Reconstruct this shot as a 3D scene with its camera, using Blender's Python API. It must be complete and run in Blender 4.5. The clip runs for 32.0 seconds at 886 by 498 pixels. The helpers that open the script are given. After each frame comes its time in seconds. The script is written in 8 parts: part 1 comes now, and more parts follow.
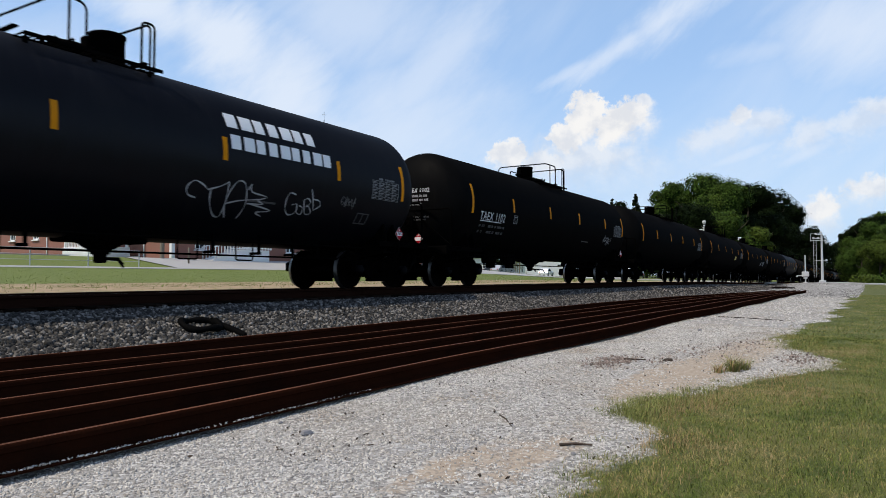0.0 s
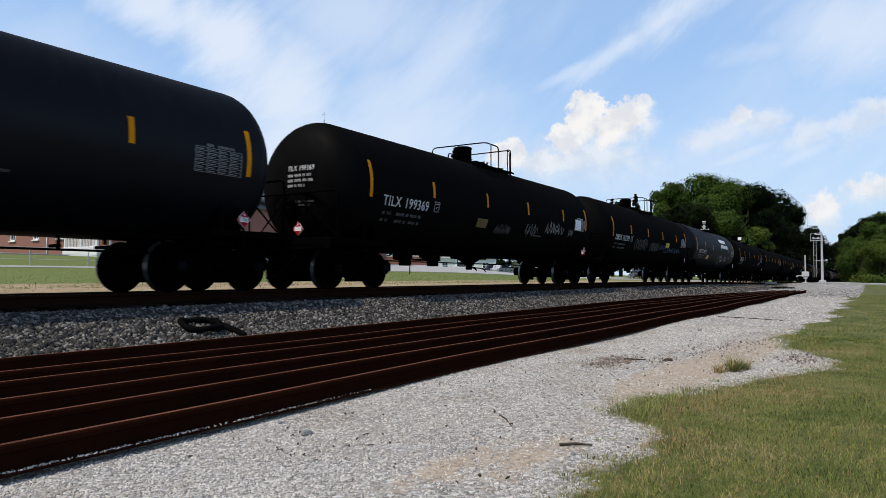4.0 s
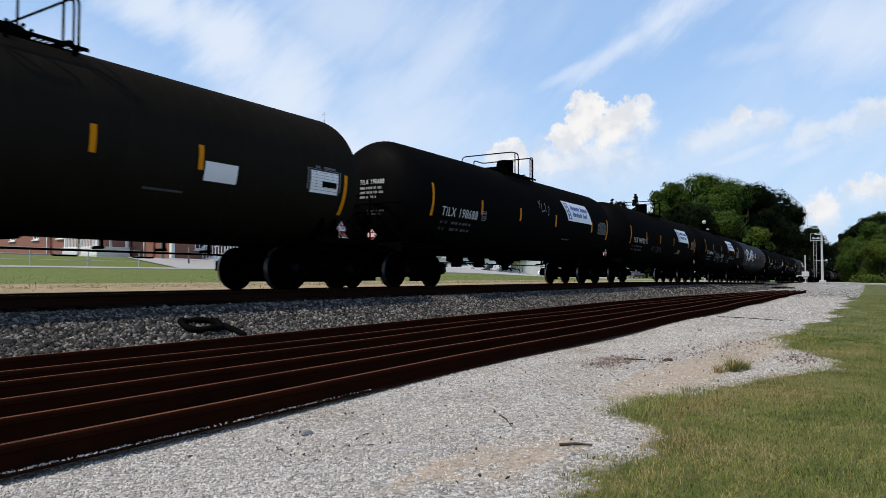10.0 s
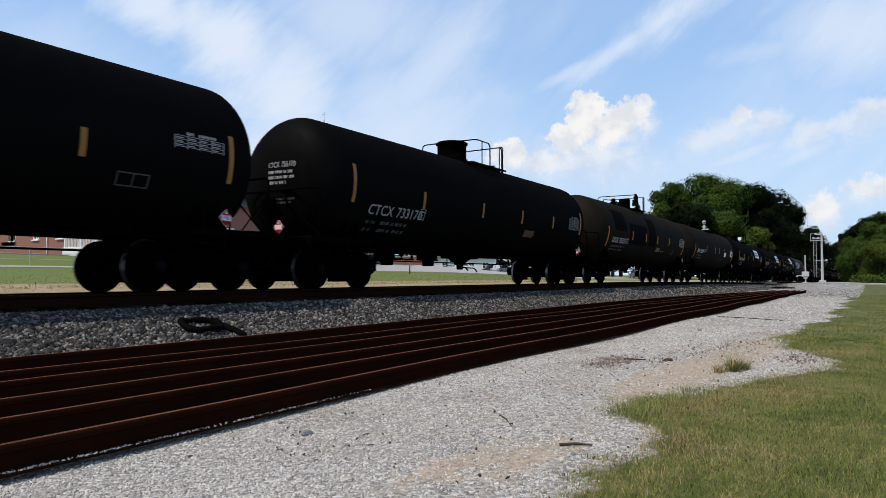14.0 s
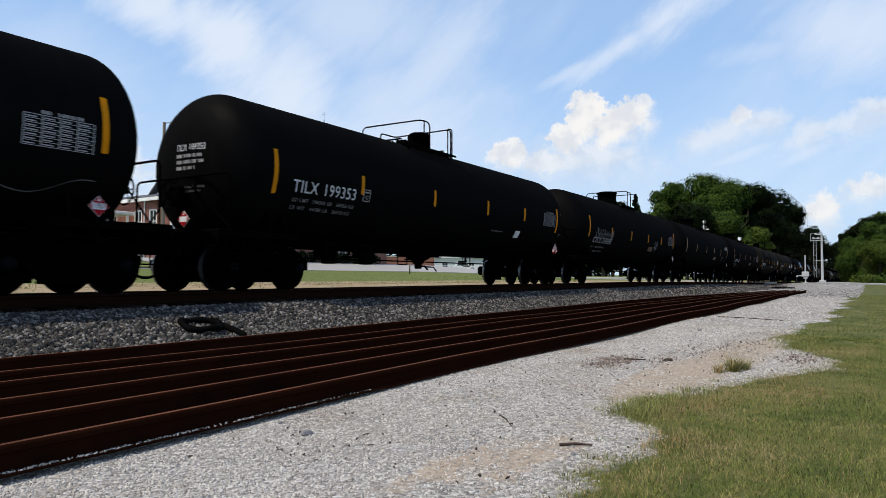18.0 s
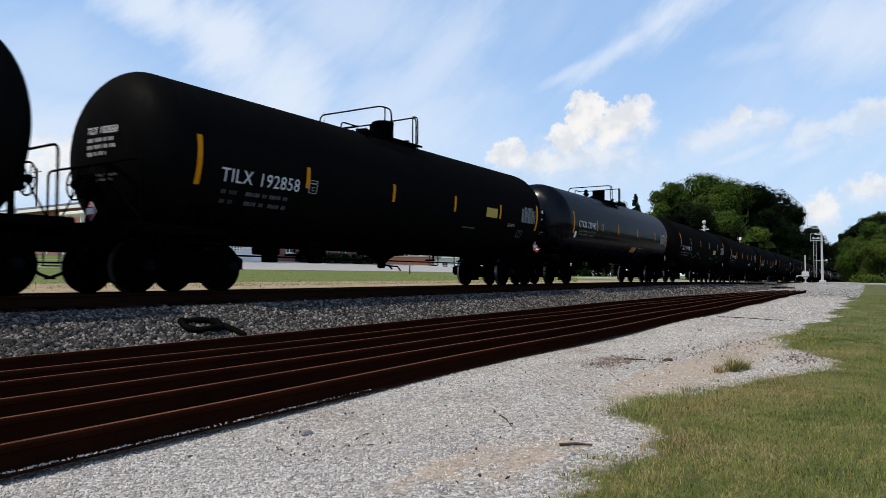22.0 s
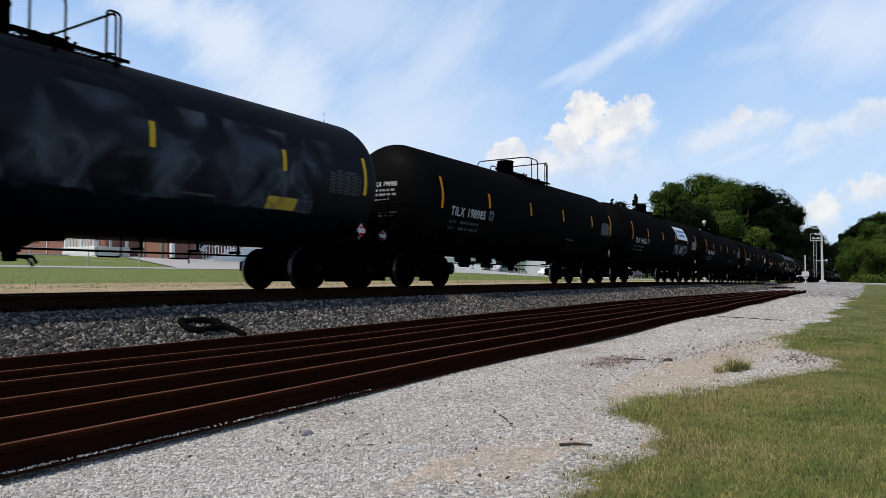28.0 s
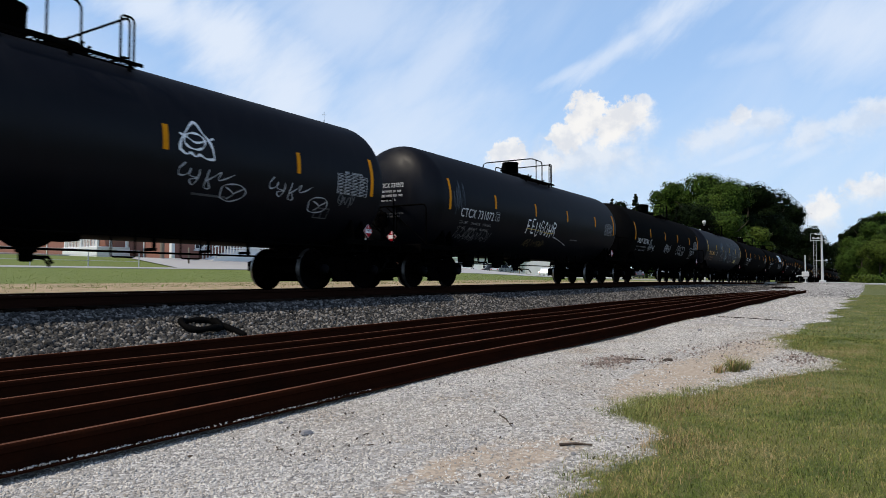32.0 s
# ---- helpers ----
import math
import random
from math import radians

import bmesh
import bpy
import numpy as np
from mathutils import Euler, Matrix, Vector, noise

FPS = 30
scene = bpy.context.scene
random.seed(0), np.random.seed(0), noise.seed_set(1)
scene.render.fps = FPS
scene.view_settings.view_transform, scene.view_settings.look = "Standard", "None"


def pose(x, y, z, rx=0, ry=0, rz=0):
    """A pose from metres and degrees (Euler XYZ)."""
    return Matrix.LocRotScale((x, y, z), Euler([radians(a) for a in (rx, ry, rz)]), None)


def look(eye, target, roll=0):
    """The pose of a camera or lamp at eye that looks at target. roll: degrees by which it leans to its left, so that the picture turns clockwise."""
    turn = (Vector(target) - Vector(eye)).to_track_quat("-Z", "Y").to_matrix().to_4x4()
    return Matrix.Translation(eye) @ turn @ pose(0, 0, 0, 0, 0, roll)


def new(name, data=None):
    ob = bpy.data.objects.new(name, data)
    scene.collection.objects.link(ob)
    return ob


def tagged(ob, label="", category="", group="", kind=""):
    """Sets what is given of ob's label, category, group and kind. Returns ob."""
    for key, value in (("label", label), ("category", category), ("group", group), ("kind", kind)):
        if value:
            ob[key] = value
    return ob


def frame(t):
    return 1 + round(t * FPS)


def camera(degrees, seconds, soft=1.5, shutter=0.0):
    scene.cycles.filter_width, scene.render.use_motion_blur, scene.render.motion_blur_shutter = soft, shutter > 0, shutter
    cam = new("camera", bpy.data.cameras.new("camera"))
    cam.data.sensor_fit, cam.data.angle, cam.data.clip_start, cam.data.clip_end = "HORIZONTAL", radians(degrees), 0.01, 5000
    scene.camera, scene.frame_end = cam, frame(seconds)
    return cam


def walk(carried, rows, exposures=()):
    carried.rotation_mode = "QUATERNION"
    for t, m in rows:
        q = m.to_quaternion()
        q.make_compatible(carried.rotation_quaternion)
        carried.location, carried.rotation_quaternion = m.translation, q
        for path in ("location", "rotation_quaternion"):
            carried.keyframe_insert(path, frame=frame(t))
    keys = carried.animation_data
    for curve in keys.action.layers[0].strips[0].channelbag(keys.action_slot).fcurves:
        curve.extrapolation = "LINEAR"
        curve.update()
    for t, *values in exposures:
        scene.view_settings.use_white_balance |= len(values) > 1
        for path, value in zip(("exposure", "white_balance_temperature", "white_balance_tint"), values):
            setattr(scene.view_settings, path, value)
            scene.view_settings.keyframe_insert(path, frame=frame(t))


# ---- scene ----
SECONDS = 32.0
FOV = 66.3
TRACK_Y = 11.4      # centre of the running track, the camera stands at y = 0
RAIL_Z = 0.73       # top of rail beside the camera, the gravel yard is z = 0
PITCH = 17.62       # coupler to coupler

cam = camera(FOV, SECONDS, soft=0.85, shutter=0.12)
EYE = Vector((0.0, 0.0, 1.0))
AZ, EL = radians(32.27), radians(2.386)
AIM = EYE + Vector((math.cos(AZ) * math.cos(EL), math.sin(AZ) * math.cos(EL), math.sin(EL)))
walk(cam, [(0.0, look(EYE, AIM, 0.0)), (SECONDS, look(EYE, AIM, 0.0))], exposures=[(0.0, 0.0), (SECONDS, 0.0)])

# ---- light ----
SUN_EL, SUN_AZ = radians(57), radians(155)   # azimuth from +x towards +y
sun_dir = Vector((math.cos(SUN_AZ) * math.cos(SUN_EL), math.sin(SUN_AZ) * math.cos(SUN_EL), math.sin(SUN_EL)))
sun = new("sun", bpy.data.lights.new("sun", "SUN"))
sun.data.energy, sun.data.angle, sun.data.color = 3.5, radians(0.53), (1.0, 0.89, 0.74)
sun.matrix_basis = look(sun_dir * 300, (0, 0, 0))


class Nodes:
    """Short hand for a node tree."""

    def __init__(self, tree):
        self.tree = tree
        tree.nodes.clear()

    def add(self, kind, ins=None, **attrs):
        n = self.tree.nodes.new(kind)
        if kind == "ShaderNodeMath" and "operation" in attrs:
            n.operation = attrs["operation"]
        elif kind == "ShaderNodeMapRange" and "clamp" in attrs:
            n.clamp = attrs["clamp"]
        elif kind == "ShaderNodeVectorMath" and "operation" in attrs:
            n.operation = attrs["operation"]
        for key, v in (ins or {}).items():
            if hasattr(v, "is_output"):
                self.tree.links.new(v, n.inputs[key])
            else:
                n.inputs[key].default_value = v
        return n

    def link(self, a, b):
        self.tree.links.new(a, b)

    def math(self, op, a, b=0.0, c=0.0):
        n = self.add("ShaderNodeMath", {0: a, 1: b, 2: c}, operation=op)
        return n.outputs[0]

    def noise(self, vec, scale, detail=4.0, rough=0.55, distortion=0.0):
        n = self.add("ShaderNodeTexNoise", {"Vector": vec, "Scale": scale, "Detail": detail, "Roughness": rough, "Distortion": distortion})
        return n.outputs["Fac"]

    def ramp(self, fac, stops):
        n = self.add("ShaderNodeValToRGB", {"Fac": fac})
        e = n.color_ramp.elements
        e[0].position, e[0].color = stops[0][0], (*stops[0][1], 1)
        e[1].position, e[1].color = stops[-1][0], (*stops[-1][1], 1)
        for pos, col in stops[1:-1]:
            k = e.new(pos)
            k.color = (*col, 1)
        return n.outputs["Color"]

    def span(self, v, a, b, c=0.0, d=1.0):
        n = self.add("ShaderNodeMapRange", {"Value": v, "From Min": a, "From Max": b, "To Min": c, "To Max": d})
        n.interpolation_type = "SMOOTHSTEP"
        return n.outputs["Result"]

    def mix(self, fac, a, b, blend="MIX"):
        n = self.add("ShaderNodeMix")
        n.data_type, n.blend_type = "RGBA", blend
        for key, v in ((0, fac), (6, a), (7, b)):
            if hasattr(v, "is_output"):
                self.link(v, n.inputs[key])
            elif key == 0:
                n.inputs[0].default_value = v
            else:
                n.inputs[key].default_value = (*v, 1)
        return n.outputs[2]


def build_sky():
    w = bpy.data.worlds.new("sky")
    scene.world = w
    w.use_nodes = True
    k = Nodes(w.node_tree)
    vec = k.add("ShaderNodeTexCoord").outputs["Generated"]
    sky = k.add("ShaderNodeTexSky")
    sky.sky_type, sky.sun_disc = "NISHITA", False
    sky.sun_elevation, sky.sun_rotation = SUN_EL, radians(90) - SUN_AZ
    sky.air_density, sky.dust_density, sky.ozone_density = 1.0, 0.6, 2.0
    # bearing (degrees to the left of +x) and height angle of the direction
    sep = k.add("ShaderNodeSeparateXYZ", {0: vec})
    X, Y, Z = sep.outputs
    bear = k.math("MULTIPLY", k.math("ARCTAN2", Y, X), 180 / math.pi)
    alt = k.math("MULTIPLY", k.math("ARCSINE", Z), 180 / math.pi)
    plane = k.add("ShaderNodeCombineXYZ", {0: bear, 1: alt, 2: 0.0}).outputs[0]
    # heaped clouds have lumpy edges, ice clouds are combed out along the high wind
    lumps = k.math("ADD", k.math("MULTIPLY", k.noise(plane, 0.62, 3, 0.5, 0.2), 0.65), k.math("MULTIPLY", k.noise(plane, 2.1, 5, 0.6, 0.3), 0.35))
    rag = k.math("MULTIPLY", k.math("SUBTRACT", lumps, 0.5), 2.0)
    c, s = math.cos(radians(-38)), math.sin(radians(-38))
    along_wind = k.math("ADD", k.math("MULTIPLY", bear, c), k.math("MULTIPLY", alt, s))
    over_wind = k.math("ADD", k.math("MULTIPLY", bear, -s), k.math("MULTIPLY", alt, c))
    combed = k.add("ShaderNodeCombineXYZ", {0: k.math("MULTIPLY", along_wind, 0.38), 1: over_wind, 2: 3.0}).outputs[0]
    wisps = k.math("ADD", k.math("MULTIPLY", k.noise(combed, 0.30, 5, 0.6, 0.4), 0.7), k.math("MULTIPLY", k.noise(combed, 1.1, 5, 0.6, 0.2), 0.3))
    comb = k.math("MULTIPLY", k.math("SUBTRACT", wisps, 0.5), 2.0)

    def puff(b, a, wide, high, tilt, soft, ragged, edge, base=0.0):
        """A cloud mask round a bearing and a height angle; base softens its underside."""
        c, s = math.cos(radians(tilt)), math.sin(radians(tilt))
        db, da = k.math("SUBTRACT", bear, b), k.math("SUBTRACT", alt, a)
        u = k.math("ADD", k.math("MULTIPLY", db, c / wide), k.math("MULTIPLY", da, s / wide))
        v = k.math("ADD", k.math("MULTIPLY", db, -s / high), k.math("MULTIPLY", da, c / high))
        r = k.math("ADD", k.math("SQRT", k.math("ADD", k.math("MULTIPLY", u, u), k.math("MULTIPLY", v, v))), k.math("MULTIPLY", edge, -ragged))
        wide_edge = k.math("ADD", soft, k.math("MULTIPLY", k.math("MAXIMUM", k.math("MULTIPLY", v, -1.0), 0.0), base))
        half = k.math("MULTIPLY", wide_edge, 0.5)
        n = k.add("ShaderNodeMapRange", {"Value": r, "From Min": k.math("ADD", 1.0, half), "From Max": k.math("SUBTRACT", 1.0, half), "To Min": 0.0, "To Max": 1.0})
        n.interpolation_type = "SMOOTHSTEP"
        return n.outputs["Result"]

    def most(items):
        out = items[0]
        for i in items[1:]:
            out = k.math("MAXIMUM", out, i)
        return out

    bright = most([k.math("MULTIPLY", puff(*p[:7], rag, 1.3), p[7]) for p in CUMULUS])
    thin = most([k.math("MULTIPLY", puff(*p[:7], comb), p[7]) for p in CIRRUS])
    # thin veil that goes on round the sky
    veil = k.span(k.noise(combed, 0.10, 5, 0.55, 0.4), 0.40, 0.70, 0.0, 0.34)
    shade = k.span(k.noise(plane, 0.5, 4, 0.55), 0.36, 0.60, 0.35, 1.0)
    base = k.mix(1.0, sky.outputs[0], (SKY_GAIN, SKY_GAIN, SKY_GAIN), "MULTIPLY")
    base = k.mix(k.span(alt, 40.0, 20.0, 0.0, 0.6), base, (0.42, 0.65, 1.02))
    base = k.mix(k.span(alt, 19.0, 2.0, 0.0, 0.72), base, (0.54, 0.71, 0.93))
    col = k.mix(k.math("MAXIMUM", veil, thin), base, (0.80, 0.87, 0.98))
    lit = k.mix(shade, (0.66, 0.70, 0.78), (0.93, 0.92, 0.91))
    col = k.mix(bright, col, lit)
    ground = k.span(alt, -0.5, -3.0)
    col = k.mix(ground, col, (0.10, 0.12, 0.07))
    bg = k.add("ShaderNodeBackground", {"Color": col, "Strength": 1.0})
    k.add("ShaderNodeOutputWorld", {"Surface": bg.outputs[0]})


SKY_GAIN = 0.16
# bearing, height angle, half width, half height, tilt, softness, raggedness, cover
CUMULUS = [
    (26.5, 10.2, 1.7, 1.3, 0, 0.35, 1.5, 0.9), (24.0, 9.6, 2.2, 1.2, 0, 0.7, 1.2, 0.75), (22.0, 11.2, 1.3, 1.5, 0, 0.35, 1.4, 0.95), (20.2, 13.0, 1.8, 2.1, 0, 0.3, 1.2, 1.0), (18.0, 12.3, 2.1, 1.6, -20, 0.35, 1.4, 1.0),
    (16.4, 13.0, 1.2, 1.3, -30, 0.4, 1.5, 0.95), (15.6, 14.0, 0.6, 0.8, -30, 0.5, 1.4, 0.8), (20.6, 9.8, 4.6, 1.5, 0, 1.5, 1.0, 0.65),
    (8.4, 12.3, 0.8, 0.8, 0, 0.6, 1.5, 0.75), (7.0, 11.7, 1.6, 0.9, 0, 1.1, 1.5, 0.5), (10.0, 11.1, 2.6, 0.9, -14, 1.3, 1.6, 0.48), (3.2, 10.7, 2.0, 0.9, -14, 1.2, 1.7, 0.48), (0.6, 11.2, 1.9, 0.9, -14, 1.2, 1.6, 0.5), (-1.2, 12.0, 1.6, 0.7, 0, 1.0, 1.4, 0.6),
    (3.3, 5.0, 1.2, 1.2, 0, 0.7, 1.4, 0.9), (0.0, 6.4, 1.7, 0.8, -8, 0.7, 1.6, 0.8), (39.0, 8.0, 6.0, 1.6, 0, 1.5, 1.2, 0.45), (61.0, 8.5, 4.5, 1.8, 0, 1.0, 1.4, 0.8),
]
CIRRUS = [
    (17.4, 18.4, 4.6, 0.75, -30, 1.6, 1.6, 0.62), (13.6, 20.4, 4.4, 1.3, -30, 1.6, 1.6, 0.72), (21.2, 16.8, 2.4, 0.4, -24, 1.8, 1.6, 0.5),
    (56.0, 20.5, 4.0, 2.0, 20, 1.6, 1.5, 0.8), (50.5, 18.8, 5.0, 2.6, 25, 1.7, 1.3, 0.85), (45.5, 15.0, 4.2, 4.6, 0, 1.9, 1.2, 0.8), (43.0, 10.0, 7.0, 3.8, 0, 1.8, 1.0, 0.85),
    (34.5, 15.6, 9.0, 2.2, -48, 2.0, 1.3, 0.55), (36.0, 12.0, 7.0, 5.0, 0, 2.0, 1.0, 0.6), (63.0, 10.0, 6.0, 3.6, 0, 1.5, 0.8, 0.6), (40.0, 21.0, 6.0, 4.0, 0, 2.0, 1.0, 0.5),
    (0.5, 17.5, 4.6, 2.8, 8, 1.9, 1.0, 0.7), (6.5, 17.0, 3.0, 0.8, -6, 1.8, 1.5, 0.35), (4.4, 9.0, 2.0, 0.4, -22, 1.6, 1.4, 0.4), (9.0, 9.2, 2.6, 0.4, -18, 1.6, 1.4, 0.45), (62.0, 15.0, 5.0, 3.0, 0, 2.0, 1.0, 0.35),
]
build_sky()


# ---- materials ----
def material(name, colour, rough=0.6, metal=0.0, vary=0.25, scale=3.0, grain=0.15, fine=60.0, bump=0.1, dirt=None, dirt_amount=0.0, spec=0.5,
             alpha=1.0, per_object=0.0, islands=0.0, coat=0.0, grit=0.0, bias=0.0):
    """A surface with stains at one scale and grain at another."""
    m = bpy.data.materials.new(name)
    m.use_nodes = True
    k = Nodes(m.node_tree)
    pos = k.add("ShaderNodeTexCoord").outputs["Object"]
    big = k.noise(pos, scale, 5, 0.6)
    small = k.noise(pos, fine, 3, 0.6)
    c = Vector(colour)
    col = k.mix(big, tuple(c * (1 - vary)), tuple(c * (1 + vary)))
    col = k.mix(k.math("MULTIPLY", small, grain * 2), col, tuple(c * 0.55))
    if dirt:
        col = k.mix(k.math("MULTIPLY", k.span(k.noise(pos, scale * 0.6, 6, 0.65), 0.45, 0.7), dirt_amount), col, dirt)
    if per_object or islands:
        rnd = k.add("ShaderNodeObjectInfo").outputs["Random"] if per_object else k.add("ShaderNodeNewGeometry").outputs["Random Per Island"]
        amount = per_object or islands
        f = k.span(rnd, 0.0, 1.0, 1.0 - amount, 1.0 + amount)
        if bias:
            f = k.math("ADD", k.math("MULTIPLY", k.math("POWER", rnd, bias), 4.3), 0.15)
        grey = k.add("ShaderNodeCombineXYZ", {0: f, 1: f, 2: f}).outputs[0]
        col = k.mix(1.0, col, grey, "MULTIPLY")
    b = k.add("ShaderNodeBsdfPrincipled", {"Metallic": metal, "Specular IOR Level": spec, "Coat Weight": coat, "Coat Roughness": 0.15})
    k.link(col, b.inputs["Base Color"])
    r = k.span(big, 0.3, 0.7, max(0.02, rough - 0.1), min(1, rough + 0.1))
    k.link(r, b.inputs["Roughness"])
    if bump:
        h = k.math("ADD", small, k.math("MULTIPLY", big, grit))
        n = k.add("ShaderNodeBump", {"Strength": bump, "Distance": 0.02, "Height": h})
        k.link(n.outputs[0], b.inputs["Normal"])
    o = k.add("ShaderNodeOutputMaterial", {"Surface": b.outputs[0]})
    return m


def streaked_paint(name, colour, rough, streak, amount, spec=0.02, rim=1.0):
    """Tank paint with rain streaks and road film that run down the shell."""
    m = bpy.data.materials.new(name)
    m.use_nodes = True
    k = Nodes(m.node_tree)
    pos = k.add("ShaderNodeTexCoord").outputs["Object"]
    stretched = k.add("ShaderNodeMapping", {"Vector": pos, "Scale": (2.6, 1.0, 0.25)}).outputs[0]
    run = k.span(k.noise(stretched, 2.2, 6, 0.65), 0.48, 0.75)
    blot = k.noise(pos, 0.7, 5, 0.6)
    small = k.noise(pos, 90, 2, 0.6)
    c = Vector(colour)
    col = k.mix(blot, tuple(c * 0.7), tuple(c * 1.3))
    col = k.mix(k.math("MULTIPLY", run, amount), col, streak)
    wear = k.span(k.math("ADD", blot, k.math("MULTIPLY", run, 0.4)), 0.3, 0.9, rough - 0.08, rough + 0.14)
    b = k.add("ShaderNodeBsdfDiffuse", {"Color": col})
    g = k.add("ShaderNodeBsdfGlossy", {"Color": (1, 1, 1, 1), "Roughness": wear})
    n = k.add("ShaderNodeBump", {"Strength": 0.05, "Distance": 0.01, "Height": k.math("ADD", small, k.math("MULTIPLY", blot, 3.0))})
    k.link(n.outputs[0], b.inputs["Normal"])
    k.link(n.outputs[0], g.inputs["Normal"])
    # gloss grows a little towards a grazing view
    facing = k.add("ShaderNodeLayerWeight", {"Blend": 0.5}).outputs["Facing"]
    fac = k.math("MULTIPLY", k.math("ADD", 1.0, k.math("MULTIPLY", k.math("POWER", facing, 4.0), rim)), spec)
    x = k.add("ShaderNodeMixShader", {0: fac, 1: b.outputs[0], 2: g.outputs[0]})
    k.add("ShaderNodeOutputMaterial", {"Surface": x.outputs[0]})
    return m


M = {}
M["tank"] = streaked_paint("black_tank_paint", (0.0030, 0.0030, 0.0031), 0.50, (0.0058, 0.0053, 0.0048), 0.4, 0.0016, 5.0)
M["tank_gloss"] = streaked_paint("blue_black_tank_paint", (0.0028, 0.0033, 0.0056), 0.40, (0.006, 0.0066, 0.009), 0.5, 0.011, 6.0)
M["tank_shiny"] = streaked_paint("shiny_blue_black_paint", (0.0013, 0.0018, 0.0040), 0.18, (0.003, 0.0036, 0.0066), 0.4, 0.013, 10.0)
M["tank_brown"] = streaked_paint("weathered_tank_paint", (0.0105, 0.0088, 0.0062), 0.52, (0.017, 0.014, 0.0095), 0.6, 0.0035, 4.0)
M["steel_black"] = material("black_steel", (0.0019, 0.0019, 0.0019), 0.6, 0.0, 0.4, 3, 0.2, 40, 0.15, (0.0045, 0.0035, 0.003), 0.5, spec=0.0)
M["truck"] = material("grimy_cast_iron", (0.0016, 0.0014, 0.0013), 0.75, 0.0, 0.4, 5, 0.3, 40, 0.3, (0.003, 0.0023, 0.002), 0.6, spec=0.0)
M["tread"] = material("worn_wheel_steel", (0.17, 0.165, 0.16), 0.35, 0.9, 0.2, 5, 0.2, 50, 0.1)
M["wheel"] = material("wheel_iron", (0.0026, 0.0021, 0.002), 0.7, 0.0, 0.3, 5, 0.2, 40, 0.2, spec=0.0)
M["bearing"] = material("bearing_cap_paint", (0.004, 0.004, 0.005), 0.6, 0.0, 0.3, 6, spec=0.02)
M["amber"] = material("amber_reflective_tape", (0.66, 0.245, 0.004), 0.6, 0, 0.12, 2, 0.1, 80, 0.05, (0.3, 0.13, 0.02), 0.3, spec=0.05)
M["white_mark"] = material("white_stencil_paint", (0.62, 0.63, 0.64), 0.6, 0, 0.1, 2, 0.15, 60, 0.05)
M["grey_mark"] = material("faded_stencil_paint", (0.055, 0.055, 0.058), 0.65, 0, 0.2, 3)
M["orange_mark"] = material("orange_stencil_paint", (0.55, 0.28, 0.04), 0.6, 0, 0.15, 2)
M["yellow_label"] = material("yellow_label_film", (0.46, 0.32, 0.025), 0.5, 0, 0.15, 3)
M["rust_label"] = material("faded_yellow_label", (0.11, 0.075, 0.013), 0.6, 0, 0.25, 3)
M["orange_label"] = material("orange_label_film", (0.36, 0.145, 0.012), 0.55, 0, 0.2, 3)
M["sign_white"] = material("white_vinyl_panel", (0.78, 0.79, 0.80), 0.4, 0, 0.05, 1.5, 0.08)
M["sign_blue"] = material("blue_vinyl", (0.06, 0.12, 0.33), 0.45, 0, 0.1, 3)
M["red"] = material("red_placard_film", (0.34, 0.008, 0.016), 0.6, 0, 0.1, 4, spec=0.05)
M["chalk"] = material("white_spray_paint", (0.42, 0.43, 0.45), 0.7, 0, 0.35, 5, 0.4, 50)
M["chalk_mid"] = material("worn_spray_paint", (0.24, 0.245, 0.26), 0.7, 0, 0.4, 5, 0.4, 50)
M["chalk_dim"] = material("thin_spray_paint", (0.12, 0.12, 0.125), 0.7, 0, 0.4, 5, 0.4, 50)
M["blue_spray"] = material("blue_grey_spray_paint", (0.055, 0.075, 0.10), 0.65, 0, 0.4, 3, 0.4, 40)
M["vivid_spray"] = material("blue_spray_paint", (0.035, 0.10, 0.24), 0.65, 0, 0.3, 5, 0.3, 50)
# Rust darkened so that the shade on the loose rails' sides is in its colour.
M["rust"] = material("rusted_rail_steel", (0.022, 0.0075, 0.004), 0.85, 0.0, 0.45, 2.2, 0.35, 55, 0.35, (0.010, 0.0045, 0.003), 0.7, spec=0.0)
M["rail_head"] = material("worn_rail_head", (0.06, 0.045, 0.038), 0.5, 0.3, 0.3, 2, 0.2, 40, 0.1)
M["rail_dark"] = material("grimy_running_rail", (0.020, 0.009, 0.006), 0.8, 0.0, 0.35, 2, 0.3, 50, 0.3, spec=0.0)
M["tie"] = material("creosoted_timber", (0.018, 0.013, 0.010), 0.85, 0, 0.35, 3, 0.35, 45, 0.4, per_object=0.35, spec=0.0)
M["ballast"] = material("granite_ballast", (0.066, 0.061, 0.055), 0.85, 0, 0.35, 9, 0.3, 90, 0.3, islands=1.0, bias=3.2)
M["pebble"] = material("limestone_chips", (0.50, 0.48, 0.445), 0.85, 0, 0.22, 1.6, 0.25, 120, 0.25, (0.30, 0.25, 0.19), 0.7, islands=0.38, spec=0.15)
M["weed"] = material("weed_leaves", (0.185, 0.20, 0.048), 0.7, 0, 0.3, 6, 0.1, 30, 0, islands=0.4)
M["straw"] = material("dry_stalks", (0.32, 0.22, 0.10), 0.8, 0, 0.3, 6, 0.1, 30, 0, islands=0.4)
M["yard_stone"] = material("worn_yard_gravel", (0.30, 0.295, 0.285), 0.9, 0, 0.3, 0.3, 0.2, 60, 0.1, islands=0.55, spec=0.1)
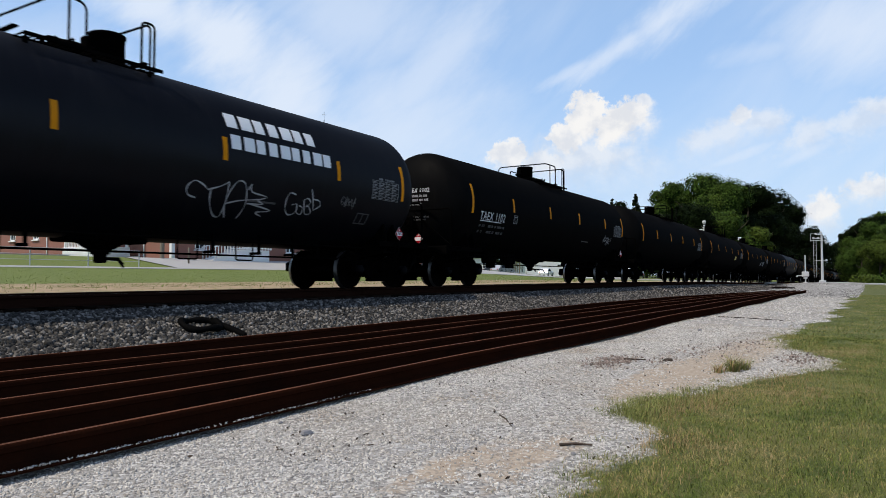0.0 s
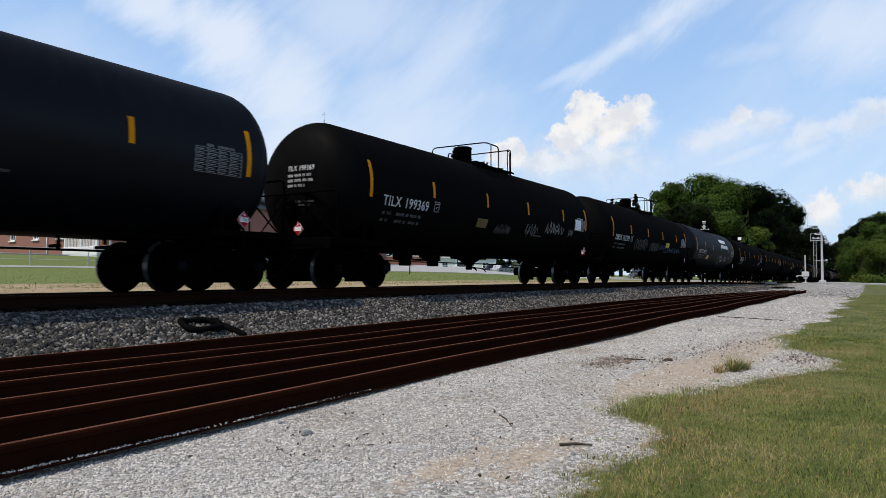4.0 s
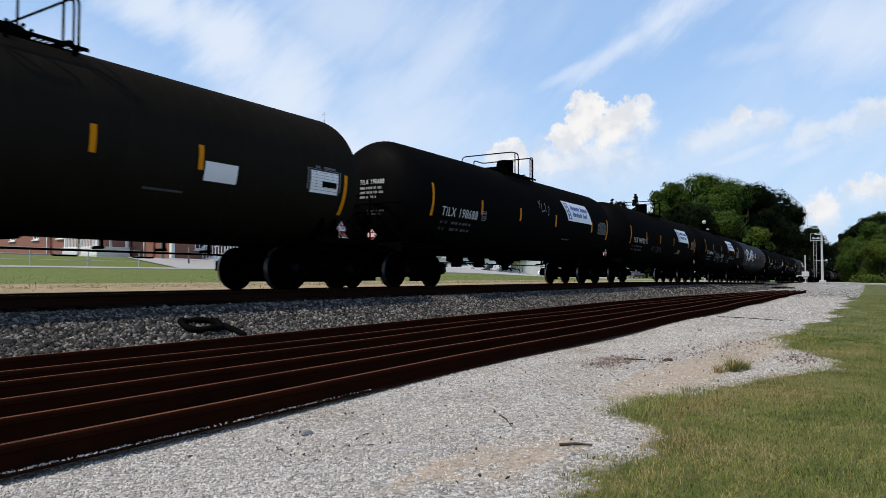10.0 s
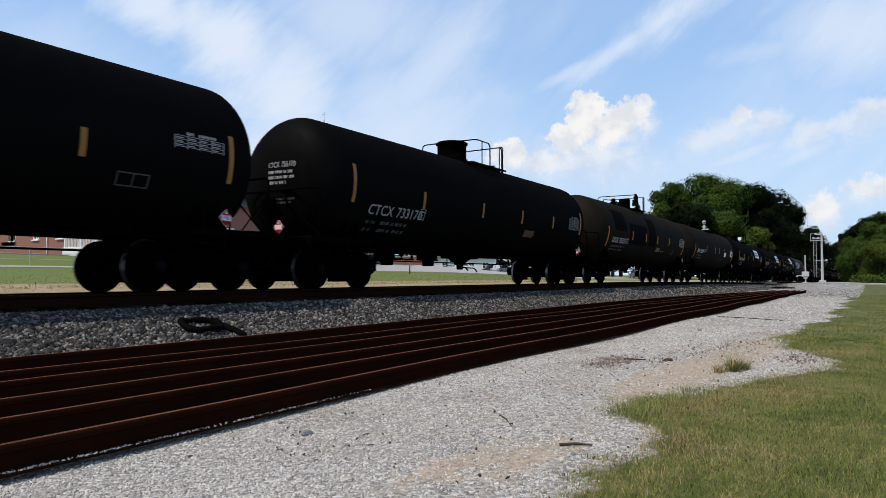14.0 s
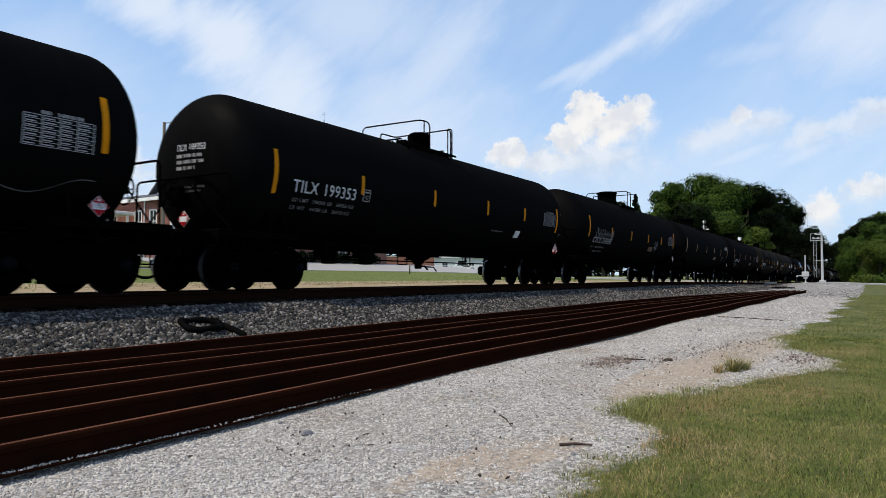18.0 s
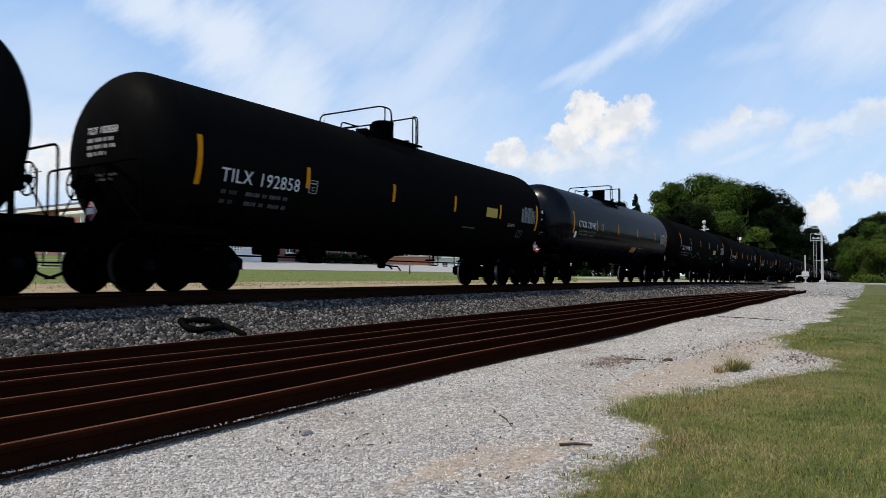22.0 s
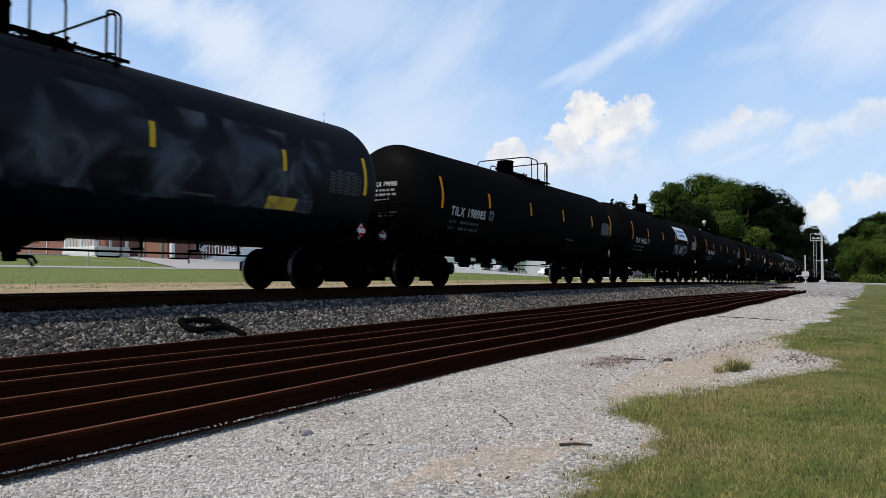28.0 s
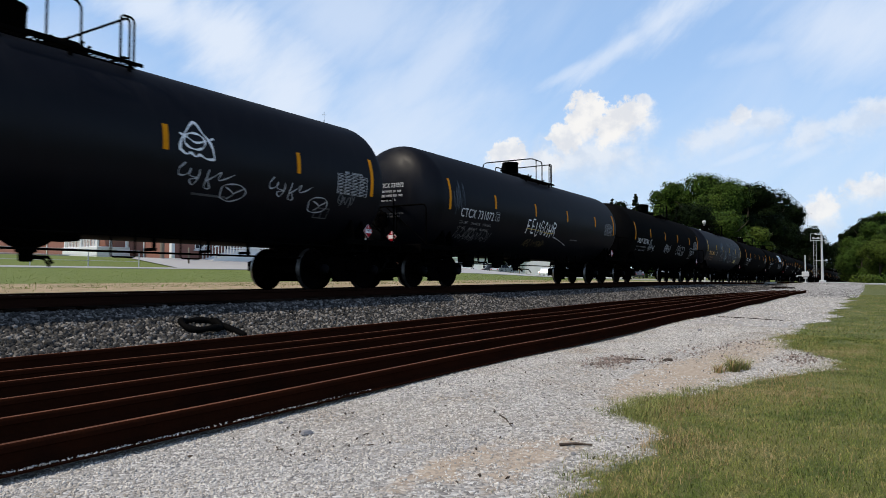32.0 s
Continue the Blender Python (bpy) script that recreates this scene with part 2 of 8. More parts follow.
M["rubber"] = material("black_rubber", (0.0025, 0.0025, 0.0025), 0.8, 0, 0.3, 6, spec=0.03)
M["road"] = material("worn_asphalt_road", (0.37, 0.365, 0.355), 0.9, 0, 0.15, 0.6, 0.2, 30, 0.2)
M["lawn"] = material("lawn_blades", (0.125, 0.180, 0.032), 0.7, 0, 0.3, 0.5, 0.1, 30, 0, (0.20, 0.19, 0.06), 0.5, islands=0.4, spec=0.1)
M["verge_straw"] = material("verge_straw", (0.38, 0.29, 0.175), 0.8, 0, 0.3, 0.8, 0.1, 30, 0, islands=0.3, spec=0.1)
M["bark"] = material("tree_bark", (0.07, 0.055, 0.04), 0.9, 0, 0.3, 2)
M["leaf"] = material("broad_leaves", (0.044, 0.078, 0.012), 0.7, 0, 0.35, 0.35, 0.2, 4, 0, (0.050, 0.070, 0.010), 0.55, islands=0.35, spec=0.05)
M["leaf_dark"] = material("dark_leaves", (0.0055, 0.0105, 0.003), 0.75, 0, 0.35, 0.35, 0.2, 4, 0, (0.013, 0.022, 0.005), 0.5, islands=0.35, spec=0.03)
M["leaf_light"] = material("light_leaves", (0.062, 0.09, 0.014), 0.6, 0, 0.3, 0.5, 0.2, 4, 0, islands=0.4, spec=0.05)
# Darker copy of the outer green: shade inside a crown put in colour.
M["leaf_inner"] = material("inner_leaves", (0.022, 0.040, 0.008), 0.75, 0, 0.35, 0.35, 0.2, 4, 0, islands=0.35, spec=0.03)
M["brick"] = material("red_brick", (0.26, 0.105, 0.075), 0.85, 0, 0.2, 1.0, 0.3, 25, 0.2, per_object=0.12)
M["brick_wall"] = material("brick_joint_wall", (0.30, 0.135, 0.10), 0.9, 0, 0.2, 1.0, 0.35, 14, 0.2)
M["roof"] = material("grey_shingle_roof", (0.10, 0.11, 0.125), 0.85, 0, 0.2, 1.5, 0.3, 12, 0.2)
M["trim"] = material("white_trim_paint", (0.78, 0.78, 0.76), 0.55, 0, 0.06, 1.0, 0.05)
M["siding"] = material("white_siding", (0.72, 0.73, 0.72), 0.6, 0, 0.08, 1.0, 0.08)
M["glass"] = material("dark_window_glass", (0.02, 0.024, 0.03), 0.08, 0, 0.2, 2, 0, 5, 0)
M["galv"] = material("galvanised_steel", (0.50, 0.51, 0.52), 0.45, 0.4, 0.15, 2, 0.15, 30, 0.1)
M["silver"] = material("aluminium_paint", (0.50, 0.51, 0.51), 0.5, 0.1, 0.1, 2)
M["pole_wood"] = material("weathered_pole_timber", (0.20, 0.165, 0.12), 0.85, 0, 0.3, 2)
M["car_white"] = material("white_car_paint", (0.75, 0.76, 0.77), 0.25, 0, 0.04, 1, 0, 5, 0, coat=0.6)
M["car_silver"] = material("silver_car_paint", (0.42, 0.43, 0.45), 0.3, 0.5, 0.05, 1, 0, 5, 0, coat=0.6)
M["car_dark"] = material("dark_car_paint", (0.04, 0.045, 0.06), 0.3, 0.2, 0.05, 1, 0, 5, 0, coat=0.6)
M["tyre"] = material("tyre_rubber", (0.02, 0.02, 0.02), 0.8, 0, 0.2, 5)
M["lamp_red"] = material("red_lens", (0.35, 0.02, 0.02), 0.2, 0, 0.1, 5)


def ground_material():
    """Gravel yard, mown grass, dry verge and ballast bed, told apart by the mesh's own masks."""
    m = bpy.data.materials.new("yard_ground")
    m.use_nodes = True
    k = Nodes(m.node_tree)
    pos = k.add("ShaderNodeTexCoord").outputs["Object"]

    masks = {}
    for name in ("grass", "dry", "ballast", "sand"):
        a = k.add("ShaderNodeAttribute")
        a.attribute_name = name
        masks[name] = a.outputs["Fac"]
    wob = k.math("MULTIPLY", k.math("SUBTRACT", k.noise(pos, 5.0, 6, 0.65), 0.5), 0.9)

    def cut(name):
        return k.span(k.math("ADD", masks[name], wob), 0.38, 0.62)
    # gravel: chips as cells with their own tone
    chips = k.add("ShaderNodeTexVoronoi", {"Vector": pos, "Scale": 42.0, "Randomness": 1.0})
    tone = k.add("ShaderNodeSeparateColor", {0: chips.outputs["Color"]}).outputs[0]
    gravel = k.ramp(tone, [(0.0, (0.15, 0.143, 0.135)), (0.35, (0.29, 0.28, 0.262)), (0.8, (0.41, 0.398, 0.375)), (1.0, (0.58, 0.57, 0.55))])
    stain = k.span(k.noise(pos, 0.55, 6, 0.62), 0.42, 0.72)
    gravel = k.mix(k.math("MULTIPLY", stain, 0.5), gravel, (0.31, 0.275, 0.225))
    gravel = k.mix(k.math("MULTIPLY", k.span(k.noise(pos, 0.33, 5, 0.6), 0.5, 0.7), 0.35), gravel, (0.27, 0.275, 0.29))
    gravel = k.mix(k.math("MULTIPLY", cut("sand"), 0.75), gravel, k.ramp(k.noise(pos, 18, 5, 0.7), [(0.3, (0.26, 0.19, 0.13)), (0.7, (0.48, 0.40, 0.30))]))
    away = k.span(k.add("ShaderNodeSeparateXYZ", {0: pos}).outputs[0], 16.0, 42.0)
    worn = k.ramp(k.noise(pos, 0.22, 6, 0.7), [(0.3, (0.17, 0.17, 0.175)), (0.55, (0.28, 0.275, 0.265)), (0.72, (0.40, 0.385, 0.36))])
    gravel = k.mix(k.math("MULTIPLY", away, 0.8), gravel, worn)
    clump = k.noise(pos, 1.1, 6, 0.65)
    blade = k.noise(k.add("ShaderNodeMapping", {"Vector": pos, "Scale": (1.0, 1.0, 1.0)}).outputs[0], 60, 4, 0.7)
    grass = k.mix(k.span(clump, 0.35, 0.68), (0.07, 0.095, 0.022), (0.16, 0.155, 0.055))
    grass = k.mix(k.span(k.noise(pos, 2.7, 6, 0.7), 0.52, 0.75), grass, (0.22, 0.175, 0.075))
    far = k.span(k.add("ShaderNodeSeparateXYZ", {0: pos}).outputs[1], 13.0, 15.0)
    grass = k.mix(k.math("MULTIPLY", far, 0.8), grass, (0.17, 0.215, 0.055))
    grass = k.mix(k.math("MULTIPLY", blade, 0.5), grass, (0.035, 0.045, 0.012))
    dry = k.ramp(k.noise(pos, 1.6, 6, 0.7), [(0.3, (0.20, 0.165, 0.085)), (0.55, (0.36, 0.275, 0.175)), (0.75, (0.46, 0.36, 0.25))])
    # Bed tones run near black: shade in the gaps between stones, painted in.
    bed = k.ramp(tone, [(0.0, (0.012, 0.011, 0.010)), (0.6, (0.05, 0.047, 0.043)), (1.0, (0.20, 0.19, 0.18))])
    col = k.mix(cut("grass"), gravel, grass)
    col = k.mix(cut("dry"), col, dry)
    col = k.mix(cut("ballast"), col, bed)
    b = k.add("ShaderNodeBsdfPrincipled", {"Base Color": col, "Roughness": 0.92, "Specular IOR Level": 0.2})
    h = k.math("ADD", k.math("MULTIPLY", chips.outputs["Distance"], -1.0), k.math("MULTIPLY", blade, 0.5))
    n = k.add("ShaderNodeBump", {"Strength": 0.6, "Distance": 0.015, "Height": h})
    k.link(n.outputs[0], b.inputs["Normal"])
    k.add("ShaderNodeOutputMaterial", {"Surface": b.outputs[0]})
    return m


M["ground"] = ground_material()


def grass_material():
    """Mown grass: green, yellow-green and dry tan patches at two scales, each blade with its own tone."""
    m = bpy.data.materials.new("grass_blades")
    m.use_nodes = True
    k = Nodes(m.node_tree)
    pos = k.add("ShaderNodeTexCoord").outputs["Object"]
    rnd = k.add("ShaderNodeNewGeometry").outputs["Random Per Island"]
    big, mid, fine = k.noise(pos, 0.8, 5, 0.62), k.noise(pos, 3.4, 5, 0.65), k.noise(pos, 14.0, 3, 0.6)
    big, mid, fine = k.span(big, 0.36, 0.64), k.span(mid, 0.34, 0.66), k.span(fine, 0.3, 0.7)
    patchy = k.math("ADD", k.math("ADD", k.math("MULTIPLY", big, 0.36), k.math("MULTIPLY", mid, 0.28)), k.math("ADD", k.math("MULTIPLY", fine, 0.16), k.math("MULTIPLY", rnd, 0.20)))
    col = k.ramp(patchy, [(0.10, (0.045, 0.075, 0.013)), (0.36, (0.10, 0.135, 0.026)), (0.56, (0.175, 0.19, 0.045)), (0.70, (0.25, 0.22, 0.085)), (0.90, (0.34, 0.26, 0.14))])
    f = k.span(rnd, 0.0, 1.0, 0.6, 1.4)
    col = k.mix(1.0, col, k.add("ShaderNodeCombineXYZ", {0: f, 1: f, 2: f}).outputs[0], "MULTIPLY")
    b = k.add("ShaderNodeBsdfPrincipled", {"Base Color": col, "Roughness": 0.75, "Specular IOR Level": 0.15})
    k.add("ShaderNodeOutputMaterial", {"Surface": b.outputs[0]})
    return m


M["blade"] = grass_material()


def thin_paint(name, colour, scale, low, high, most):
    """Spray paint so thin that the coat below shows through in clouds."""
    m = bpy.data.materials.new(name)
    m.use_nodes = True
    k = Nodes(m.node_tree)
    pos = k.add("ShaderNodeTexCoord").outputs["Object"]
    cover = k.span(k.noise(pos, scale, 5, 0.6, 0.6), low, high, 0.0, most)
    b = k.add("ShaderNodeBsdfPrincipled", {"Base Color": (*colour, 1), "Roughness": 0.6, "Specular IOR Level": 0.2})
    t = k.add("ShaderNodeBsdfTransparent")
    x = k.add("ShaderNodeMixShader", {0: cover, 1: t.outputs[0], 2: b.outputs[0]})
    k.add("ShaderNodeOutputMaterial", {"Surface": x.outputs[0]})
    return m


M["haze_spray"] = thin_paint("thin_blue_grey_spray", (0.085, 0.11, 0.135), 0.9, 0.42, 0.72, 0.60)
M["haze_grey"] = thin_paint("thin_grey_spray", (0.24, 0.24, 0.25), 3.0, 0.35, 0.65, 0.85)


# ---- mesh kit ----
class Shape:
    """Collects verts and faces of one mesh."""

    def __init__(self):
        self.v, self.f, self.m, self.smooth = [], [], [], []

    def put(self, verts, faces, mat=0, smooth=False):
        n = len(self.v)
        self.v += [tuple(p) for p in verts]
        self.f += [tuple(n + i for i in f) for f in faces]
        self.m += [mat] * len(faces)
        self.smooth += [smooth] * len(faces)
        return self

    def box(self, c, s, cut=0.0, turn=None, mat=0):
        """A box with chamfered edges along its longest way."""
        x, y, z = s[0] / 2, s[1] / 2, s[2] / 2
        if cut:
            k = min(cut, x * 0.9, y * 0.9, z * 0.9)
            vs = []
            for sx in (-1, 1):
                for sy in (-1, 1):
                    for sz in (-1, 1):
                        vs += [(sx * x, sy * (y - k), sz * (z - k)), (sx * (x - k), sy * y, sz * (z - k)), (sx * (x - k), sy * (y - k), sz * z)]
            i = lambda a, b, c, w: ((a * 2 + b) * 2 + c) * 3 + w
            fs = [(i(0, 0, 0, 0), i(0, 0, 1, 0), i(0, 1, 1, 0), i(0, 1, 0, 0)), (i(1, 0, 0, 0), i(1, 1, 0, 0), i(1, 1, 1, 0), i(1, 0, 1, 0)),
                  (i(0, 0, 0, 1), i(1, 0, 0, 1), i(1, 0, 1, 1), i(0, 0, 1, 1)), (i(0, 1, 0, 1), i(0, 1, 1, 1), i(1, 1, 1, 1), i(1, 1, 0, 1)),
                  (i(0, 0, 0, 2), i(0, 1, 0, 2), i(1, 1, 0, 2), i(1, 0, 0, 2)), (i(0, 0, 1, 2), i(1, 0, 1, 2), i(1, 1, 1, 2), i(0, 1, 1, 2))]
            for a in (0, 1):
                for b in (0, 1):
                    p = (a + b) % 2
                    q = [i(a, b, 0, 0), i(a, b, 0, 1), i(a, b, 1, 1), i(a, b, 1, 0)]
                    fs.append(tuple(q if p == 0 else q[::-1]))
                    q = [i(a, 0, b, 0), i(a, 1, b, 0), i(a, 1, b, 2), i(a, 0, b, 2)]
                    fs.append(tuple(q if p == 0 else q[::-1]))
                    q = [i(0, a, b, 1), i(0, a, b, 2), i(1, a, b, 2), i(1, a, b, 1)]
                    fs.append(tuple(q if p == 0 else q[::-1]))
                    for c3 in (0, 1):
                        q = [i(a, b, c3, 0), i(a, b, c3, 2), i(a, b, c3, 1)]
                        fs.append(tuple(q if (a + b + c3) % 2 == 0 else q[::-1]))
        else:
            vs = [(sx * x, sy * y, sz * z) for sx in (-1, 1) for sy in (-1, 1) for sz in (-1, 1)]
            fs = [(0, 1, 3, 2), (4, 6, 7, 5), (0, 4, 5, 1), (2, 3, 7, 6), (0, 2, 6, 4), (1, 5, 7, 3)]
        if turn is not None:
            vs = [turn @ Vector(p) for p in vs]
        return self.put([(p[0] + c[0], p[1] + c[1], p[2] + c[2]) for p in vs], fs, mat)

    def tube(self, pts, r, n=8, mat=0, caps=True, closed=False):
        """A round bar along a line of points; r may be one radius a point."""
        pts = [Vector(p) for p in pts]
        rs = r if isinstance(r, (list, tuple)) else [r] * len(pts)
        vs, fs = [], []
        up = None
        for i, p in enumerate(pts):
            if closed:
                d = (pts[(i + 1) % len(pts)] - pts[i - 1]).normalized()
            else:
                d = (pts[min(i + 1, len(pts) - 1)] - pts[max(i - 1, 0)]).normalized()
            if up is None:
                up = Vector((0, 0, 1)) if abs(d.z) < 0.9 else Vector((1, 0, 0))
            a = d.cross(up).normalized()
            b = a.cross(d).normalized()
            up = b
            for j in range(n):
                t = 2 * math.pi * j / n
                vs.append(p + a * (math.cos(t) * rs[i]) + b * (math.sin(t) * rs[i]))
        rings = len(pts)
        for i in range(rings if closed else rings - 1):
            for j in range(n):
                k, l = (i + 1) % rings, (j + 1) % n
                fs.append((i * n + j, i * n + l, k * n + l, k * n + j))
        self.put(vs, fs, mat, True)
        if caps and not closed:
            self.put(vs[:n], [tuple(range(n))[::-1]], mat)
            self.put(vs[-n:], [tuple(range(n))], mat)
        return self

    def lathe(self, profile, n=24, axis="z", at=(0, 0, 0), mat=0, smooth=True):
        """Turns (radius, along) pairs round an axis."""
        vs, fs = [], []
        for r, h in profile:
            for j in range(n):
                t = 2 * math.pi * j / n
                c, s = math.cos(t) * r, math.sin(t) * r
                p = {"z": (c, s, h), "x": (h, c, s), "y": (s, h, c)}[axis]
                vs.append((p[0] + at[0], p[1] + at[1], p[2] + at[2]))
        for i in range(len(profile) - 1):
            for j in range(n):
                l = (j + 1) % n
                fs.append((i * n + j, i * n + l, (i + 1) * n + l, (i + 1) * n + j))
        self.put(vs, fs, mat, smooth)
        for i, flip in ((0, True), (len(profile) - 1, False)):
            if profile[i][0] > 1e-4:
                q = tuple(range(i * n, i * n + n))
                base = len(self.v) - len(vs)
                self.f.append(tuple(base + a for a in (q[::-1] if flip else q)))
                self.m.append(mat)
                self.smooth.append(False)
        return self

    def slab(self, outline, axis, a, b, mat=0):
        """A flat outline, drawn out along an axis from a to b."""
        n = len(outline)
        f = {"y": lambda p, h: (p[0], h, p[1]), "x": lambda p, h: (h, p[0], p[1]), "z": lambda p, h: (p[0], p[1], h)}[axis]
        vs = [f(p, a) for p in outline] + [f(p, b) for p in outline]
        fs = [tuple(range(n)), tuple(range(2 * n - 1, n - 1, -1))] + [(i, n + i, n + (i + 1) % n, (i + 1) % n) for i in range(n)]
        return self.put(vs, fs, mat)

    def mesh(self, name):
        me = bpy.data.meshes.new(name)
        me.from_pydata(self.v, [], self.f)
        me.polygons.foreach_set("use_smooth", self.smooth)
        me.polygons.foreach_set("material_index", self.m)
        me.update()
        return me


def fixed(me):
    """Turns the faces of a closed mesh outwards."""
    bm = bmesh.new()
    bm.from_mesh(me)
    bmesh.ops.recalc_face_normals(bm, faces=bm.faces)
    bm.to_mesh(me)
    bm.free()
    return me


MESHES = {}


def part(name, shape, mats, parent, label="", at=None, share=None):
    """Links a shape as one mesh object under a thing or a part."""
    if share and share in MESHES:
        me = MESHES[share]
    else:
        me = shape() if callable(shape) else shape
        me = fixed(me.mesh(name)) if isinstance(me, Shape) else me
        for m in mats if isinstance(mats, (list, tuple)) else [mats]:
            me.materials.append(M[m])
        if share:
            MESHES[share] = me
    ob = new(name, me)
    ob.parent = parent
    if at is not None:
        ob.matrix_basis = at
    if label:
        tagged(ob, label)
    return ob


def thing(name, label, category, at=None, group="", kind=""):
    e = new(name)
    e.empty_display_size = 0.2
    if at is not None:
        e.matrix_basis = at
    return tagged(e, label, category, group, kind)


def solid(name, shape, mats, label, category, at=None, group="", kind=""):
    """A top-level thing of one mesh."""
    return tagged(part(name, shape, mats, None, "", at), label, category, group, kind)


def arc(c, r, a, b, n, plane="xz", third=0.0):
    """Points of an arc, degrees."""
    out = []
    for i in range(n + 1):
        t = radians(a + (b - a) * i / n)
        u, v = c[0] + r * math.cos(t), c[1] + r * math.sin(t)
        out.append({"xz": (u, third, v), "yz": (third, u, v), "xy": (u, v, third)}[plane])
    return out


# ---- ground ----
def smooth(x, a, b):
    t = min(1.0, max(0.0, (x - a) / (b - a)))
    return t * t * (3 - 2 * t)


def along(x, pairs):
    """Runs smoothly through (x, value) pairs."""
    if x <= pairs[0][0]:
        return pairs[0][1]
    for (a, va), (b, vb) in zip(pairs, pairs[1:]):
        if x <= b:
            return va + (vb - va) * (x - a) / (b - a)
    return pairs[-1][1]


FALL = [(40, 0.0), (60, 0.12), (80, 0.3), (110, 0.42), (135, 0.62), (155, 0.9), (200, 1.5), (240, 1.75), (290, 1.9), (440, 2.0)]


def rail_z(u):
    """Height of the top of rail: the line falls gently past the crossing."""
    return RAIL_Z - along(u, FALL)


EDGE = [(-5, 1.05), (2.5, 1.12), (2.94, 1.18), (3.57, 1.26), (4.1, 1.10), (4.4, 1.12), (4.7, 1.33), (4.9, 1.52), (5.28, 1.70), (5.7, 1.58), (6.18, 1.24), (7.27, 1.02), (7.9, 0.75), (8.5, 0.34), (9.3, 0.40), (10.3, 0.80), (11.1, 1.09), (12.4, 1.26), (13.6, 1.24), (17, 1.05), (20, 0.91), (41, 0.83), (70, 0.8)]


def edge_y(u):
    """Where the gravel yard meets the grass."""
    return along(u, EDGE) + 0.045 * math.sin(u * 3.1) + 0.04 * math.sin(u * 7.7 + 1) + 0.02 * math.sin(u * 17.3) + smooth(u, 13, 18) * (0.16 * math.sin(u * 0.9) + 0.12 * math.sin(u * 2.3 + 2))


def ground_z(u, y):
    """Height of the ground sheet."""
    yard = 0.02 * math.sin(u * 0.7) * math.sin(y * 1.3) * smooth(abs(y), 0, 3)
    fall = RAIL_Z - rail_z(u)
    drop = -0.55 * fall
    # yard to ballast shoulder to track bed
    bed = RAIL_Z - 0.265 - fall
    lo = yard + drop
    if y < 9.35:
        z = lo + (bed - lo) * min(1.0, max(0.0, (y - 7.75) / 1.6)) ** 1.15
    elif y < 13.0:
        z = bed
    else:
        far = along(y, [(13.0, bed), (14.2, 0.66 - fall), (20, 0.84 - fall * 0.8), (36, 1.46), (42.5, 2.35), (60, 2.7), (75, 3.1), (120, 3.6), (400, 6)])
        flat = along(y, [(13.0, bed), (14.2, 0.66 - fall), (20, 0.80 - fall * 0.8), (50, 1.15), (120, 1.5), (400, 5)])
        k = smooth(u - 1.2 * y, 8, 55)
        z = far + (flat - far) * k
    # the crossing road's bank
    c = smooth(u, 76, 84) * (1 - smooth(u, 96, 104))
    if c > 0 and y < 9.35:
        road = along(y, [(-60, -0.2), (-3, 0.12), (4, 0.32), (9.35, bed)])
        z += (road - z) * c
    return z


def sandy(x, y):
    """Where bare sandy earth shows through the gravel."""
    s = 0.85 * math.exp(-((x - 7.0) / 2.2) ** 2 - ((y - 1.75) / 0.45) ** 2) + 0.75 * math.exp(-((x - 10.5) / 3.0) ** 2 - ((y - 1.4) / 0.5) ** 2)
    s += 0.6 * math.exp(-((x - 3.4) / 1.0) ** 2 - ((y - 1.6) / 0.25) ** 2) + 0.6 * math.exp(-((x - 3.0) / 0.8) ** 2 - ((y - 1.95) / 0.15) ** 2)
    return min(1.0, s)


def build_ground():
    def steps(marks):
        out = [marks[0][0]]
        for a, b, d in [(m[0], n[0], m[1]) for m, n in zip(marks, marks[1:])]:
            n = max(1, round((b - a) / d))
            out += [a + (b - a) * (i + 1) / n for i in range(n)]
        return out
    xs = steps([(-1500, 300), (-300, 60), (-60, 10), (-10, 1), (0, 0.15), (16, 0.3), (30, 1.0), (60, 2), (120, 6), (300, 30), (600, 150), (3000, 0)])
    ys = steps([(-1500, 300), (-300, 60), (-60, 10), (-12, 2), (-2, 0.12), (2.4, 0.25), (7.5, 0.17), (9.5, 0.5), (14.5, 1.0), (22, 1.5), (60, 8), (120, 30), (300, 150), (2500, 0)])
    nx, ny = len(xs), len(ys)
    v = [(x, y, ground_z(x, y)) for x in xs for y in ys]
    f = [(i * ny + j, (i + 1) * ny + j, (i + 1) * ny + j + 1, i * ny + j + 1) for i in range(nx - 1) for j in range(ny - 1)]
    me = bpy.data.meshes.new("ground")
    me.from_pydata(v, [], f)
    masks = {k: np.zeros(len(v), np.float32) for k in ("grass", "dry", "ballast", "sand")}
    for i, (x, y, z) in enumerate(v):
        g = smooth(edge_y(x) - y, -0.30, 0.34)
        if y > 14.0:
            g = 1.0
        masks["grass"][i] = g
        masks["dry"][i] = smooth(y, 13.0, 13.8) * (1 - smooth(y, 17.5, 21.5)) * 0.95
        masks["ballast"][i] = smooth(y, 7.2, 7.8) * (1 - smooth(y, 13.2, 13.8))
        masks["sand"][i] = sandy(x, y)
    for k, a in masks.items():
        me.attributes.new(k, "FLOAT", "POINT").data.foreach_set("value", a)
    me.polygons.foreach_set("use_smooth", [True] * len(f))
    me.materials.append(M["ground"])
    return tagged(new("ground", me), "gravel yard, mown grass and ballast bed beside the railway", "ground", kind="structure")


build_ground()


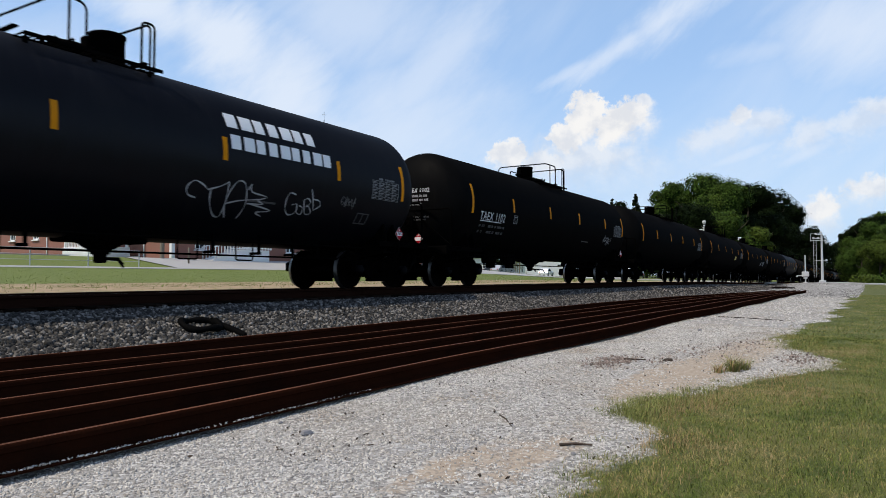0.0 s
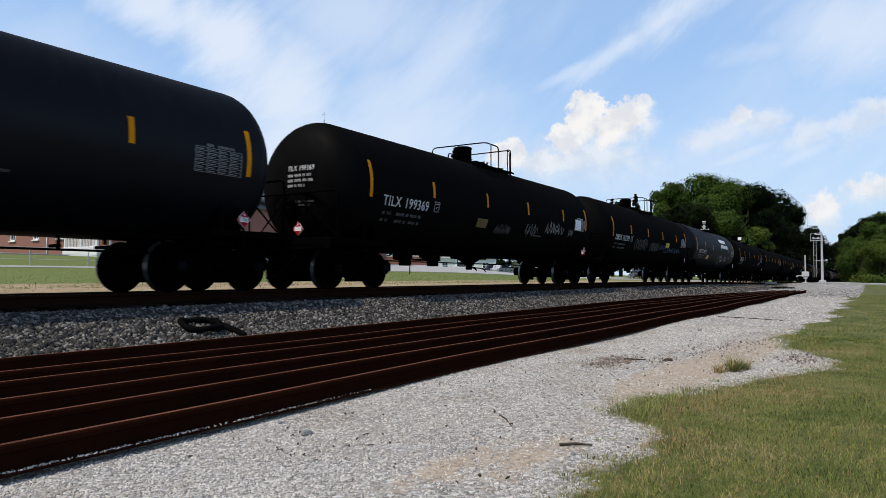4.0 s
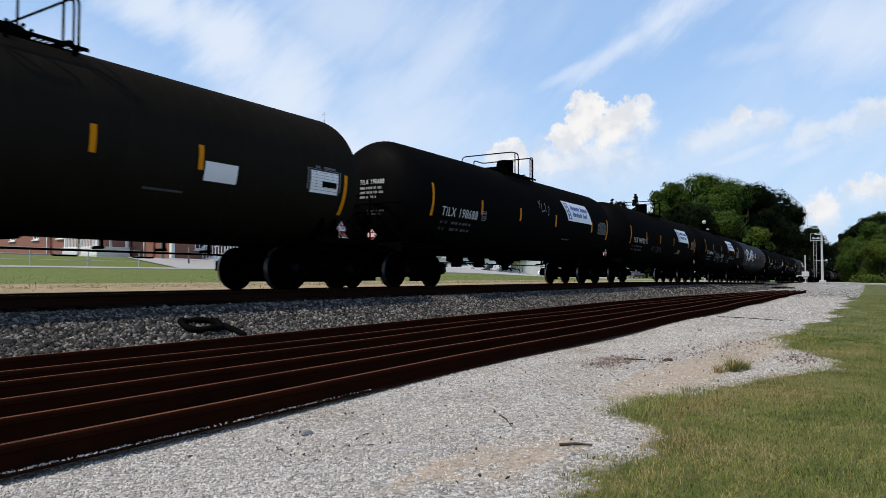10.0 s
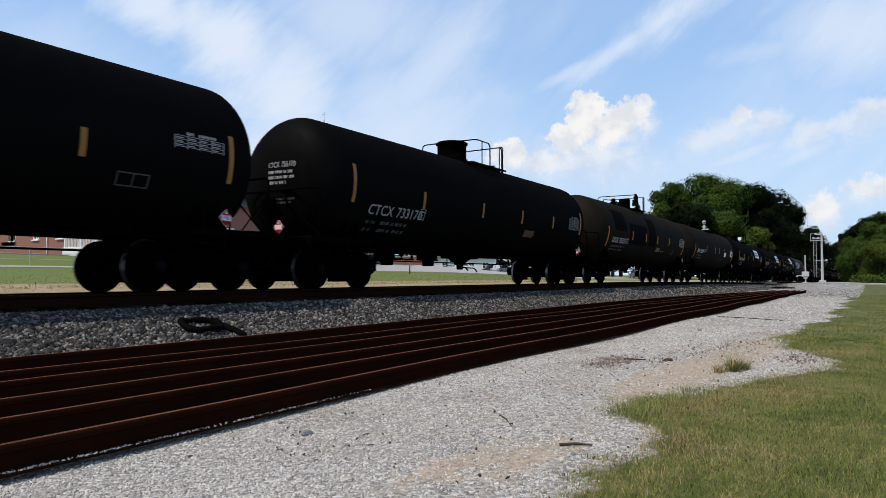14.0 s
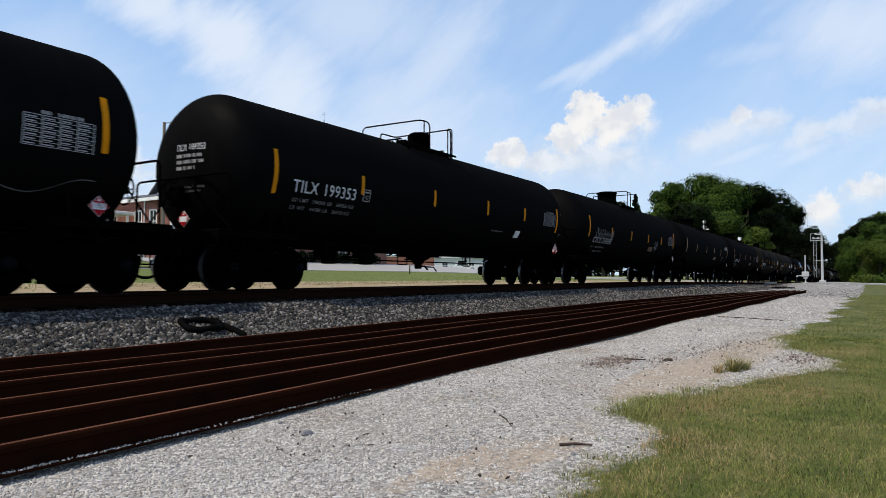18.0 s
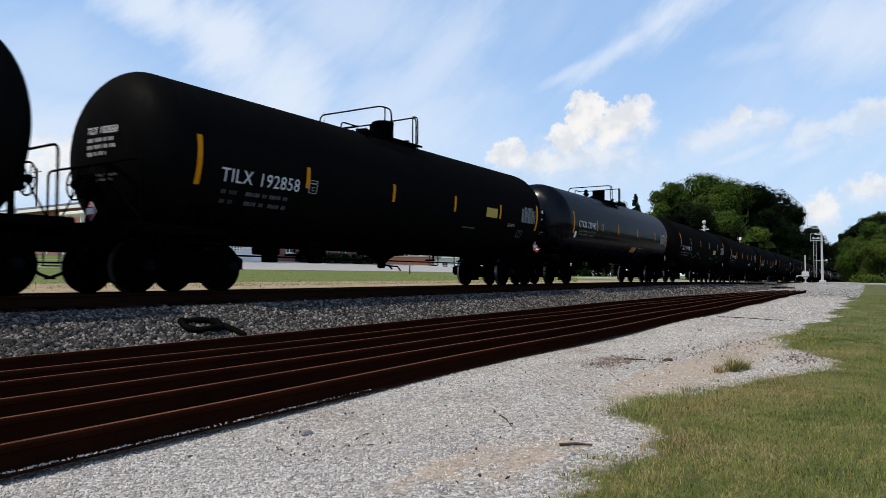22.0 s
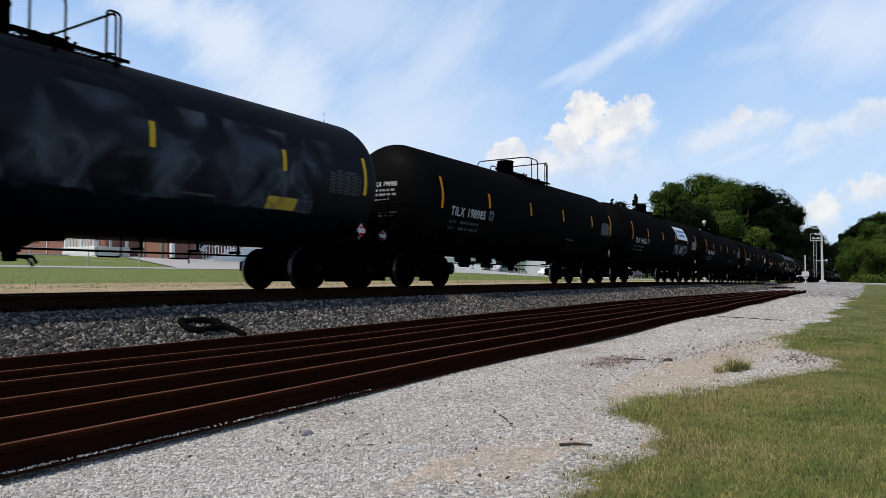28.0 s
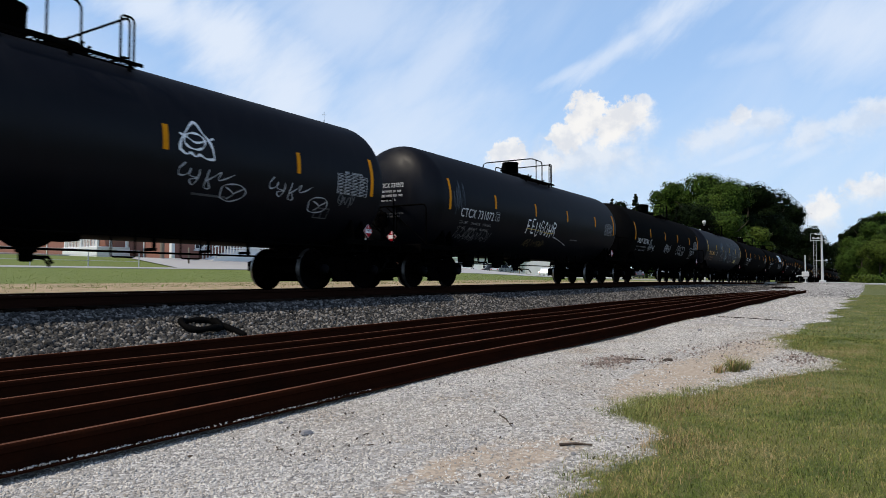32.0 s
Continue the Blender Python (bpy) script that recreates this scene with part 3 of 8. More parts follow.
def rail_outline(h, s=1.0):
    """Half-round profile of a flat-bottomed rail, base at 0."""
    half = [(0.076, 0.0), (0.076, 0.011), (0.028, 0.028), (0.009, 0.045), (0.009, h - 0.052), (0.034, h - 0.040), (0.037, h - 0.014), (0.031, h - 0.004), (0.017, h)]
    return [(a * s, b) for a, b in half] + [(-a * s, b) for a, b in half[::-1]]


def sweep_rail(shape, line, h, head=1):
    """Draws the rail profile along a line of (x, y, z) points that run along x."""
    prof = rail_outline(h)
    n = len(prof)
    vs, fs, ms = [], [], []
    for x, y, z in line:
        vs += [(x, y + a, z + b) for a, b in prof]
    for i in range(len(line) - 1):
        for j in range(n):
            k = (j + 1) % n
            fs.append((i * n + j, (i + 1) * n + j, (i + 1) * n + k, i * n + k))
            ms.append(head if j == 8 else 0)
    shape.put(vs, fs)
    shape.m[-len(fs):] = ms
    shape.put(vs[:n], [tuple(range(n))])
    shape.put(vs[-n:], [tuple(range(n))[::-1]])


def build_track():
    track = thing("railway_track", "running track of dark rails on timber ties in ballast", "track", kind="structure")
    us = [-60 + 4 * i for i in range(30)] + [60 + 5 * i for i in range(48)] + [300 + 20 * i for i in range(40)]
    for side in (-1, 1):
        s = Shape()
        sweep_rail(s, [(u, TRACK_Y + side * 0.753, rail_z(u) - 0.18) for u in us], 0.18)
        part("rail", s, ["rail_dark", "rail_head"], track, "dark running rail with a worn head")
    tie = Shape().box((0, 0, 0), (0.23, 2.6, 0.18), 0.012)
    rnd = random.Random(5)
    u = -14.0
    while u < 92:
        part("tie", tie, "tie", track, at=pose(u + rnd.uniform(-0.03, 0.03), TRACK_Y + rnd.uniform(-0.05, 0.05), rail_z(u) - 0.27, rz=rnd.uniform(-0.8, 0.8)), share="tie")
        u += 0.53
    return track


build_track()

# six loose rails laid side by side on the gravel; y, far end, near end
LOOSE = [(3.68, 50.5, -7.0), (4.34, 49.6, -6.0), (5.01, 50.2, -8.0), (5.79, 49.3, -5.0), (6.40, 50.0, -7.5), (7.50, 49.0, -6.5)]


def build_loose_rails():
    for i, (y, far, near) in enumerate(LOOSE):
        rail = thing("loose_rail", "long rusty brown loose rail lying on the gravel", "rail", group="loose rails beside the track")
        s = Shape()
        n = 40
        pts = []
        for j in range(n + 1):
            u = near + (far - near) * j / n
            sway = 0.015 * math.sin(u * 0.21 + i * 1.7) + 0.006 * math.sin(u * 0.53 + i)
            pts.append((u, LOOSE[0][0] + (y - LOOSE[0][0]) * (1 - 0.58 * smooth(u, 22, 52)) + sway, 0.026 + ground_z(u, min(y, 7.0)) * 0.5))
        sweep_rail(s, pts, 0.150)
        part("rail_bar", s, ["rust", "rail_head_lit_rust"], rail)
        # bolt plate at the far end of each rail
        bar = Shape().box((0, 0, 0.075), (0.42, 0.05, 0.075), 0.008)
        for k in (-0.14, 0.0, 0.14):
            bar.lathe([(0.0, -0.042), (0.016, -0.04), (0.016, 0.04), (0.0, 0.042)], 6, "y", (k, 0, 0.075))
        part("joint_bar", bar, "rust", rail, at=pose(far - 0.3, pts[-1][1], pts[-1][2]), share="joint_bar")


# Paler rust for the head: light on the rail's top put in the colour.
M["rail_head_lit_rust"] = material("sunlit_rusted_rail_head", (0.135, 0.056, 0.032), 0.75, 0.0, 0.5, 1.5, 0.35, 40, 0.2, (0.05, 0.02, 0.01), 0.8, spec=0.1)
build_loose_rails()


# ---- tank cars ----
R, AXIS_Z, HALF = 1.55, 2.475, 7.30      # shell radius, height of its axis over the rail, half length of the straight shell
TRUCK_X, AXLE, WHEEL_R = 6.82, 0.89, 0.457


def on_shell(x, z, out=0.006, side=-1):
    """A place on the shell at a height over the rail."""
    a = math.asin(max(-1, min(1, (z - AXIS_Z) / R)))
    return (x, side * math.cos(a) * (R + out), AXIS_Z + math.sin(a) * (R + out))


def wrapped(flat, faces, x0, z0, out=0.006, thick=0.0):
    """Lays flat (x, height) points on the near side of the shell; heights run along its skin from z0."""
    a0 = math.asin((z0 - AXIS_Z) / R)
    vs = []
    for px, ph in flat:
        a = a0 + ph / R
        vs.append((x0 + px, -math.cos(a) * (R + out), AXIS_Z + math.sin(a) * (R + out)))
    s = Shape()
    s.put(vs, faces)
    return s


def patch(x0, x1, z0, z1, out=0.006, cols=1, slant=0.0):
    """A thin curved sheet on the near side of the shell, with turned edges."""
    a0, a1 = math.asin((z0 - AXIS_Z) / R), math.asin(min(1, (z1 - AXIS_Z) / R))
    n = max(2, int((a1 - a0) / 0.07) + 1)
    vs, fs = [], []
    for lay in (out, -0.004):
        for i in range(n + 1):
            a = a0 + (a1 - a0) * i / n
            for x in (x0, x1):
                vs.append((x + slant * i / n, -math.cos(a) * (R + lay), AXIS_Z + math.sin(a) * (R + lay)))
    m = 2 * (n + 1)
    for i in range(n):
        a, b = 2 * i, 2 * i + 2
        fs += [(a, a + 1, b + 1, b), (m + a, m + b, m + b + 1, m + a + 1), (a, b, m + b, m + a), (a + 1, m + a + 1, m + b + 1, b + 1)]
    fs += [(0, m, m + 1, 1), (2 * n, 2 * n + 1, m + 2 * n + 1, m + 2 * n)]
    return Shape().put(vs, fs)


GLYPHS = {}
# hand-drawn letters as lines in a unit box
LINES = {
    "F": [[(0.1, 0), (0.12, 1)], [(0.1, 1), (0.9, 0.95)], [(0.1, 0.55), (0.7, 0.55)]], "L": [[(0.15, 1), (0.12, 0.05)], [(0.1, 0.05), (0.9, 0.0)]],
    "A": [[(0.05, 0), (0.5, 1)], [(0.5, 1), (0.95, 0)], [(0.2, 0.35), (0.8, 0.35)]], "V": [[(0.05, 1), (0.5, 0)], [(0.5, 0), (0.95, 1)]],
    "E": [[(0.15, 0), (0.15, 1)], [(0.15, 1), (0.9, 1)], [(0.15, 0.5), (0.75, 0.5)], [(0.15, 0), (0.9, 0.0)]], "T": [[(0.0, 1), (1.0, 0.96)], [(0.5, 1), (0.45, 0)]],
    "U": [[(0.1, 1), (0.1, 0.3), (0.5, 0.0), (0.85, 0.3), (0.9, 1)]], "G": [[(0.9, 0.85), (0.5, 1.0), (0.1, 0.5), (0.5, 0.0), (0.9, 0.2), (0.9, 0.5), (0.55, 0.5)]],
    "O": [[(0.5, 1), (0.1, 0.5), (0.5, 0.0), (0.9, 0.5), (0.5, 1)]], "H": [[(0.1, 0), (0.1, 1)], [(0.9, 0), (0.9, 1)], [(0.1, 0.5), (0.9, 0.5)]],
    "R": [[(0.12, 0), (0.12, 1)], [(0.12, 1), (0.85, 0.85), (0.8, 0.6), (0.12, 0.5)], [(0.4, 0.5), (0.95, 0.0)]], "1": [[(0.5, 0), (0.5, 1)]], "6": [[(0.8, 0.95), (0.2, 0.6), (0.3, 0.05), (0.8, 0.2), (0.7, 0.5), (0.2, 0.4)]],
    "S": [[(0.85, 0.95), (0.3, 0.95), (0.15, 0.7), (0.75, 0.45), (0.8, 0.1), (0.1, 0.0)]], "C": [[(0.85, 0.9), (0.3, 0.9), (0.1, 0.45), (0.35, 0.05), (0.85, 0.1)]], "Z": [[(0.05, 0.95), (0.85, 0.95), (0.1, 0.05), (0.9, 0.0)]],
    "X": [[(0.1, 0.6), (0.8, 0.0)], [(0.8, 0.6), (0.1, 0.0)]], "0": [[(0.5, 1), (0.15, 0.5), (0.5, 0.0), (0.85, 0.5), (0.5, 1)]],
}


def letters(text, size, stretch=1.0, cuts=5):
    """Flat points and faces of a line of writing, cut across so that it can bend."""
    key = (text, size, stretch)
    if key not in GLYPHS:
        cu = bpy.data.curves.new("writing", "FONT")
        cu.body, cu.size, cu.resolution_u, cu.fill_mode = text, size / 0.70, 3, "FRONT"
        cu.offset, cu.space_character, cu.space_word = 0.002 * size / 0.3, 1.10, 1.25
        ob = bpy.data.objects.new("writing", cu)
        me = ob.to_mesh()
        bm = bmesh.new()
        bm.from_mesh(me)
        for i in range(1, cuts):
            geo = bm.verts[:] + bm.edges[:] + bm.faces[:]
            bmesh.ops.bisect_plane(bm, geom=geo, plane_co=(0, size * i / cuts, 0), plane_no=(0, 1, 0))
        bm.verts.index_update()
        GLYPHS[key] = ([(v.co.x * stretch, v.co.y) for v in bm.verts], [tuple(v.index for v in f.verts) for f in bm.faces])
        bm.free()
        ob.to_mesh_clear()
        bpy.data.objects.remove(ob)
        bpy.data.curves.remove(cu)
    return GLYPHS[key]


def writing(name, text, size, x, z, mat, parent, label="", stretch=1.0, share=None):
    flat, faces = letters(text, size, stretch)
    return part(name, lambda: wrapped(flat, faces, x, z).mesh(name), mat, parent, label, share=share)


def stroke(points, width, closed=False, out=0.007):
    """A sprayed line on the shell through (x, z) points, with round bends."""
    pts = []
    q = points if not closed else points + points[:1]
    for i in range(len(q) - 1):
        p0, p1, p2, p3 = q[max(i - 1, 0)], q[i], q[i + 1], q[min(i + 2, len(q) - 1)]
        for j in range(4):
            t = j / 4
            pts.append(tuple(0.5 * (2 * p1[k] + (p2[k] - p0[k]) * t + (2 * p0[k] - 5 * p1[k] + 4 * p2[k] - p3[k]) * t * t + (3 * p1[k] - p0[k] - 3 * p2[k] + p3[k]) * t ** 3) for k in (0, 1)))
    pts.append(q[-1])
    vs, fs = [], []
    for i, p in enumerate(pts):
        a, b = pts[max(i - 1, 0)], pts[min(i + 1, len(pts) - 1)]
        dx, dz = b[0] - a[0], b[1] - a[1]
        d = math.hypot(dx, dz) or 1
        w = width * 0.5 * (0.8 + 0.35 * math.sin(i * 0.9))
        for s in (-1, 1):
            vs.append(on_shell(p[0] - dz / d * w * s, p[1] + dx / d * w * s, out))
    for i in range(len(pts) - 1):
        fs.append((2 * i, 2 * i + 1, 2 * i + 3, 2 * i + 2))
    return vs, fs


def scrawl(x, z, long, high, seed, width=0.03, loops=7):
    """An unreadable sprayed tag: one line of loops and spikes."""
    rnd = random.Random(seed)
    s = Shape()
    n = loops
    pts = []
    for i in range(n):
        cx = x + long * (i + 0.5) / n
        kind = rnd.random()
        w = long / n
        if kind < 0.4:
            pts += [(cx - w * 0.4, z + high * rnd.uniform(0, 0.3)), (cx, z + high * rnd.uniform(0.75, 1.0)), (cx + w * 0.3, z + high * rnd.uniform(0.1, 0.3))]
        elif kind < 0.75:
            pts += [(cx - w * 0.4, z + high * 0.5), (cx, z + high * rnd.uniform(0.8, 1)), (cx + w * 0.5, z + high * 0.5), (cx, z + high * rnd.uniform(0, 0.2)), (cx - w * 0.35, z + high * 0.45), (cx + w * 0.4, z + high * 0.3)]
        else:
            pts += [(cx - w * 0.3, z + high * rnd.uniform(0.5, 0.9)), (cx, z + high * 0.05), (cx + w * 0.35, z + high * rnd.uniform(0.6, 1.0))]
    s.put(*stroke(pts, width))
    for i in range(3):
        cx = x + long * rnd.random()
        s.put(*stroke([(cx, z + high * rnd.uniform(-0.2, 0.2)), (cx + long * 0.06, z + high * rnd.uniform(0.5, 1.1)), (cx + long * rnd.uniform(0.08, 0.2), z + high * rnd.uniform(0, 0.6))], width * 0.8))
    return s


def bars(x, z, rows, cols, wide, high, seed, gap=0.35, fill=0.85):
    """Rows of small writing too small to read, as bars."""
    rnd = random.Random(seed)
    s = Shape()
    for r in range(rows):
        cx = x
        for c in range(cols):
            w = wide / cols * rnd.uniform(0.5, fill)
            z1 = z - r * high * (1 + gap)
            p = patch(cx, cx + w, z1 - high, z1, 0.005)
            s.put(p.v, p.f)
            cx += wide / cols
    return s


def dashes(x, z, words, step, high):
    """A row of stencil letters too small to read: one short bar a letter."""
    rnd = random.Random(len(words))
    s = Shape()
    for n in words:
        for i in range(n):
            w = step * rnd.uniform(0.35, 0.6)
            p = patch(x, x + w, z, z + high, 0.005)
            s.put(p.v, p.f)
            x += step
        x += step * 1.3
    return s


def shell_mesh(rear=HALF):
    prof = []
    for i in range(21):
        t = math.pi / 2 * i / 20
        prof.append((R * math.sin(t), -rear - 0.80 * math.cos(t)))
    prof += [(r, HALF - rear - h) for r, h in prof[:21][::-1]]
    return Shape().lathe(prof, 80, "x", (0, 0, AXIS_Z))


def wheelset_mesh():
    s = Shape()
    w = WHEEL_R
    for sgn in (-1, 1):
        prof = [(0.12, 0.78), (0.13, 0.80), (0.20, 0.765), (0.36, 0.755), (0.375, 0.79), (w - 0.012, 0.795), (w - 0.002, 0.78), (w + 0.002, 0.715), (w + 0.026, 0.695), (w + 0.022, 0.672),
                (0.39, 0.668), (0.37, 0.70), (0.20, 0.71), (0.13, 0.68)]
        base = len(s.f)
        s.lathe([(r, sgn * h) for r, h in prof], 36, "y")
        for i in range(6 * 36, 8 * 36):
            s.m[base + i] = 1
    s.lathe([(0.085, -1.0), (0.085, 1.0)], 14, "y")
    return s


def side_frame_mesh():
    """Cast side frame of a three-piece truck."""
    up = [(-1.16, 0.40), (-1.16, 0.60), (-1.02, 0.66), (-0.72, 0.66), (-0.45, 0.74), (0.45, 0.74), (0.72, 0.66), (1.02, 0.66), (1.16, 0.60), (1.16, 0.40),
          (1.06, 0.40), (1.02, 0.54), (0.76, 0.54), (0.70, 0.42), (0.42, 0.19), (-0.42, 0.19), (-0.70, 0.42), (-0.76, 0.54), (-1.02, 0.54), (-1.06, 0.40)]
    s = Shape()
    s.slab(up, "y", -0.07, 0.07)
    for sx in (-1, 1):
        s.box((sx * 0.24, 0, 0.46), (0.06, 0.2, 0.42), 0.015)
    s.box((0, 0, 0.18), (0.86, 0.24, 0.06), 0.02)
    s.box((0, 0, 0.72), (0.7, 0.2, 0.06), 0.02)
    return s


def spring_mesh():
    s = Shape()
    for dx in (-0.13, 0.0, 0.13):
        pts = [(dx + 0.055 * math.cos(t * 0.9), 0.055 * math.sin(t * 0.9), 0.21 + t * 0.0098) for t in range(0, 30)]
        s.tube(pts, 0.014, 5)
    return s


def build_truck(car, x):
    """Two-axle truck under a car."""
    truck = new("truck")
    truck.empty_display_size = 0.2
    truck.parent = car
    truck.matrix_basis = pose(x, 0, 0)
    for sy in (-1, 1):
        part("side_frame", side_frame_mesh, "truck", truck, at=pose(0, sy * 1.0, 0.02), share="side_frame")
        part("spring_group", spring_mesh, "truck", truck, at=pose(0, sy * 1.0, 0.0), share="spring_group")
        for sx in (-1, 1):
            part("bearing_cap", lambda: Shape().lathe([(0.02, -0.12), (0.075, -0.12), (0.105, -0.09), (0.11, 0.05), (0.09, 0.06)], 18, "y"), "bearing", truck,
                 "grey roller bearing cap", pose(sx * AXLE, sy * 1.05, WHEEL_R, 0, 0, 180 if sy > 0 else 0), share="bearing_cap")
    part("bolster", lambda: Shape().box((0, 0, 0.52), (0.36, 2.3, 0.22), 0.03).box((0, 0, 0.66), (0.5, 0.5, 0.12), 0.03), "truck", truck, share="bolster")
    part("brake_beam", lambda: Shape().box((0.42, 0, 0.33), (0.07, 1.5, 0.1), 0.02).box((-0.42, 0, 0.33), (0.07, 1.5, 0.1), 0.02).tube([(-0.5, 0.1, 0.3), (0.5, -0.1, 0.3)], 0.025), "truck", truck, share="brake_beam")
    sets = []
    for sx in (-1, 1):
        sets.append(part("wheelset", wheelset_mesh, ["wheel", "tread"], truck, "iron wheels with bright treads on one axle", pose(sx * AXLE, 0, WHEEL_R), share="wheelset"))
    return sets


def rail_bar(s, pts, r=0.02, bend=0.12, n=6):
    """A handrail through corner points, with rounded corners."""
    pts = [Vector(p) for p in pts]
    line = [pts[0]]
    for a, b, c in zip(pts, pts[1:], pts[2:]):
        d1, d2 = (a - b), (c - b)
        k1, k2 = min(bend, d1.length * 0.45), min(bend, d2.length * 0.45)
        p, q = b + d1.normalized() * k1, b + d2.normalized() * k2
        for i in range(5):
            t = i / 4
            line.append(p * (1 - t) ** 2 + b * 2 * t * (1 - t) + q * t * t)
    line.append(pts[-1])
    s.tube(line, r, n)


def dome_mesh():
    s = Shape()
    s.lathe([(0.31, 0.0), (0.31, 0.12), (0.28, 0.13), (0.28, 0.17), (0.295, 0.18), (0.295, 0.60), (0.31, 0.61), (0.31, 0.65), (0.27, 0.67), (0.0, 0.68)], 28)
    for i in range(8):
        a = 2 * math.pi * i / 8
        s.lathe([(0.022, 0.06), (0.022, 0.16), (0.03, 0.17), (0.03, 0.19)], 6, at=(0.29 * math.cos(a), 0.29 * math.sin(a), 0))
    return s


def manway_mesh():
    s = Shape()
    s.lathe([(0.33, 0.0), (0.33, 0.16), (0.38, 0.17), (0.38, 0.22), (0.34, 0.24), (0.30, 0.28), (0.12, 0.32), (0.0, 0.325)], 26)
    for i in range(10):
        a = 2 * math.pi * i / 10
        s.tube([(0.36 * math.cos(a), 0.36 * math.sin(a), 0.08), (0.40 * math.cos(a), 0.40 * math.sin(a), 0.30)], 0.018, 6)
        s.box((0.39 * math.cos(a), 0.39 * math.sin(a), 0.27), (0.06, 0.06, 0.03), 0.01)
    s.tube([(-0.38, 0, 0.14), (-0.46, 0, 0.26), (0.0, 0, 0.36)], 0.02, 6)
    return s


def valve_mesh():
    return Shape().lathe([(0.13, 0.0), (0.13, 0.06), (0.08, 0.07), (0.08, 0.30), (0.14, 0.31), (0.14, 0.37), (0.085, 0.38), (0.085, 0.52), (0.05, 0.56), (0.0, 0.57)], 16).tube(
        [(0.0, 0.0, 0.3), (0.22, 0.0, 0.3)], 0.05, 8)


GRATE_Z = 3.86


def platform_mesh():
    """Open steel grating with its frame and brackets."""
    s = Shape()
    z = GRATE_Z
    for sy in (-1, 1):
        y = sy * 0.88
        s.box((0.3, y + sy * 0.16, z - 0.02), (2.3, 0.03, 0.06), 0.006)
        s.box((0.3, y - sy * 0.16, z - 0.02), (2.3, 0.03, 0.06), 0.006)
        for i in range(28):
            s.box((-0.82 + 2.24 * i / 27, y, z), (0.025, 0.32, 0.02))
        for x in (-0.75, 0.3, 1.3):
            zz = AXIS_Z + math.sqrt(R * R - y * y)
            s.box((x, y, (z + zz) / 2 - 0.04), (0.06, 0.06, z - zz + 0.06), 0.008)
    for x in (-0.78, 1.38):
        s.box((x, 0, AXIS_Z + R + 0.02), (0.10, 1.3, 0.03), 0.006)
    return s


def platform_rails_mesh(short=False):
    """Pipe rails of the top platform; the short set leaves room for fittings before it."""
    s = Shape()
    z = GRATE_Z
    top = z + 0.74
    near, far = -1.0, 1.0
    a, b = (-0.40, 0.10) if short else (-0.56, 0.40)
    # rail round the rear end, with a wing along the near side
    rail_bar(s, [(a, far, z - 0.1), (a, far, top), (a + 0.06, near, top), (b, near, top), (b, near, z - 0.05)], 0.021, 0.16)
    s.tube([(a + (b - a) * 0.45, near, z - 0.05), (a + (b - a) * 0.45, near, top)], 0.019, 6)
    # low rail over the fittings
    rail_bar(s, [(a + 0.5, far, z - 0.1), (a + 0.5, far, z + 0.34), (b + 0.45, far, z + 0.34)], 0.019, 0.12)
    # rail round the front end
    rail_bar(s, [(0.45, far, z - 0.1), (0.45, far, top), (1.18, far, top), (1.22, near, top + 0.02), (1.22, near, z - 0.1)], 0.021, 0.14)
    rail_bar(s, [(1.06, near, z - 0.1), (1.06, near, top + 0.02), (1.30, near, top + 0.02), (1.30, near, z - 0.12)], 0.02, 0.09)
    return s


def saddle_mesh():
    """Body bolster, saddle and stub sill at one end (+x)."""
    s = Shape()
    x = TRUCK_X
    out = [(-1.35, 0.86), (-1.35, 1.30)] + [(p[1], p[2]) for p in arc((0, AXIS_Z), R + 0.002, 215, 325, 12, "yz")] + [(1.35, 1.30), (1.35, 0.86), (0.5, 0.72), (-0.5, 0.72)]
    s.slab(out, "x", x - 0.22, x - 0.16)
    s.slab(out, "x", x + 0.16, x + 0.22)
    s.slab([(-1.35, 0.86), (-1.35, 0.90), (1.35, 0.90), (1.35, 0.86), (0.5, 0.72), (-0.5, 0.72)], "x", x - 0.3, x + 0.3)
    s.box((x + 0.4, 0, 0.86), (3.1, 0.42, 0.34), 0.03)
    s.box((8.28, 0, 0.95), (0.08, 0.75, 0.5), 0.02)
    return s


def end_platform_mesh():
    s = Shape()
    s.box((7.95, 0, 1.13), (0.78, 2.86, 0.05), 0.012)
    s.box((8.33, 0, 1.02), (0.05, 2.86, 0.24), 0.012)
    for sy in (-1, 1):
        s.box((7.3, sy * 1.40, 1.08), (2.0, 0.06, 0.13), 0.012)
        for dx in (0.0, 0.38):
            s.tube([(7.75 + dx, sy * 1.43, 1.1), (7.75 + dx, sy * 1.43, 0.48)], 0.014, 6)
        for z in (0.48, 0.80):
            s.box((7.94, sy * 1.43, z), (0.42, 0.07, 0.025), 0.006)
    return s


def end_rails_mesh():
    """Hoop of handrail across the end platform, with its braces."""
    s = Shape()
    x = 8.08
    rail_bar(s, [(x, 1.42, 1.12), (x, 1.42, 2.22), (x, -1.42, 2.22), (x, -1.42, 1.12)], 0.022, 0.14)
    s.tube([(x, 0.45, 2.22), (x, 0.45, 1.12)], 0.02, 6)
    s.tube([(x, -0.1, 2.2), (x - 0.12, -1.38, 1.14)], 0.018, 6)
    s.tube([(x, 0.1, 2.2), (x - 0.12, 1.38, 1.14)], 0.018, 6)
    return s


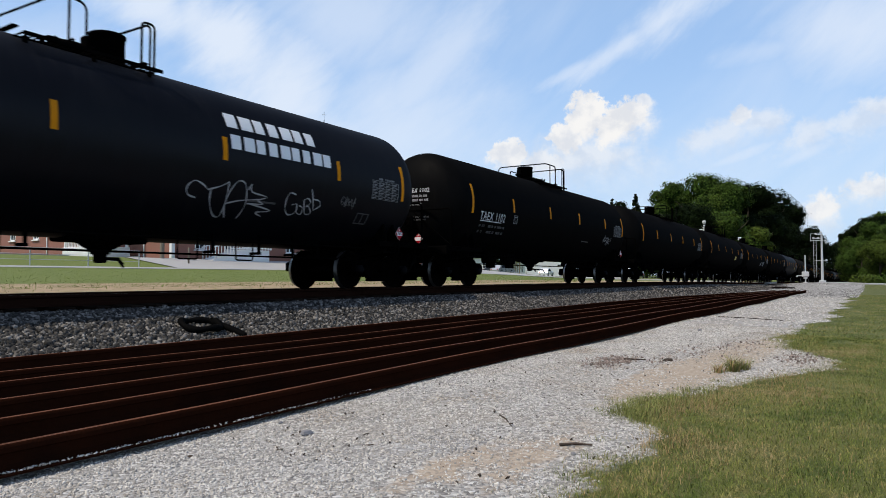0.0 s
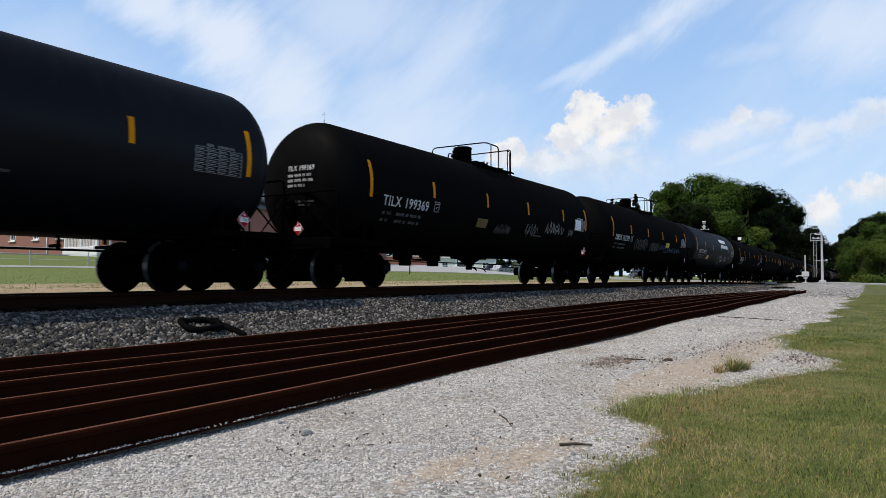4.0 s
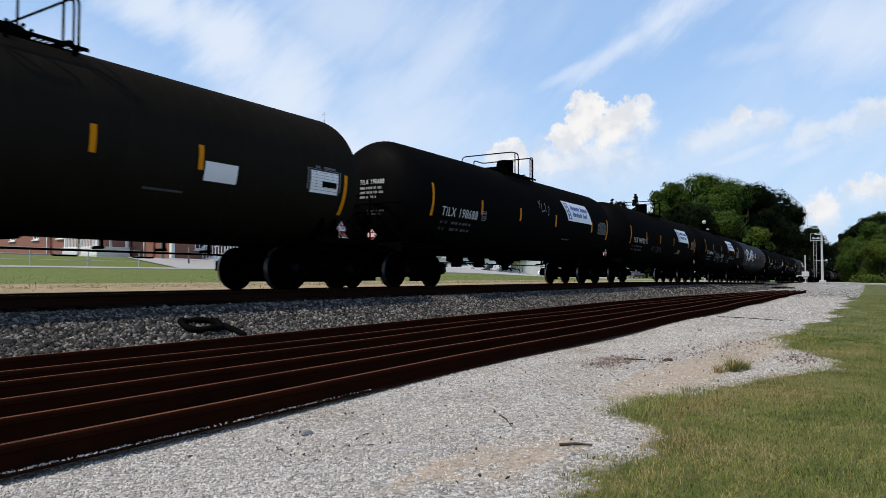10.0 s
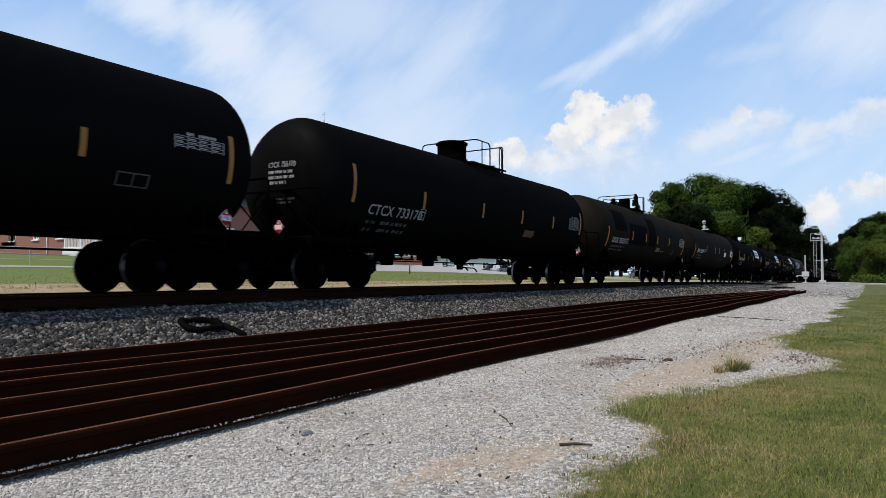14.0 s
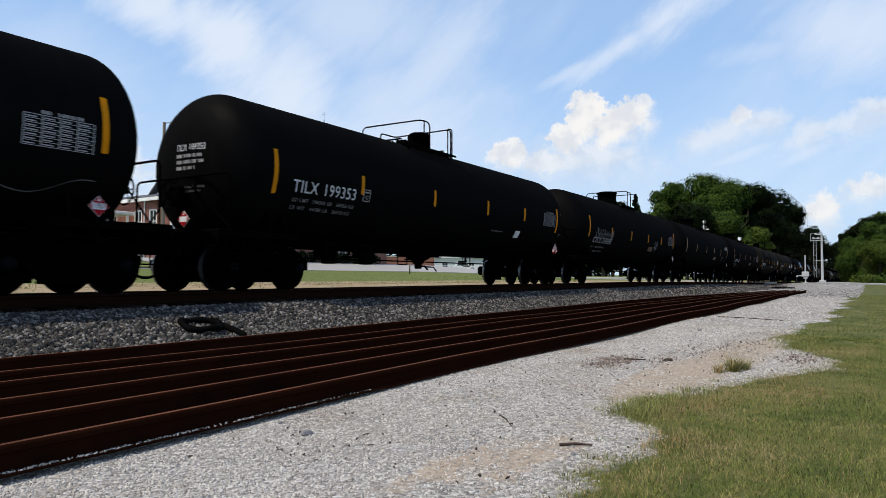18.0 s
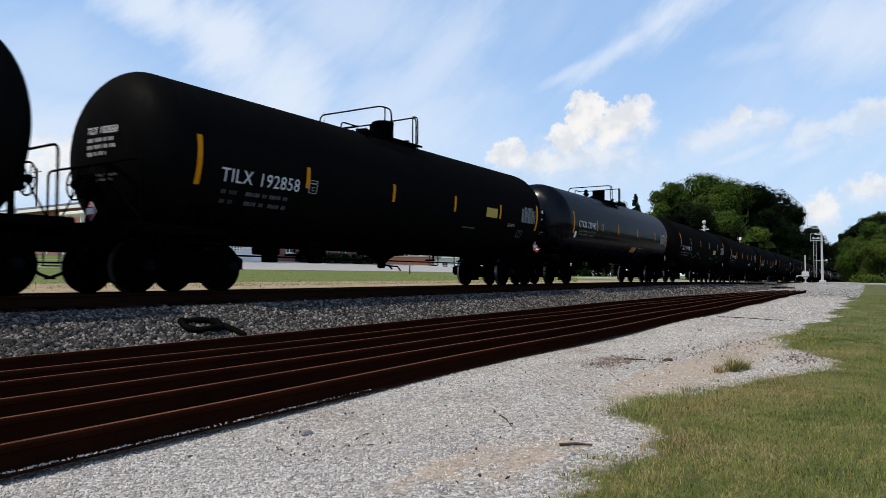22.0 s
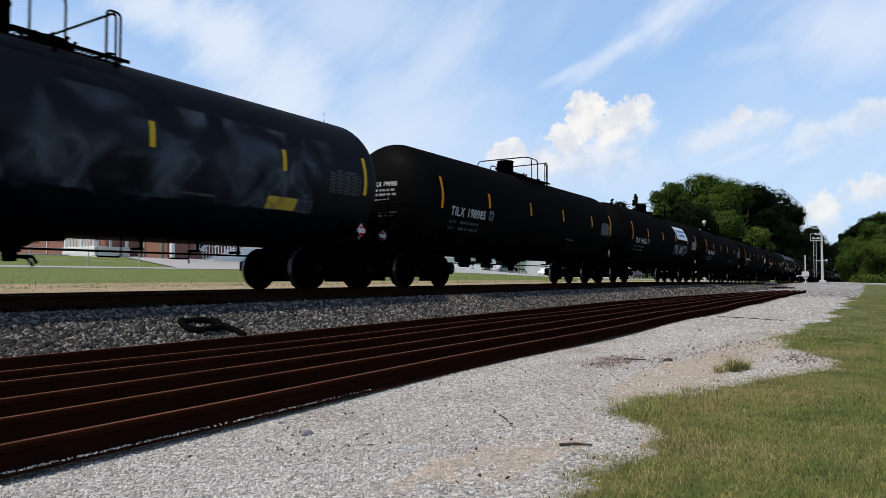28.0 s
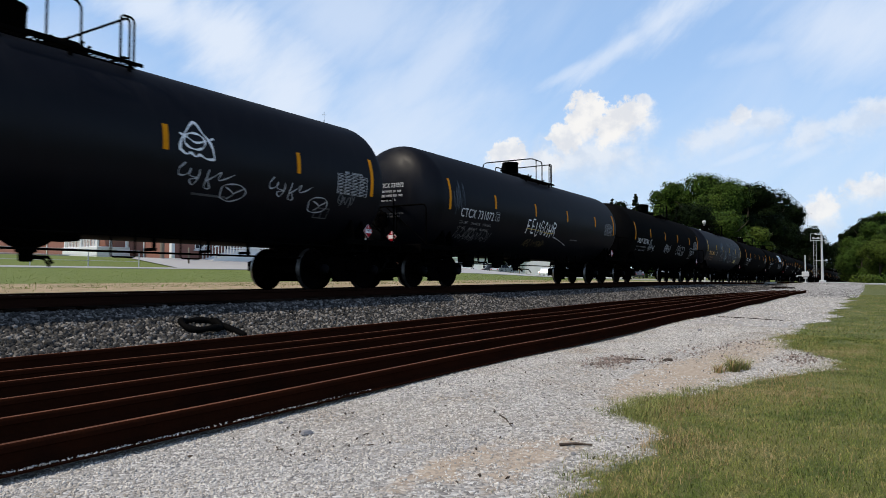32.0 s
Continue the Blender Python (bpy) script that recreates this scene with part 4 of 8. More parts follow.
def coupler_mesh():
    s = Shape()
    s.box((8.42, 0, 0.84), (0.4, 0.16, 0.2), 0.03)
    s.box((8.66, 0.06, 0.84), (0.22, 0.3, 0.3), 0.05)
    s.box((8.76, -0.11, 0.84), (0.16, 0.12, 0.28), 0.04)
    s.tube([(8.5, 0.1, 0.95), (8.5, 0.7, 1.0), (8.5, 1.35, 0.92)], 0.016, 6)
    return s


def air_hose_mesh():
    pts = [(8.38, 0.36, 0.70), (8.45, 0.36, 0.66), (8.54, 0.28, 0.46), (8.66, 0.14, 0.32), (8.76, 0.04, 0.265), (8.83, -0.02, 0.26)]
    return Shape().tube(pts, 0.028, 8).box((8.37, 0.36, 0.74), (0.08, 0.08, 0.14), 0.02)


def brake_wheel_mesh():
    s = Shape()
    ring = arc((0, 0), 0.27, 0, 345, 23, "yz")
    s.tube(ring, 0.017, 6, closed=True)
    for i in range(6):
        a = radians(60 * i)
        s.tube([(0.03, 0, 0), (0, 0.27 * math.cos(a), 0.27 * math.sin(a))], 0.012, 5)
    s.lathe([(0.07, -0.02), (0.07, 0.06)], 12, "x")
    return s


def under_gear_mesh(kind):
    """Brake pipe, rods and their hangers below the shell."""
    s = Shape()
    s.tube([(-6.2, -1.08, 0.97), (-2.0, -1.08, 0.95), (6.2, -1.08, 0.97)], 0.022, 6)
    s.tube([(-6.2, -0.72, 0.70), (6.2, -0.72, 0.70)], 0.02, 6)
    for x in (-5.2, -4.2, -3.9, -2.9, -1.7, 1.6, 2.8, 3.6, 4.7, 5.4):
        x += 0.3 * math.sin(x * 7 + kind * 2)
        s.box((x, -0.95, 0.93), (0.055, 0.05, 0.36 + 0.1 * math.sin(x * 5 + kind)), 0.008)
        s.box((x, -0.85, 0.75), (0.06, 0.3, 0.05), 0.008)
    for x in (-4.9, -3.55) if kind == 0 else (-5.1, -3.2):
        s.box((x, -0.9, 0.90), (0.55, 0.3, 0.34), 0.03)
        s.box((x + 0.1, -0.9, 0.66), (0.3, 0.22, 0.16), 0.02)
    for x in (-2.4, 0.9, 2.2):
        rail_bar(s, [(x, -1.1, 1.05), (x, -1.1, 0.60), (x + 0.42, -1.1, 0.60), (x + 0.42, -1.1, 1.05)], 0.015, 0.05, 5)
    return s


def outlet_mesh():
    s = Shape()
    s.lathe([(0.0, 0.52), (0.09, 0.52), (0.11, 0.55), (0.11, 0.66), (0.16, 0.68), (0.16, 0.74), (0.26, 0.78), (0.42, 0.9), (0.48, 1.0)], 20)
    s.tube([(0.0, 0.0, 0.60), (0.0, -0.55, 0.56), (0.05, -0.62, 0.44)], 0.022, 6)
    s.tube([(0.12, 0, 0.6), (0.35, 0, 0.60), (0.36, -0.1, 0.50)], 0.03, 6)
    s.box((0, 0, 0.92), (1.5, 0.6, 0.1), 0.04)
    return s


def placard_mesh(side):
    """Diamond hazard placard: red field, white band."""
    s = Shape()
    k = 0.160
    dia = [(-k, 0), (0, -k), (k, 0), (0, k)]
    s.slab(dia, side, -0.012, 0.0, 1)
    k *= 0.965
    s.slab([(-k, 0), (0, -k), (k, 0), (0, k)], side, -0.016, -0.008, 0)
    s.slab([(-0.105, -0.05), (0.105, -0.05), (0.105, 0.05), (-0.105, 0.05)], side, -0.02, -0.01, 1)
    s.slab([(-0.022, 0.075), (0.022, 0.075), (0, 0.13)], side, -0.02, -0.01, 1)
    return s


def drum_mesh():
    """Wide low housing with a hinged lid."""
    s = Shape()
    s.lathe([(0.52, 0.0), (0.52, 0.08), (0.47, 0.09), (0.47, 0.62), (0.52, 0.63), (0.52, 0.68), (0.44, 0.72), (0.0, 0.75)], 32)
    s.box((0.5, 0, 0.62), (0.12, 0.3, 0.1), 0.02)
    for i in range(10):
        a = 2 * math.pi * i / 10
        s.lathe([(0.022, 0.05), (0.022, 0.12), (0.03, 0.13), (0.03, 0.15)], 6, at=(0.495 * math.cos(a), 0.495 * math.sin(a), 0))
    return s


def top_fittings(top, spec):
    """Valve dome, manway and relief valve on the top platform."""
    flip = spec.get("flip")
    z = AXIS_Z + R - 0.12
    part("valve_dome", dome_mesh, "steel_black", top, at=pose(1.05 if flip else -0.25, 0, z), share="dome")
    part("manway", manway_mesh, "steel_black", top, at=pose(0.35 if flip else 0.66, 0, z), share="manway")
    part("relief_valve", valve_mesh, "steel_black", top, at=pose(-0.45 if spec.get("vent") else 0.72 if flip else -0.58, 0.1, z), share="valve")


STRIPES = (-7.05, -4.35, -1.35, 1.55, 4.65, 7.05)
COACHES = []


def build_car(spec, full=True):
    """One tank car; spec holds its paint, marks and graffiti."""
    paint = spec.get("paint", "tank")
    car = thing("tank_car", spec["label"], "tank car", group="tank cars of the train")
    rear = spec.get("rear", HALF)
    part("tank_shell", lambda: shell_mesh(rear), paint, car, share="shell %s %.2f" % (paint, rear))
    dim = spec.get("stripe", "amber")
    for i, x in enumerate(spec.get("stripes", STRIPES)):
        z0, z1 = (2.16, 3.03) if i in (0, 5) else (2.39, 2.82)
        drop = spec.get("drop", (0.0, 0.0))[0 if i in (0, 5) else 1]
        part("reflective_stripe", lambda: patch(x - 0.05, x + 0.05, z0 - drop, z1 - drop), dim, car, "amber reflective stripe", share="stripe%.2f%.2f%d%s" % (x, drop, i in (0, 5), dim))
    top = new("top_platform")
    top.parent = car
    if spec.get("flip"):
        top.matrix_basis = pose(-0.85, 0, 0)
    part("grating", platform_mesh, "steel_black", top, share="grating")
    part("handrail", lambda: platform_rails_mesh(bool(spec.get("flip"))), "steel_black", top, share="handrail%d" % bool(spec.get("flip")))
    if spec.get("top") == "drum":
        part("valve_dome", drum_mesh, "steel_black", top, "wide round protective housing", pose(-0.34, 0, AXIS_Z + R - 0.12), share="drum")
    else:
        top_fittings(top, spec)
    sets = []
    for i, sx in enumerate((-1, 1)):
        m = pose(0, 0, 0, 0, 0, 180 if sx < 0 else 0)
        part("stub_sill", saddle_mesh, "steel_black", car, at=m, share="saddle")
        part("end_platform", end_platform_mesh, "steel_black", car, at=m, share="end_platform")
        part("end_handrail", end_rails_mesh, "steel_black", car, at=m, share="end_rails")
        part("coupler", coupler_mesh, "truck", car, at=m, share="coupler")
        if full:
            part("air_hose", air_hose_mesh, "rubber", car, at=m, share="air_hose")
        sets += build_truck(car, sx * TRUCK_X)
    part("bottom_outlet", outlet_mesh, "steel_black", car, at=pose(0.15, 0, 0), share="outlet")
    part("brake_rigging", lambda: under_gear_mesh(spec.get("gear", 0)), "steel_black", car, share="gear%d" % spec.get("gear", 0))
    for sx in (-1, 1):
        m = pose(0, 0, 0, 0, 0, 180 if sx < 0 else 0)
        hb = part("hand_brake", lambda: Shape().box((8.17, 0, 1.85), (0.2, 0.3, 0.42), 0.04).box((8.12, 0.0, 1.4), (0.08, 0.1, 0.6), 0.01), "steel_black", car, "", m, share="brake_box")
        part("brake_wheel", brake_wheel_mesh, "steel_black", hb, at=pose(8.36, 0, 1.85), share="brake_wheel")
    if full:
        p = part("placard", lambda: placard_mesh("y"), ["red", "sign_white"], car, "red and white diamond placard", pose(7.0, -1.47, 1.35), share="placard_side")
        part("bracket", lambda: Shape().box((0, 0.012, -0.28), (0.05, 0.02, 0.44)), "steel_black", p, share="bracket")
        flat, faces = letters("1987", 0.085, 0.72)
        part("number", lambda: Shape().put([(x - 0.095, -0.0225, y - 0.036) for x, y in flat], faces).mesh("number"), "steel_black", p, "black numerals", share="placard_number")
    for sx in (-1, 1):
        part("end_placard", lambda: placard_mesh("x"), ["red", "sign_white"], car, "red and white diamond placard", pose(sx * 8.37, sx * 0.5, 1.36, 0, 0, 0 if sx < 0 else 180), share="placard_end")
    decorate(car, spec, full)
    COACHES.append((car, sets, spec["place"], spec.get("shift", 0.0)))
    return car


def head_dashes(skin, y, z, words, step, high):
    """Small stencil letters on the rear tank head, one short bar a letter."""
    rnd = random.Random(len(words) + 9)
    s = Shape()
    for n in words:
        for i in range(n):
            w = step * rnd.uniform(0.5, 0.85)
            s.put([(skin(a, b), a, b) for a, b in ((y, z), (y - w, z), (y - w, z + high), (y, z + high))], [(0, 1, 2, 3)])
            y -= step
        y -= step
    return s


def decorate(car, spec, full):
    """Marks, stencils, labels, panels and graffiti of one car."""
    ink = spec.get("ink", "white_mark")
    faded = "dim_orange" if ink == "orange_mark" else ""
    if spec.get("mark"):
        flat, faces = letters(spec["mark"], 0.255)
        wide = 0.180 * spec.get("mark_w", 1.0) * len(spec["mark"]) / max(p[0] for p in flat)
        start = spec.get("mark_x", -6.56 if spec["mark"].startswith("T") else -6.42)
        mark_z = spec.get("mark_z", 2.02)
        part("car_mark", lambda: wrapped([(a * wide, b) for a, b in flat], faces, start, mark_z).mesh("car_mark"), ink, car, "stencilled reporting mark")
        up = mark_z - 2.02
        for i, (line, z) in enumerate(zip(spec.get("weights", ()), (1.83, 1.68))):
            writing("weight_stencil", line, 0.08, start + 0.06, z + up, "faint_mark", car, "small stencilled weights", 1.12)
        if not spec.get("weights"):
            for i, (*groups, z) in enumerate((((2, 3), (6, 2), (5, 2), 1.81), ((2, 2), (5, 2), (5, 2), 1.64))):
                for j, words in enumerate(groups):
                    tagged(part("weight_stencil", lambda: dashes(start + 0.03 * i + (0.08, 0.66, 1.26)[j], z + up, words, 0.058, 0.07), faded if faded else "grey_mark" if j == 0 else "dim_mark", car, "small worn stencil letters",
                                share="weight%d%d%.2f%.2f%s" % (i, j, start, up, faded)), kind="stuff")
        plate = spec.get("plate", 0.0)
        box = Shape()
        for a, b, c, d in ((-4.30, -4.06, 2.288, 2.30), (-4.30, -4.06, 2.03, 2.042), (-4.30, -4.288, 2.03, 2.30), (-4.072, -4.06, 2.03, 2.30), (-4.26, -4.10, 2.22, 2.245)):
            p = patch(a + plate, b + plate, c + up, d + up)
            box.put(p.v, p.f)
        part("plate_box", lambda: box, "worn_mark", car, share="plate_box%.2f%.2f" % (up, plate))
        writing("plate_letter", "C", 0.09, -4.22 + plate, 2.08 + up, "worn_mark", car, share="plate_c%.2f%.2f" % (up, plate))
    if spec.get("table", 1):
        s = Shape()
        for r in range(8):
            p = patch(5.85, 6.88, 2.12 + 0.062 * r, 2.12 + 0.062 * r + 0.008)
            s.put(p.v, p.f)
        for c in range(5):
            p = patch(5.85 + 0.2525 * c, 5.862 + 0.2525 * c, 2.12, 2.56)
            s.put(p.v, p.f)
        b = dashes(6.1, 2.58, (3, 7), 0.055, 0.05)
        s.put(b.v, b.f)
        for r in range(7):
            b = bars(5.88, 2.158 + 0.062 * r, 1, 4, 1.0, 0.016, r + 3, 0.35, 0.7)
            s.put(b.v, b.f)
        part("test_stencil", lambda: s, ("faint_mark", "grey_mark", "worn_mark")[spec.get("table", 1) - 1], car, "stencilled inspection table", pose(spec.get("table_x", 0.0), 0, spec.get("table_z", 0.0)), share="table%d" % spec.get("table", 1))
    if full:
        part("side_stencil", lambda: patch(2.2, 2.95, 1.72, 1.755, 0.005), "grey_mark", car, share="side_stencil")
        rear = spec.get("rear", HALF)
        skin = lambda y, z: -rear - 0.80 * math.sqrt(max(0.0, 1 - (y * y + (z - AXIS_Z) ** 2) / (R * R))) - 0.014
        if spec.get("mark"):
            flat, faces = letters(spec["mark"], 0.125)
            k = 0.76 / max(p[0] for p in flat)
            part("head_mark", lambda: Shape().put([(skin(0.12 - a * k, 2.74 + b), 0.12 - a * k, 2.74 + b) for a, b in flat], faces).mesh("head_mark"), ink, car, "small stencilled mark on the tank head")
        for r, (words, z, y0, step, high, mat) in enumerate((((4, 5, 2, 3), 2.60, 0.10, 0.040, 0.065, "worn_mark"), ((4, 5, 3, 3), 2.48, 0.10, 0.040, 0.065, "worn_mark"), ((4, 2, 3, 1), 2.36, 0.10, 0.040, 0.065, "worn_mark"),
                                                             ((5, 4, 6), 2.00, 0.05, 0.040, 0.045, "dim_mark"), ((4, 8), 1.92, 0.00, 0.040, 0.045, "dim_mark"))):
            tagged(part("head_stencil", lambda: head_dashes(skin, y0, z, words, step, high).mesh("head_stencil"), "faint_orange" if faded else mat, car, "row of small stencil letters", share="head_line%d%.2f%s" % (r, rear, ink)), kind="stuff")
    for kind, *a in spec.get("extra", ()):
        if kind == "label":
            part("yellow_label", lambda: patch(a[0], a[0] + a[2], a[1], a[1] + a[3]), a[4] if len(a) > 4 else "yellow_label", car, "yellow label", share="label%r" % (a,))
        elif kind == "panel":
            part("white_panel", lambda: patch(a[0], a[0] + a[2], a[1], a[1] + a[3]), "sign_white", car, "white panel", share="panel%r" % (a,))
        elif kind == "scrawl":
            mat = a[5] if len(a) > 5 else "chalk"
            part("graffiti", lambda: scrawl(a[0], a[1], a[2], a[3], a[4], 0.022, max(3, int(a[2] * 4))).mesh("graffiti"), mat, car, "sprayed tag")
        elif kind == "stencil":
            writing("stencil", a[0], a[1], a[2], a[3], "worn_mark", car, "small white stencil")
        elif kind == "bigtext":
            writing("painted_words", a[0], a[1], a[2], a[3], a[4], car, "large sprayed block letters", a[5])
        elif kind == "frame":
            s = Shape()
            x, z, w, h = a
            for q in ((x, x + w, z, z + 0.02), (x, x + w, z + h, z + h + 0.02), (x, x + 0.02, z, z + h), (x + w, x + w + 0.02, z, z + h + 0.02), (x + w * 0.5, x + w * 0.5 + 0.02, z, z + h)):
                p = patch(*q)
                s.put(p.v, p.f)
            part("stencil_frame", lambda: s, "grey_mark", car)
        elif kind == "company_blocks":
            # two rows of white block shapes stand for a company's name
            for x0, z0, n, w in ((1.66, 3.04, 7, 0.35), (1.70, 2.63, 9, 0.31)):
                for i in range(n):
                    part("name_block", lambda: patch(x0 + i * w, x0 + i * w + w * (0.72 + 0.1 * math.sin(i * 2.0)), z0, z0 + 0.27), "sign_white", car, "white block shape")
        elif kind == "dark":
            part("repainted_patch", lambda: patch(a[0], a[0] + a[2], a[1], a[1] + a[3], a[4] if len(a) > 4 else 0.004), "tank", car, "darker repainted rectangle")
        elif kind == "tail":
            part("graffiti", lambda: Shape().put(*stroke([(0.45, 1.78), (1.1, 1.68), (2.0, 1.52)], 0.035)).mesh("graffiti"), "chalk", car, "sprayed line")
            part("graffiti", lambda: Shape().put(*stroke([(-2.0, 1.95), (-1.1, 1.93), (-0.2, 1.88), (0.4, 1.90)], 0.025, False, 0.010)).mesh("graffiti"), "yellow_label", car, "thin yellow sprayed line")
        elif kind == "words":
            word, x, z, w, h, wid, mat = a
            g = Shape()
            for i, ch in enumerate(word):
                for line in LINES[ch]:
                    g.put(*stroke([(x + (i + p * 0.78) * w, z + q * h + 0.05 * math.sin(i * 2.3)) for p, q in line], wid, False, 0.008 + 0.0008 * (i % 3)))
            part("graffiti", lambda: g.mesh("graffiti"), mat, car, "sprayed block letters")
        elif kind == "wave":
            pts = [(-4.15, 1.90), (-3.75, 1.84), (-3.2, 1.63), (-2.7, 1.67), (-2.1, 1.94), (-1.85, 1.96), (-1.45, 1.84), (-0.9, 1.65), (-0.55, 1.68), (-0.05, 1.93)]
            part("chalk_line", lambda: Shape().put(*stroke(pts, 0.014)).mesh("chalk_line"), "chalk_mid", car, "thin wavy chalk line")
            pts = [(2.5, 1.95), (3.0, 1.7), (3.6, 1.66), (4.3, 1.84), (4.9, 1.9), (5.5, 1.62), (6.1, 1.5), (6.7, 1.72), (7.0, 1.74)]
            part("chalk_line", lambda: Shape().put(*stroke(pts, 0.014)).mesh("chalk_line"), "chalk_dim", car, "thin wavy chalk line")
        elif kind == "ghost":
            part("painted_over", lambda: patch(-2.4, 6.0, 1.62, 3.2, 0.004), "haze_spray", car, "cloudy blue-grey painted-over graffiti")
        elif kind == "flare":
            for i, pts in enumerate(([(-2.2, 2.95), (-1.95, 2.6), (-1.9, 2.2), (-2.1, 1.85), (-2.3, 1.7)], [(-1.3, 2.9), (-1.6, 2.5), (-1.62, 2.15), (-1.3, 1.8)])):
                part("graffiti", lambda: Shape().put(*stroke(pts, 0.10, False, 0.0085)).mesh("graffiti"), "haze_grey", car, "soft pale sprayed arc")
        elif kind == "triangle":
            g = Shape()
            g.put(*stroke([(1.82, 2.42), (1.86, 2.63), (2.12, 2.96), (2.29, 2.79), (2.46, 2.62), (2.55, 2.35)], 0.05))
            g.put(*stroke([(1.82, 2.45), (1.95, 2.38), (2.04, 2.41), (2.14, 2.36), (2.23, 2.4), (2.37, 2.35), (2.55, 2.36)], 0.045, False, 0.008))
            g.put(*stroke([(2.12 + 0.22 * math.cos(t * 0.7), 2.62 + 0.14 * math.sin(t * 0.7)) for t in range(10)], 0.04, False, 0.009))
            g.put(*stroke([(1.81, 2.72), (1.96, 2.67), (2.14, 2.6), (2.35, 2.66), (2.52, 2.73)], 0.035, False, 0.010))
            part("graffiti", lambda: g.mesh("graffiti"), "sign_white", car, "white sprayed triangle with a ring")
        elif kind == "banner":
            x, z = a
            sign = part("banner", lambda: patch(x + 0.4, x + 2.98, z, z + 0.74, 0.01, slant=-0.40), "sign_white", car, "white vinyl banner with blue blocks", share="banner%r" % (a,))
            part("blue_column", lambda: patch(x + 0.48, x + 0.80, z + 0.06, z + 0.68, 0.014, slant=-0.33), "sign_blue", sign, "blue column", share="banner_column%r" % (a,))
            for i in range(4):
                part("white_block", lambda: patch(x + 0.28 + 0.085 * i, x + 0.40 + 0.085 * i, z + 0.555 - 0.15 * i, z + 0.645 - 0.15 * i, 0.018, slant=-0.04), "sign_white", sign, share="banner_white%r%d" % (a, i))
            for x0, z0, n, w in ((0.76, 0.44, 17, 0.107), (0.92, 0.19, 14, 0.11)):
                for i in range(n):
                    if i in (9,):
                        continue
                    part("blue_block", lambda: patch(x + x0 + i * w, x + x0 + i * w + 0.075 + 0.012 * (i % 2), z + z0, z + z0 + (0.185 if i in (0, 10) else 0.13 + 0.03 * (i % 3 == 1)), 0.016), "sign_blue", sign,
                         "" if i else "blue block shape", share="banner_block%r%d%d" % (a, n, i))
        elif kind == "bubbles":
            # a row of fat rounded shapes, their edges blown soft
            x, z, wide, high, n, mat, thick = a
            for i in range(n):
                w = wide / n
                cx, cz = x + w * (i + 0.5), z + high * (0.5 + 0.06 * math.sin(i * 2.1))
                g = Shape().put(*stroke([(cx + w * 0.46 * math.cos(t * 0.7 + i), cz + high * 0.48 * math.sin(t * 0.7 + i) * (1 + 0.2 * math.sin(t * 2 + i))) for t in range(10)], thick, False, 0.007))
                g.put(*stroke([(cx - w * 0.2, cz + high * 0.3 * math.sin(i * 1.7)), (cx, cz - high * 0.1), (cx + w * 0.25, cz + high * 0.25)], thick * 0.7, False, 0.008))
                part("graffiti", lambda: g.mesh("graffiti"), mat, car, "soft grey sprayed letter shape")
        elif kind == "pen":
            # a tag drawn as single sprayed lines
            mat, width, lines_ = a
            g = Shape()
            for i, line in enumerate(lines_):
                g.put(*stroke(line, width, False, 0.007 + 0.0007 * (i % 4)))
            part("graffiti", lambda: g.mesh("graffiti"), mat, car, "thin sprayed tag")


# sprayed tags: paint, line width, strokes along the side (metres from the middle, height over the rail)
PEN_A = ("pen", "chalk", 0.026, [[(1.08, 1.68), (0.9, 1.72), (0.84, 1.84), (0.96, 1.96), (1.14, 1.92), (1.28, 1.84)], [(1.28, 1.84), (1.52, 1.92), (1.7, 2.02)], [(1.34, 1.84), (1.4, 1.64), (1.58, 1.44), (1.74, 1.4), (1.76, 1.54), (1.72, 1.8), (1.7, 2.02)], [(1.88, 1.4), (1.76, 1.6), (1.76, 1.84), (1.88, 2.04), (2.02, 2.06), (2.12, 1.96), (2.2, 1.72), (2.2, 1.52), (2.16, 1.4)], [(1.76, 1.64), (2.06, 1.72), (2.5, 1.78)], [(2.18, 1.92), (2.24, 2.04), (2.28, 1.9), (2.68, 1.84), (2.48, 1.76), (2.64, 1.7), (2.24, 1.68)], [(2.32, 1.68), (2.88, 1.6), (2.54, 1.54), (2.72, 1.48)]])
PEN_B = ("pen", "chalk", 0.026, [[(3.44, 1.96), (3.26, 1.98), (3.2, 1.84), (3.26, 1.66), (3.4, 1.56), (3.56, 1.62), (3.52, 1.78), (3.4, 1.76)], [(3.56, 1.72), (3.6, 1.62), (3.74, 1.6), (3.72, 1.72), (3.6, 1.76)], [(3.68, 1.88), (3.84, 1.62), (4.0, 1.64), (3.88, 1.76), (3.8, 1.76), (3.9, 1.84), (3.8, 1.92), (3.68, 1.88)], [(3.84, 2.12), (4.04, 1.72)], [(3.96, 1.92), (4.14, 1.9), (4.2, 1.8), (4.04, 1.7)]])
PEN_C = ("pen", "chalk", 0.026, [[(1.96, 2.24), (1.84, 2.12), (1.86, 2.02), (2.0, 2.04), (2.08, 2.12)], [(2.08, 2.16), (2.06, 2.04), (2.24, 2.02), (2.26, 2.16), (2.24, 2.0), (2.16, 1.88), (2.08, 1.96), (2.24, 2.0)], [(2.46, 2.18), (2.4, 1.88), (2.52, 1.86), (2.46, 1.98)], [(2.4, 1.96), (2.56, 2.06), (2.72, 2.16), (2.68, 2.02), (2.84, 2.06), (3.04, 2.16)]])
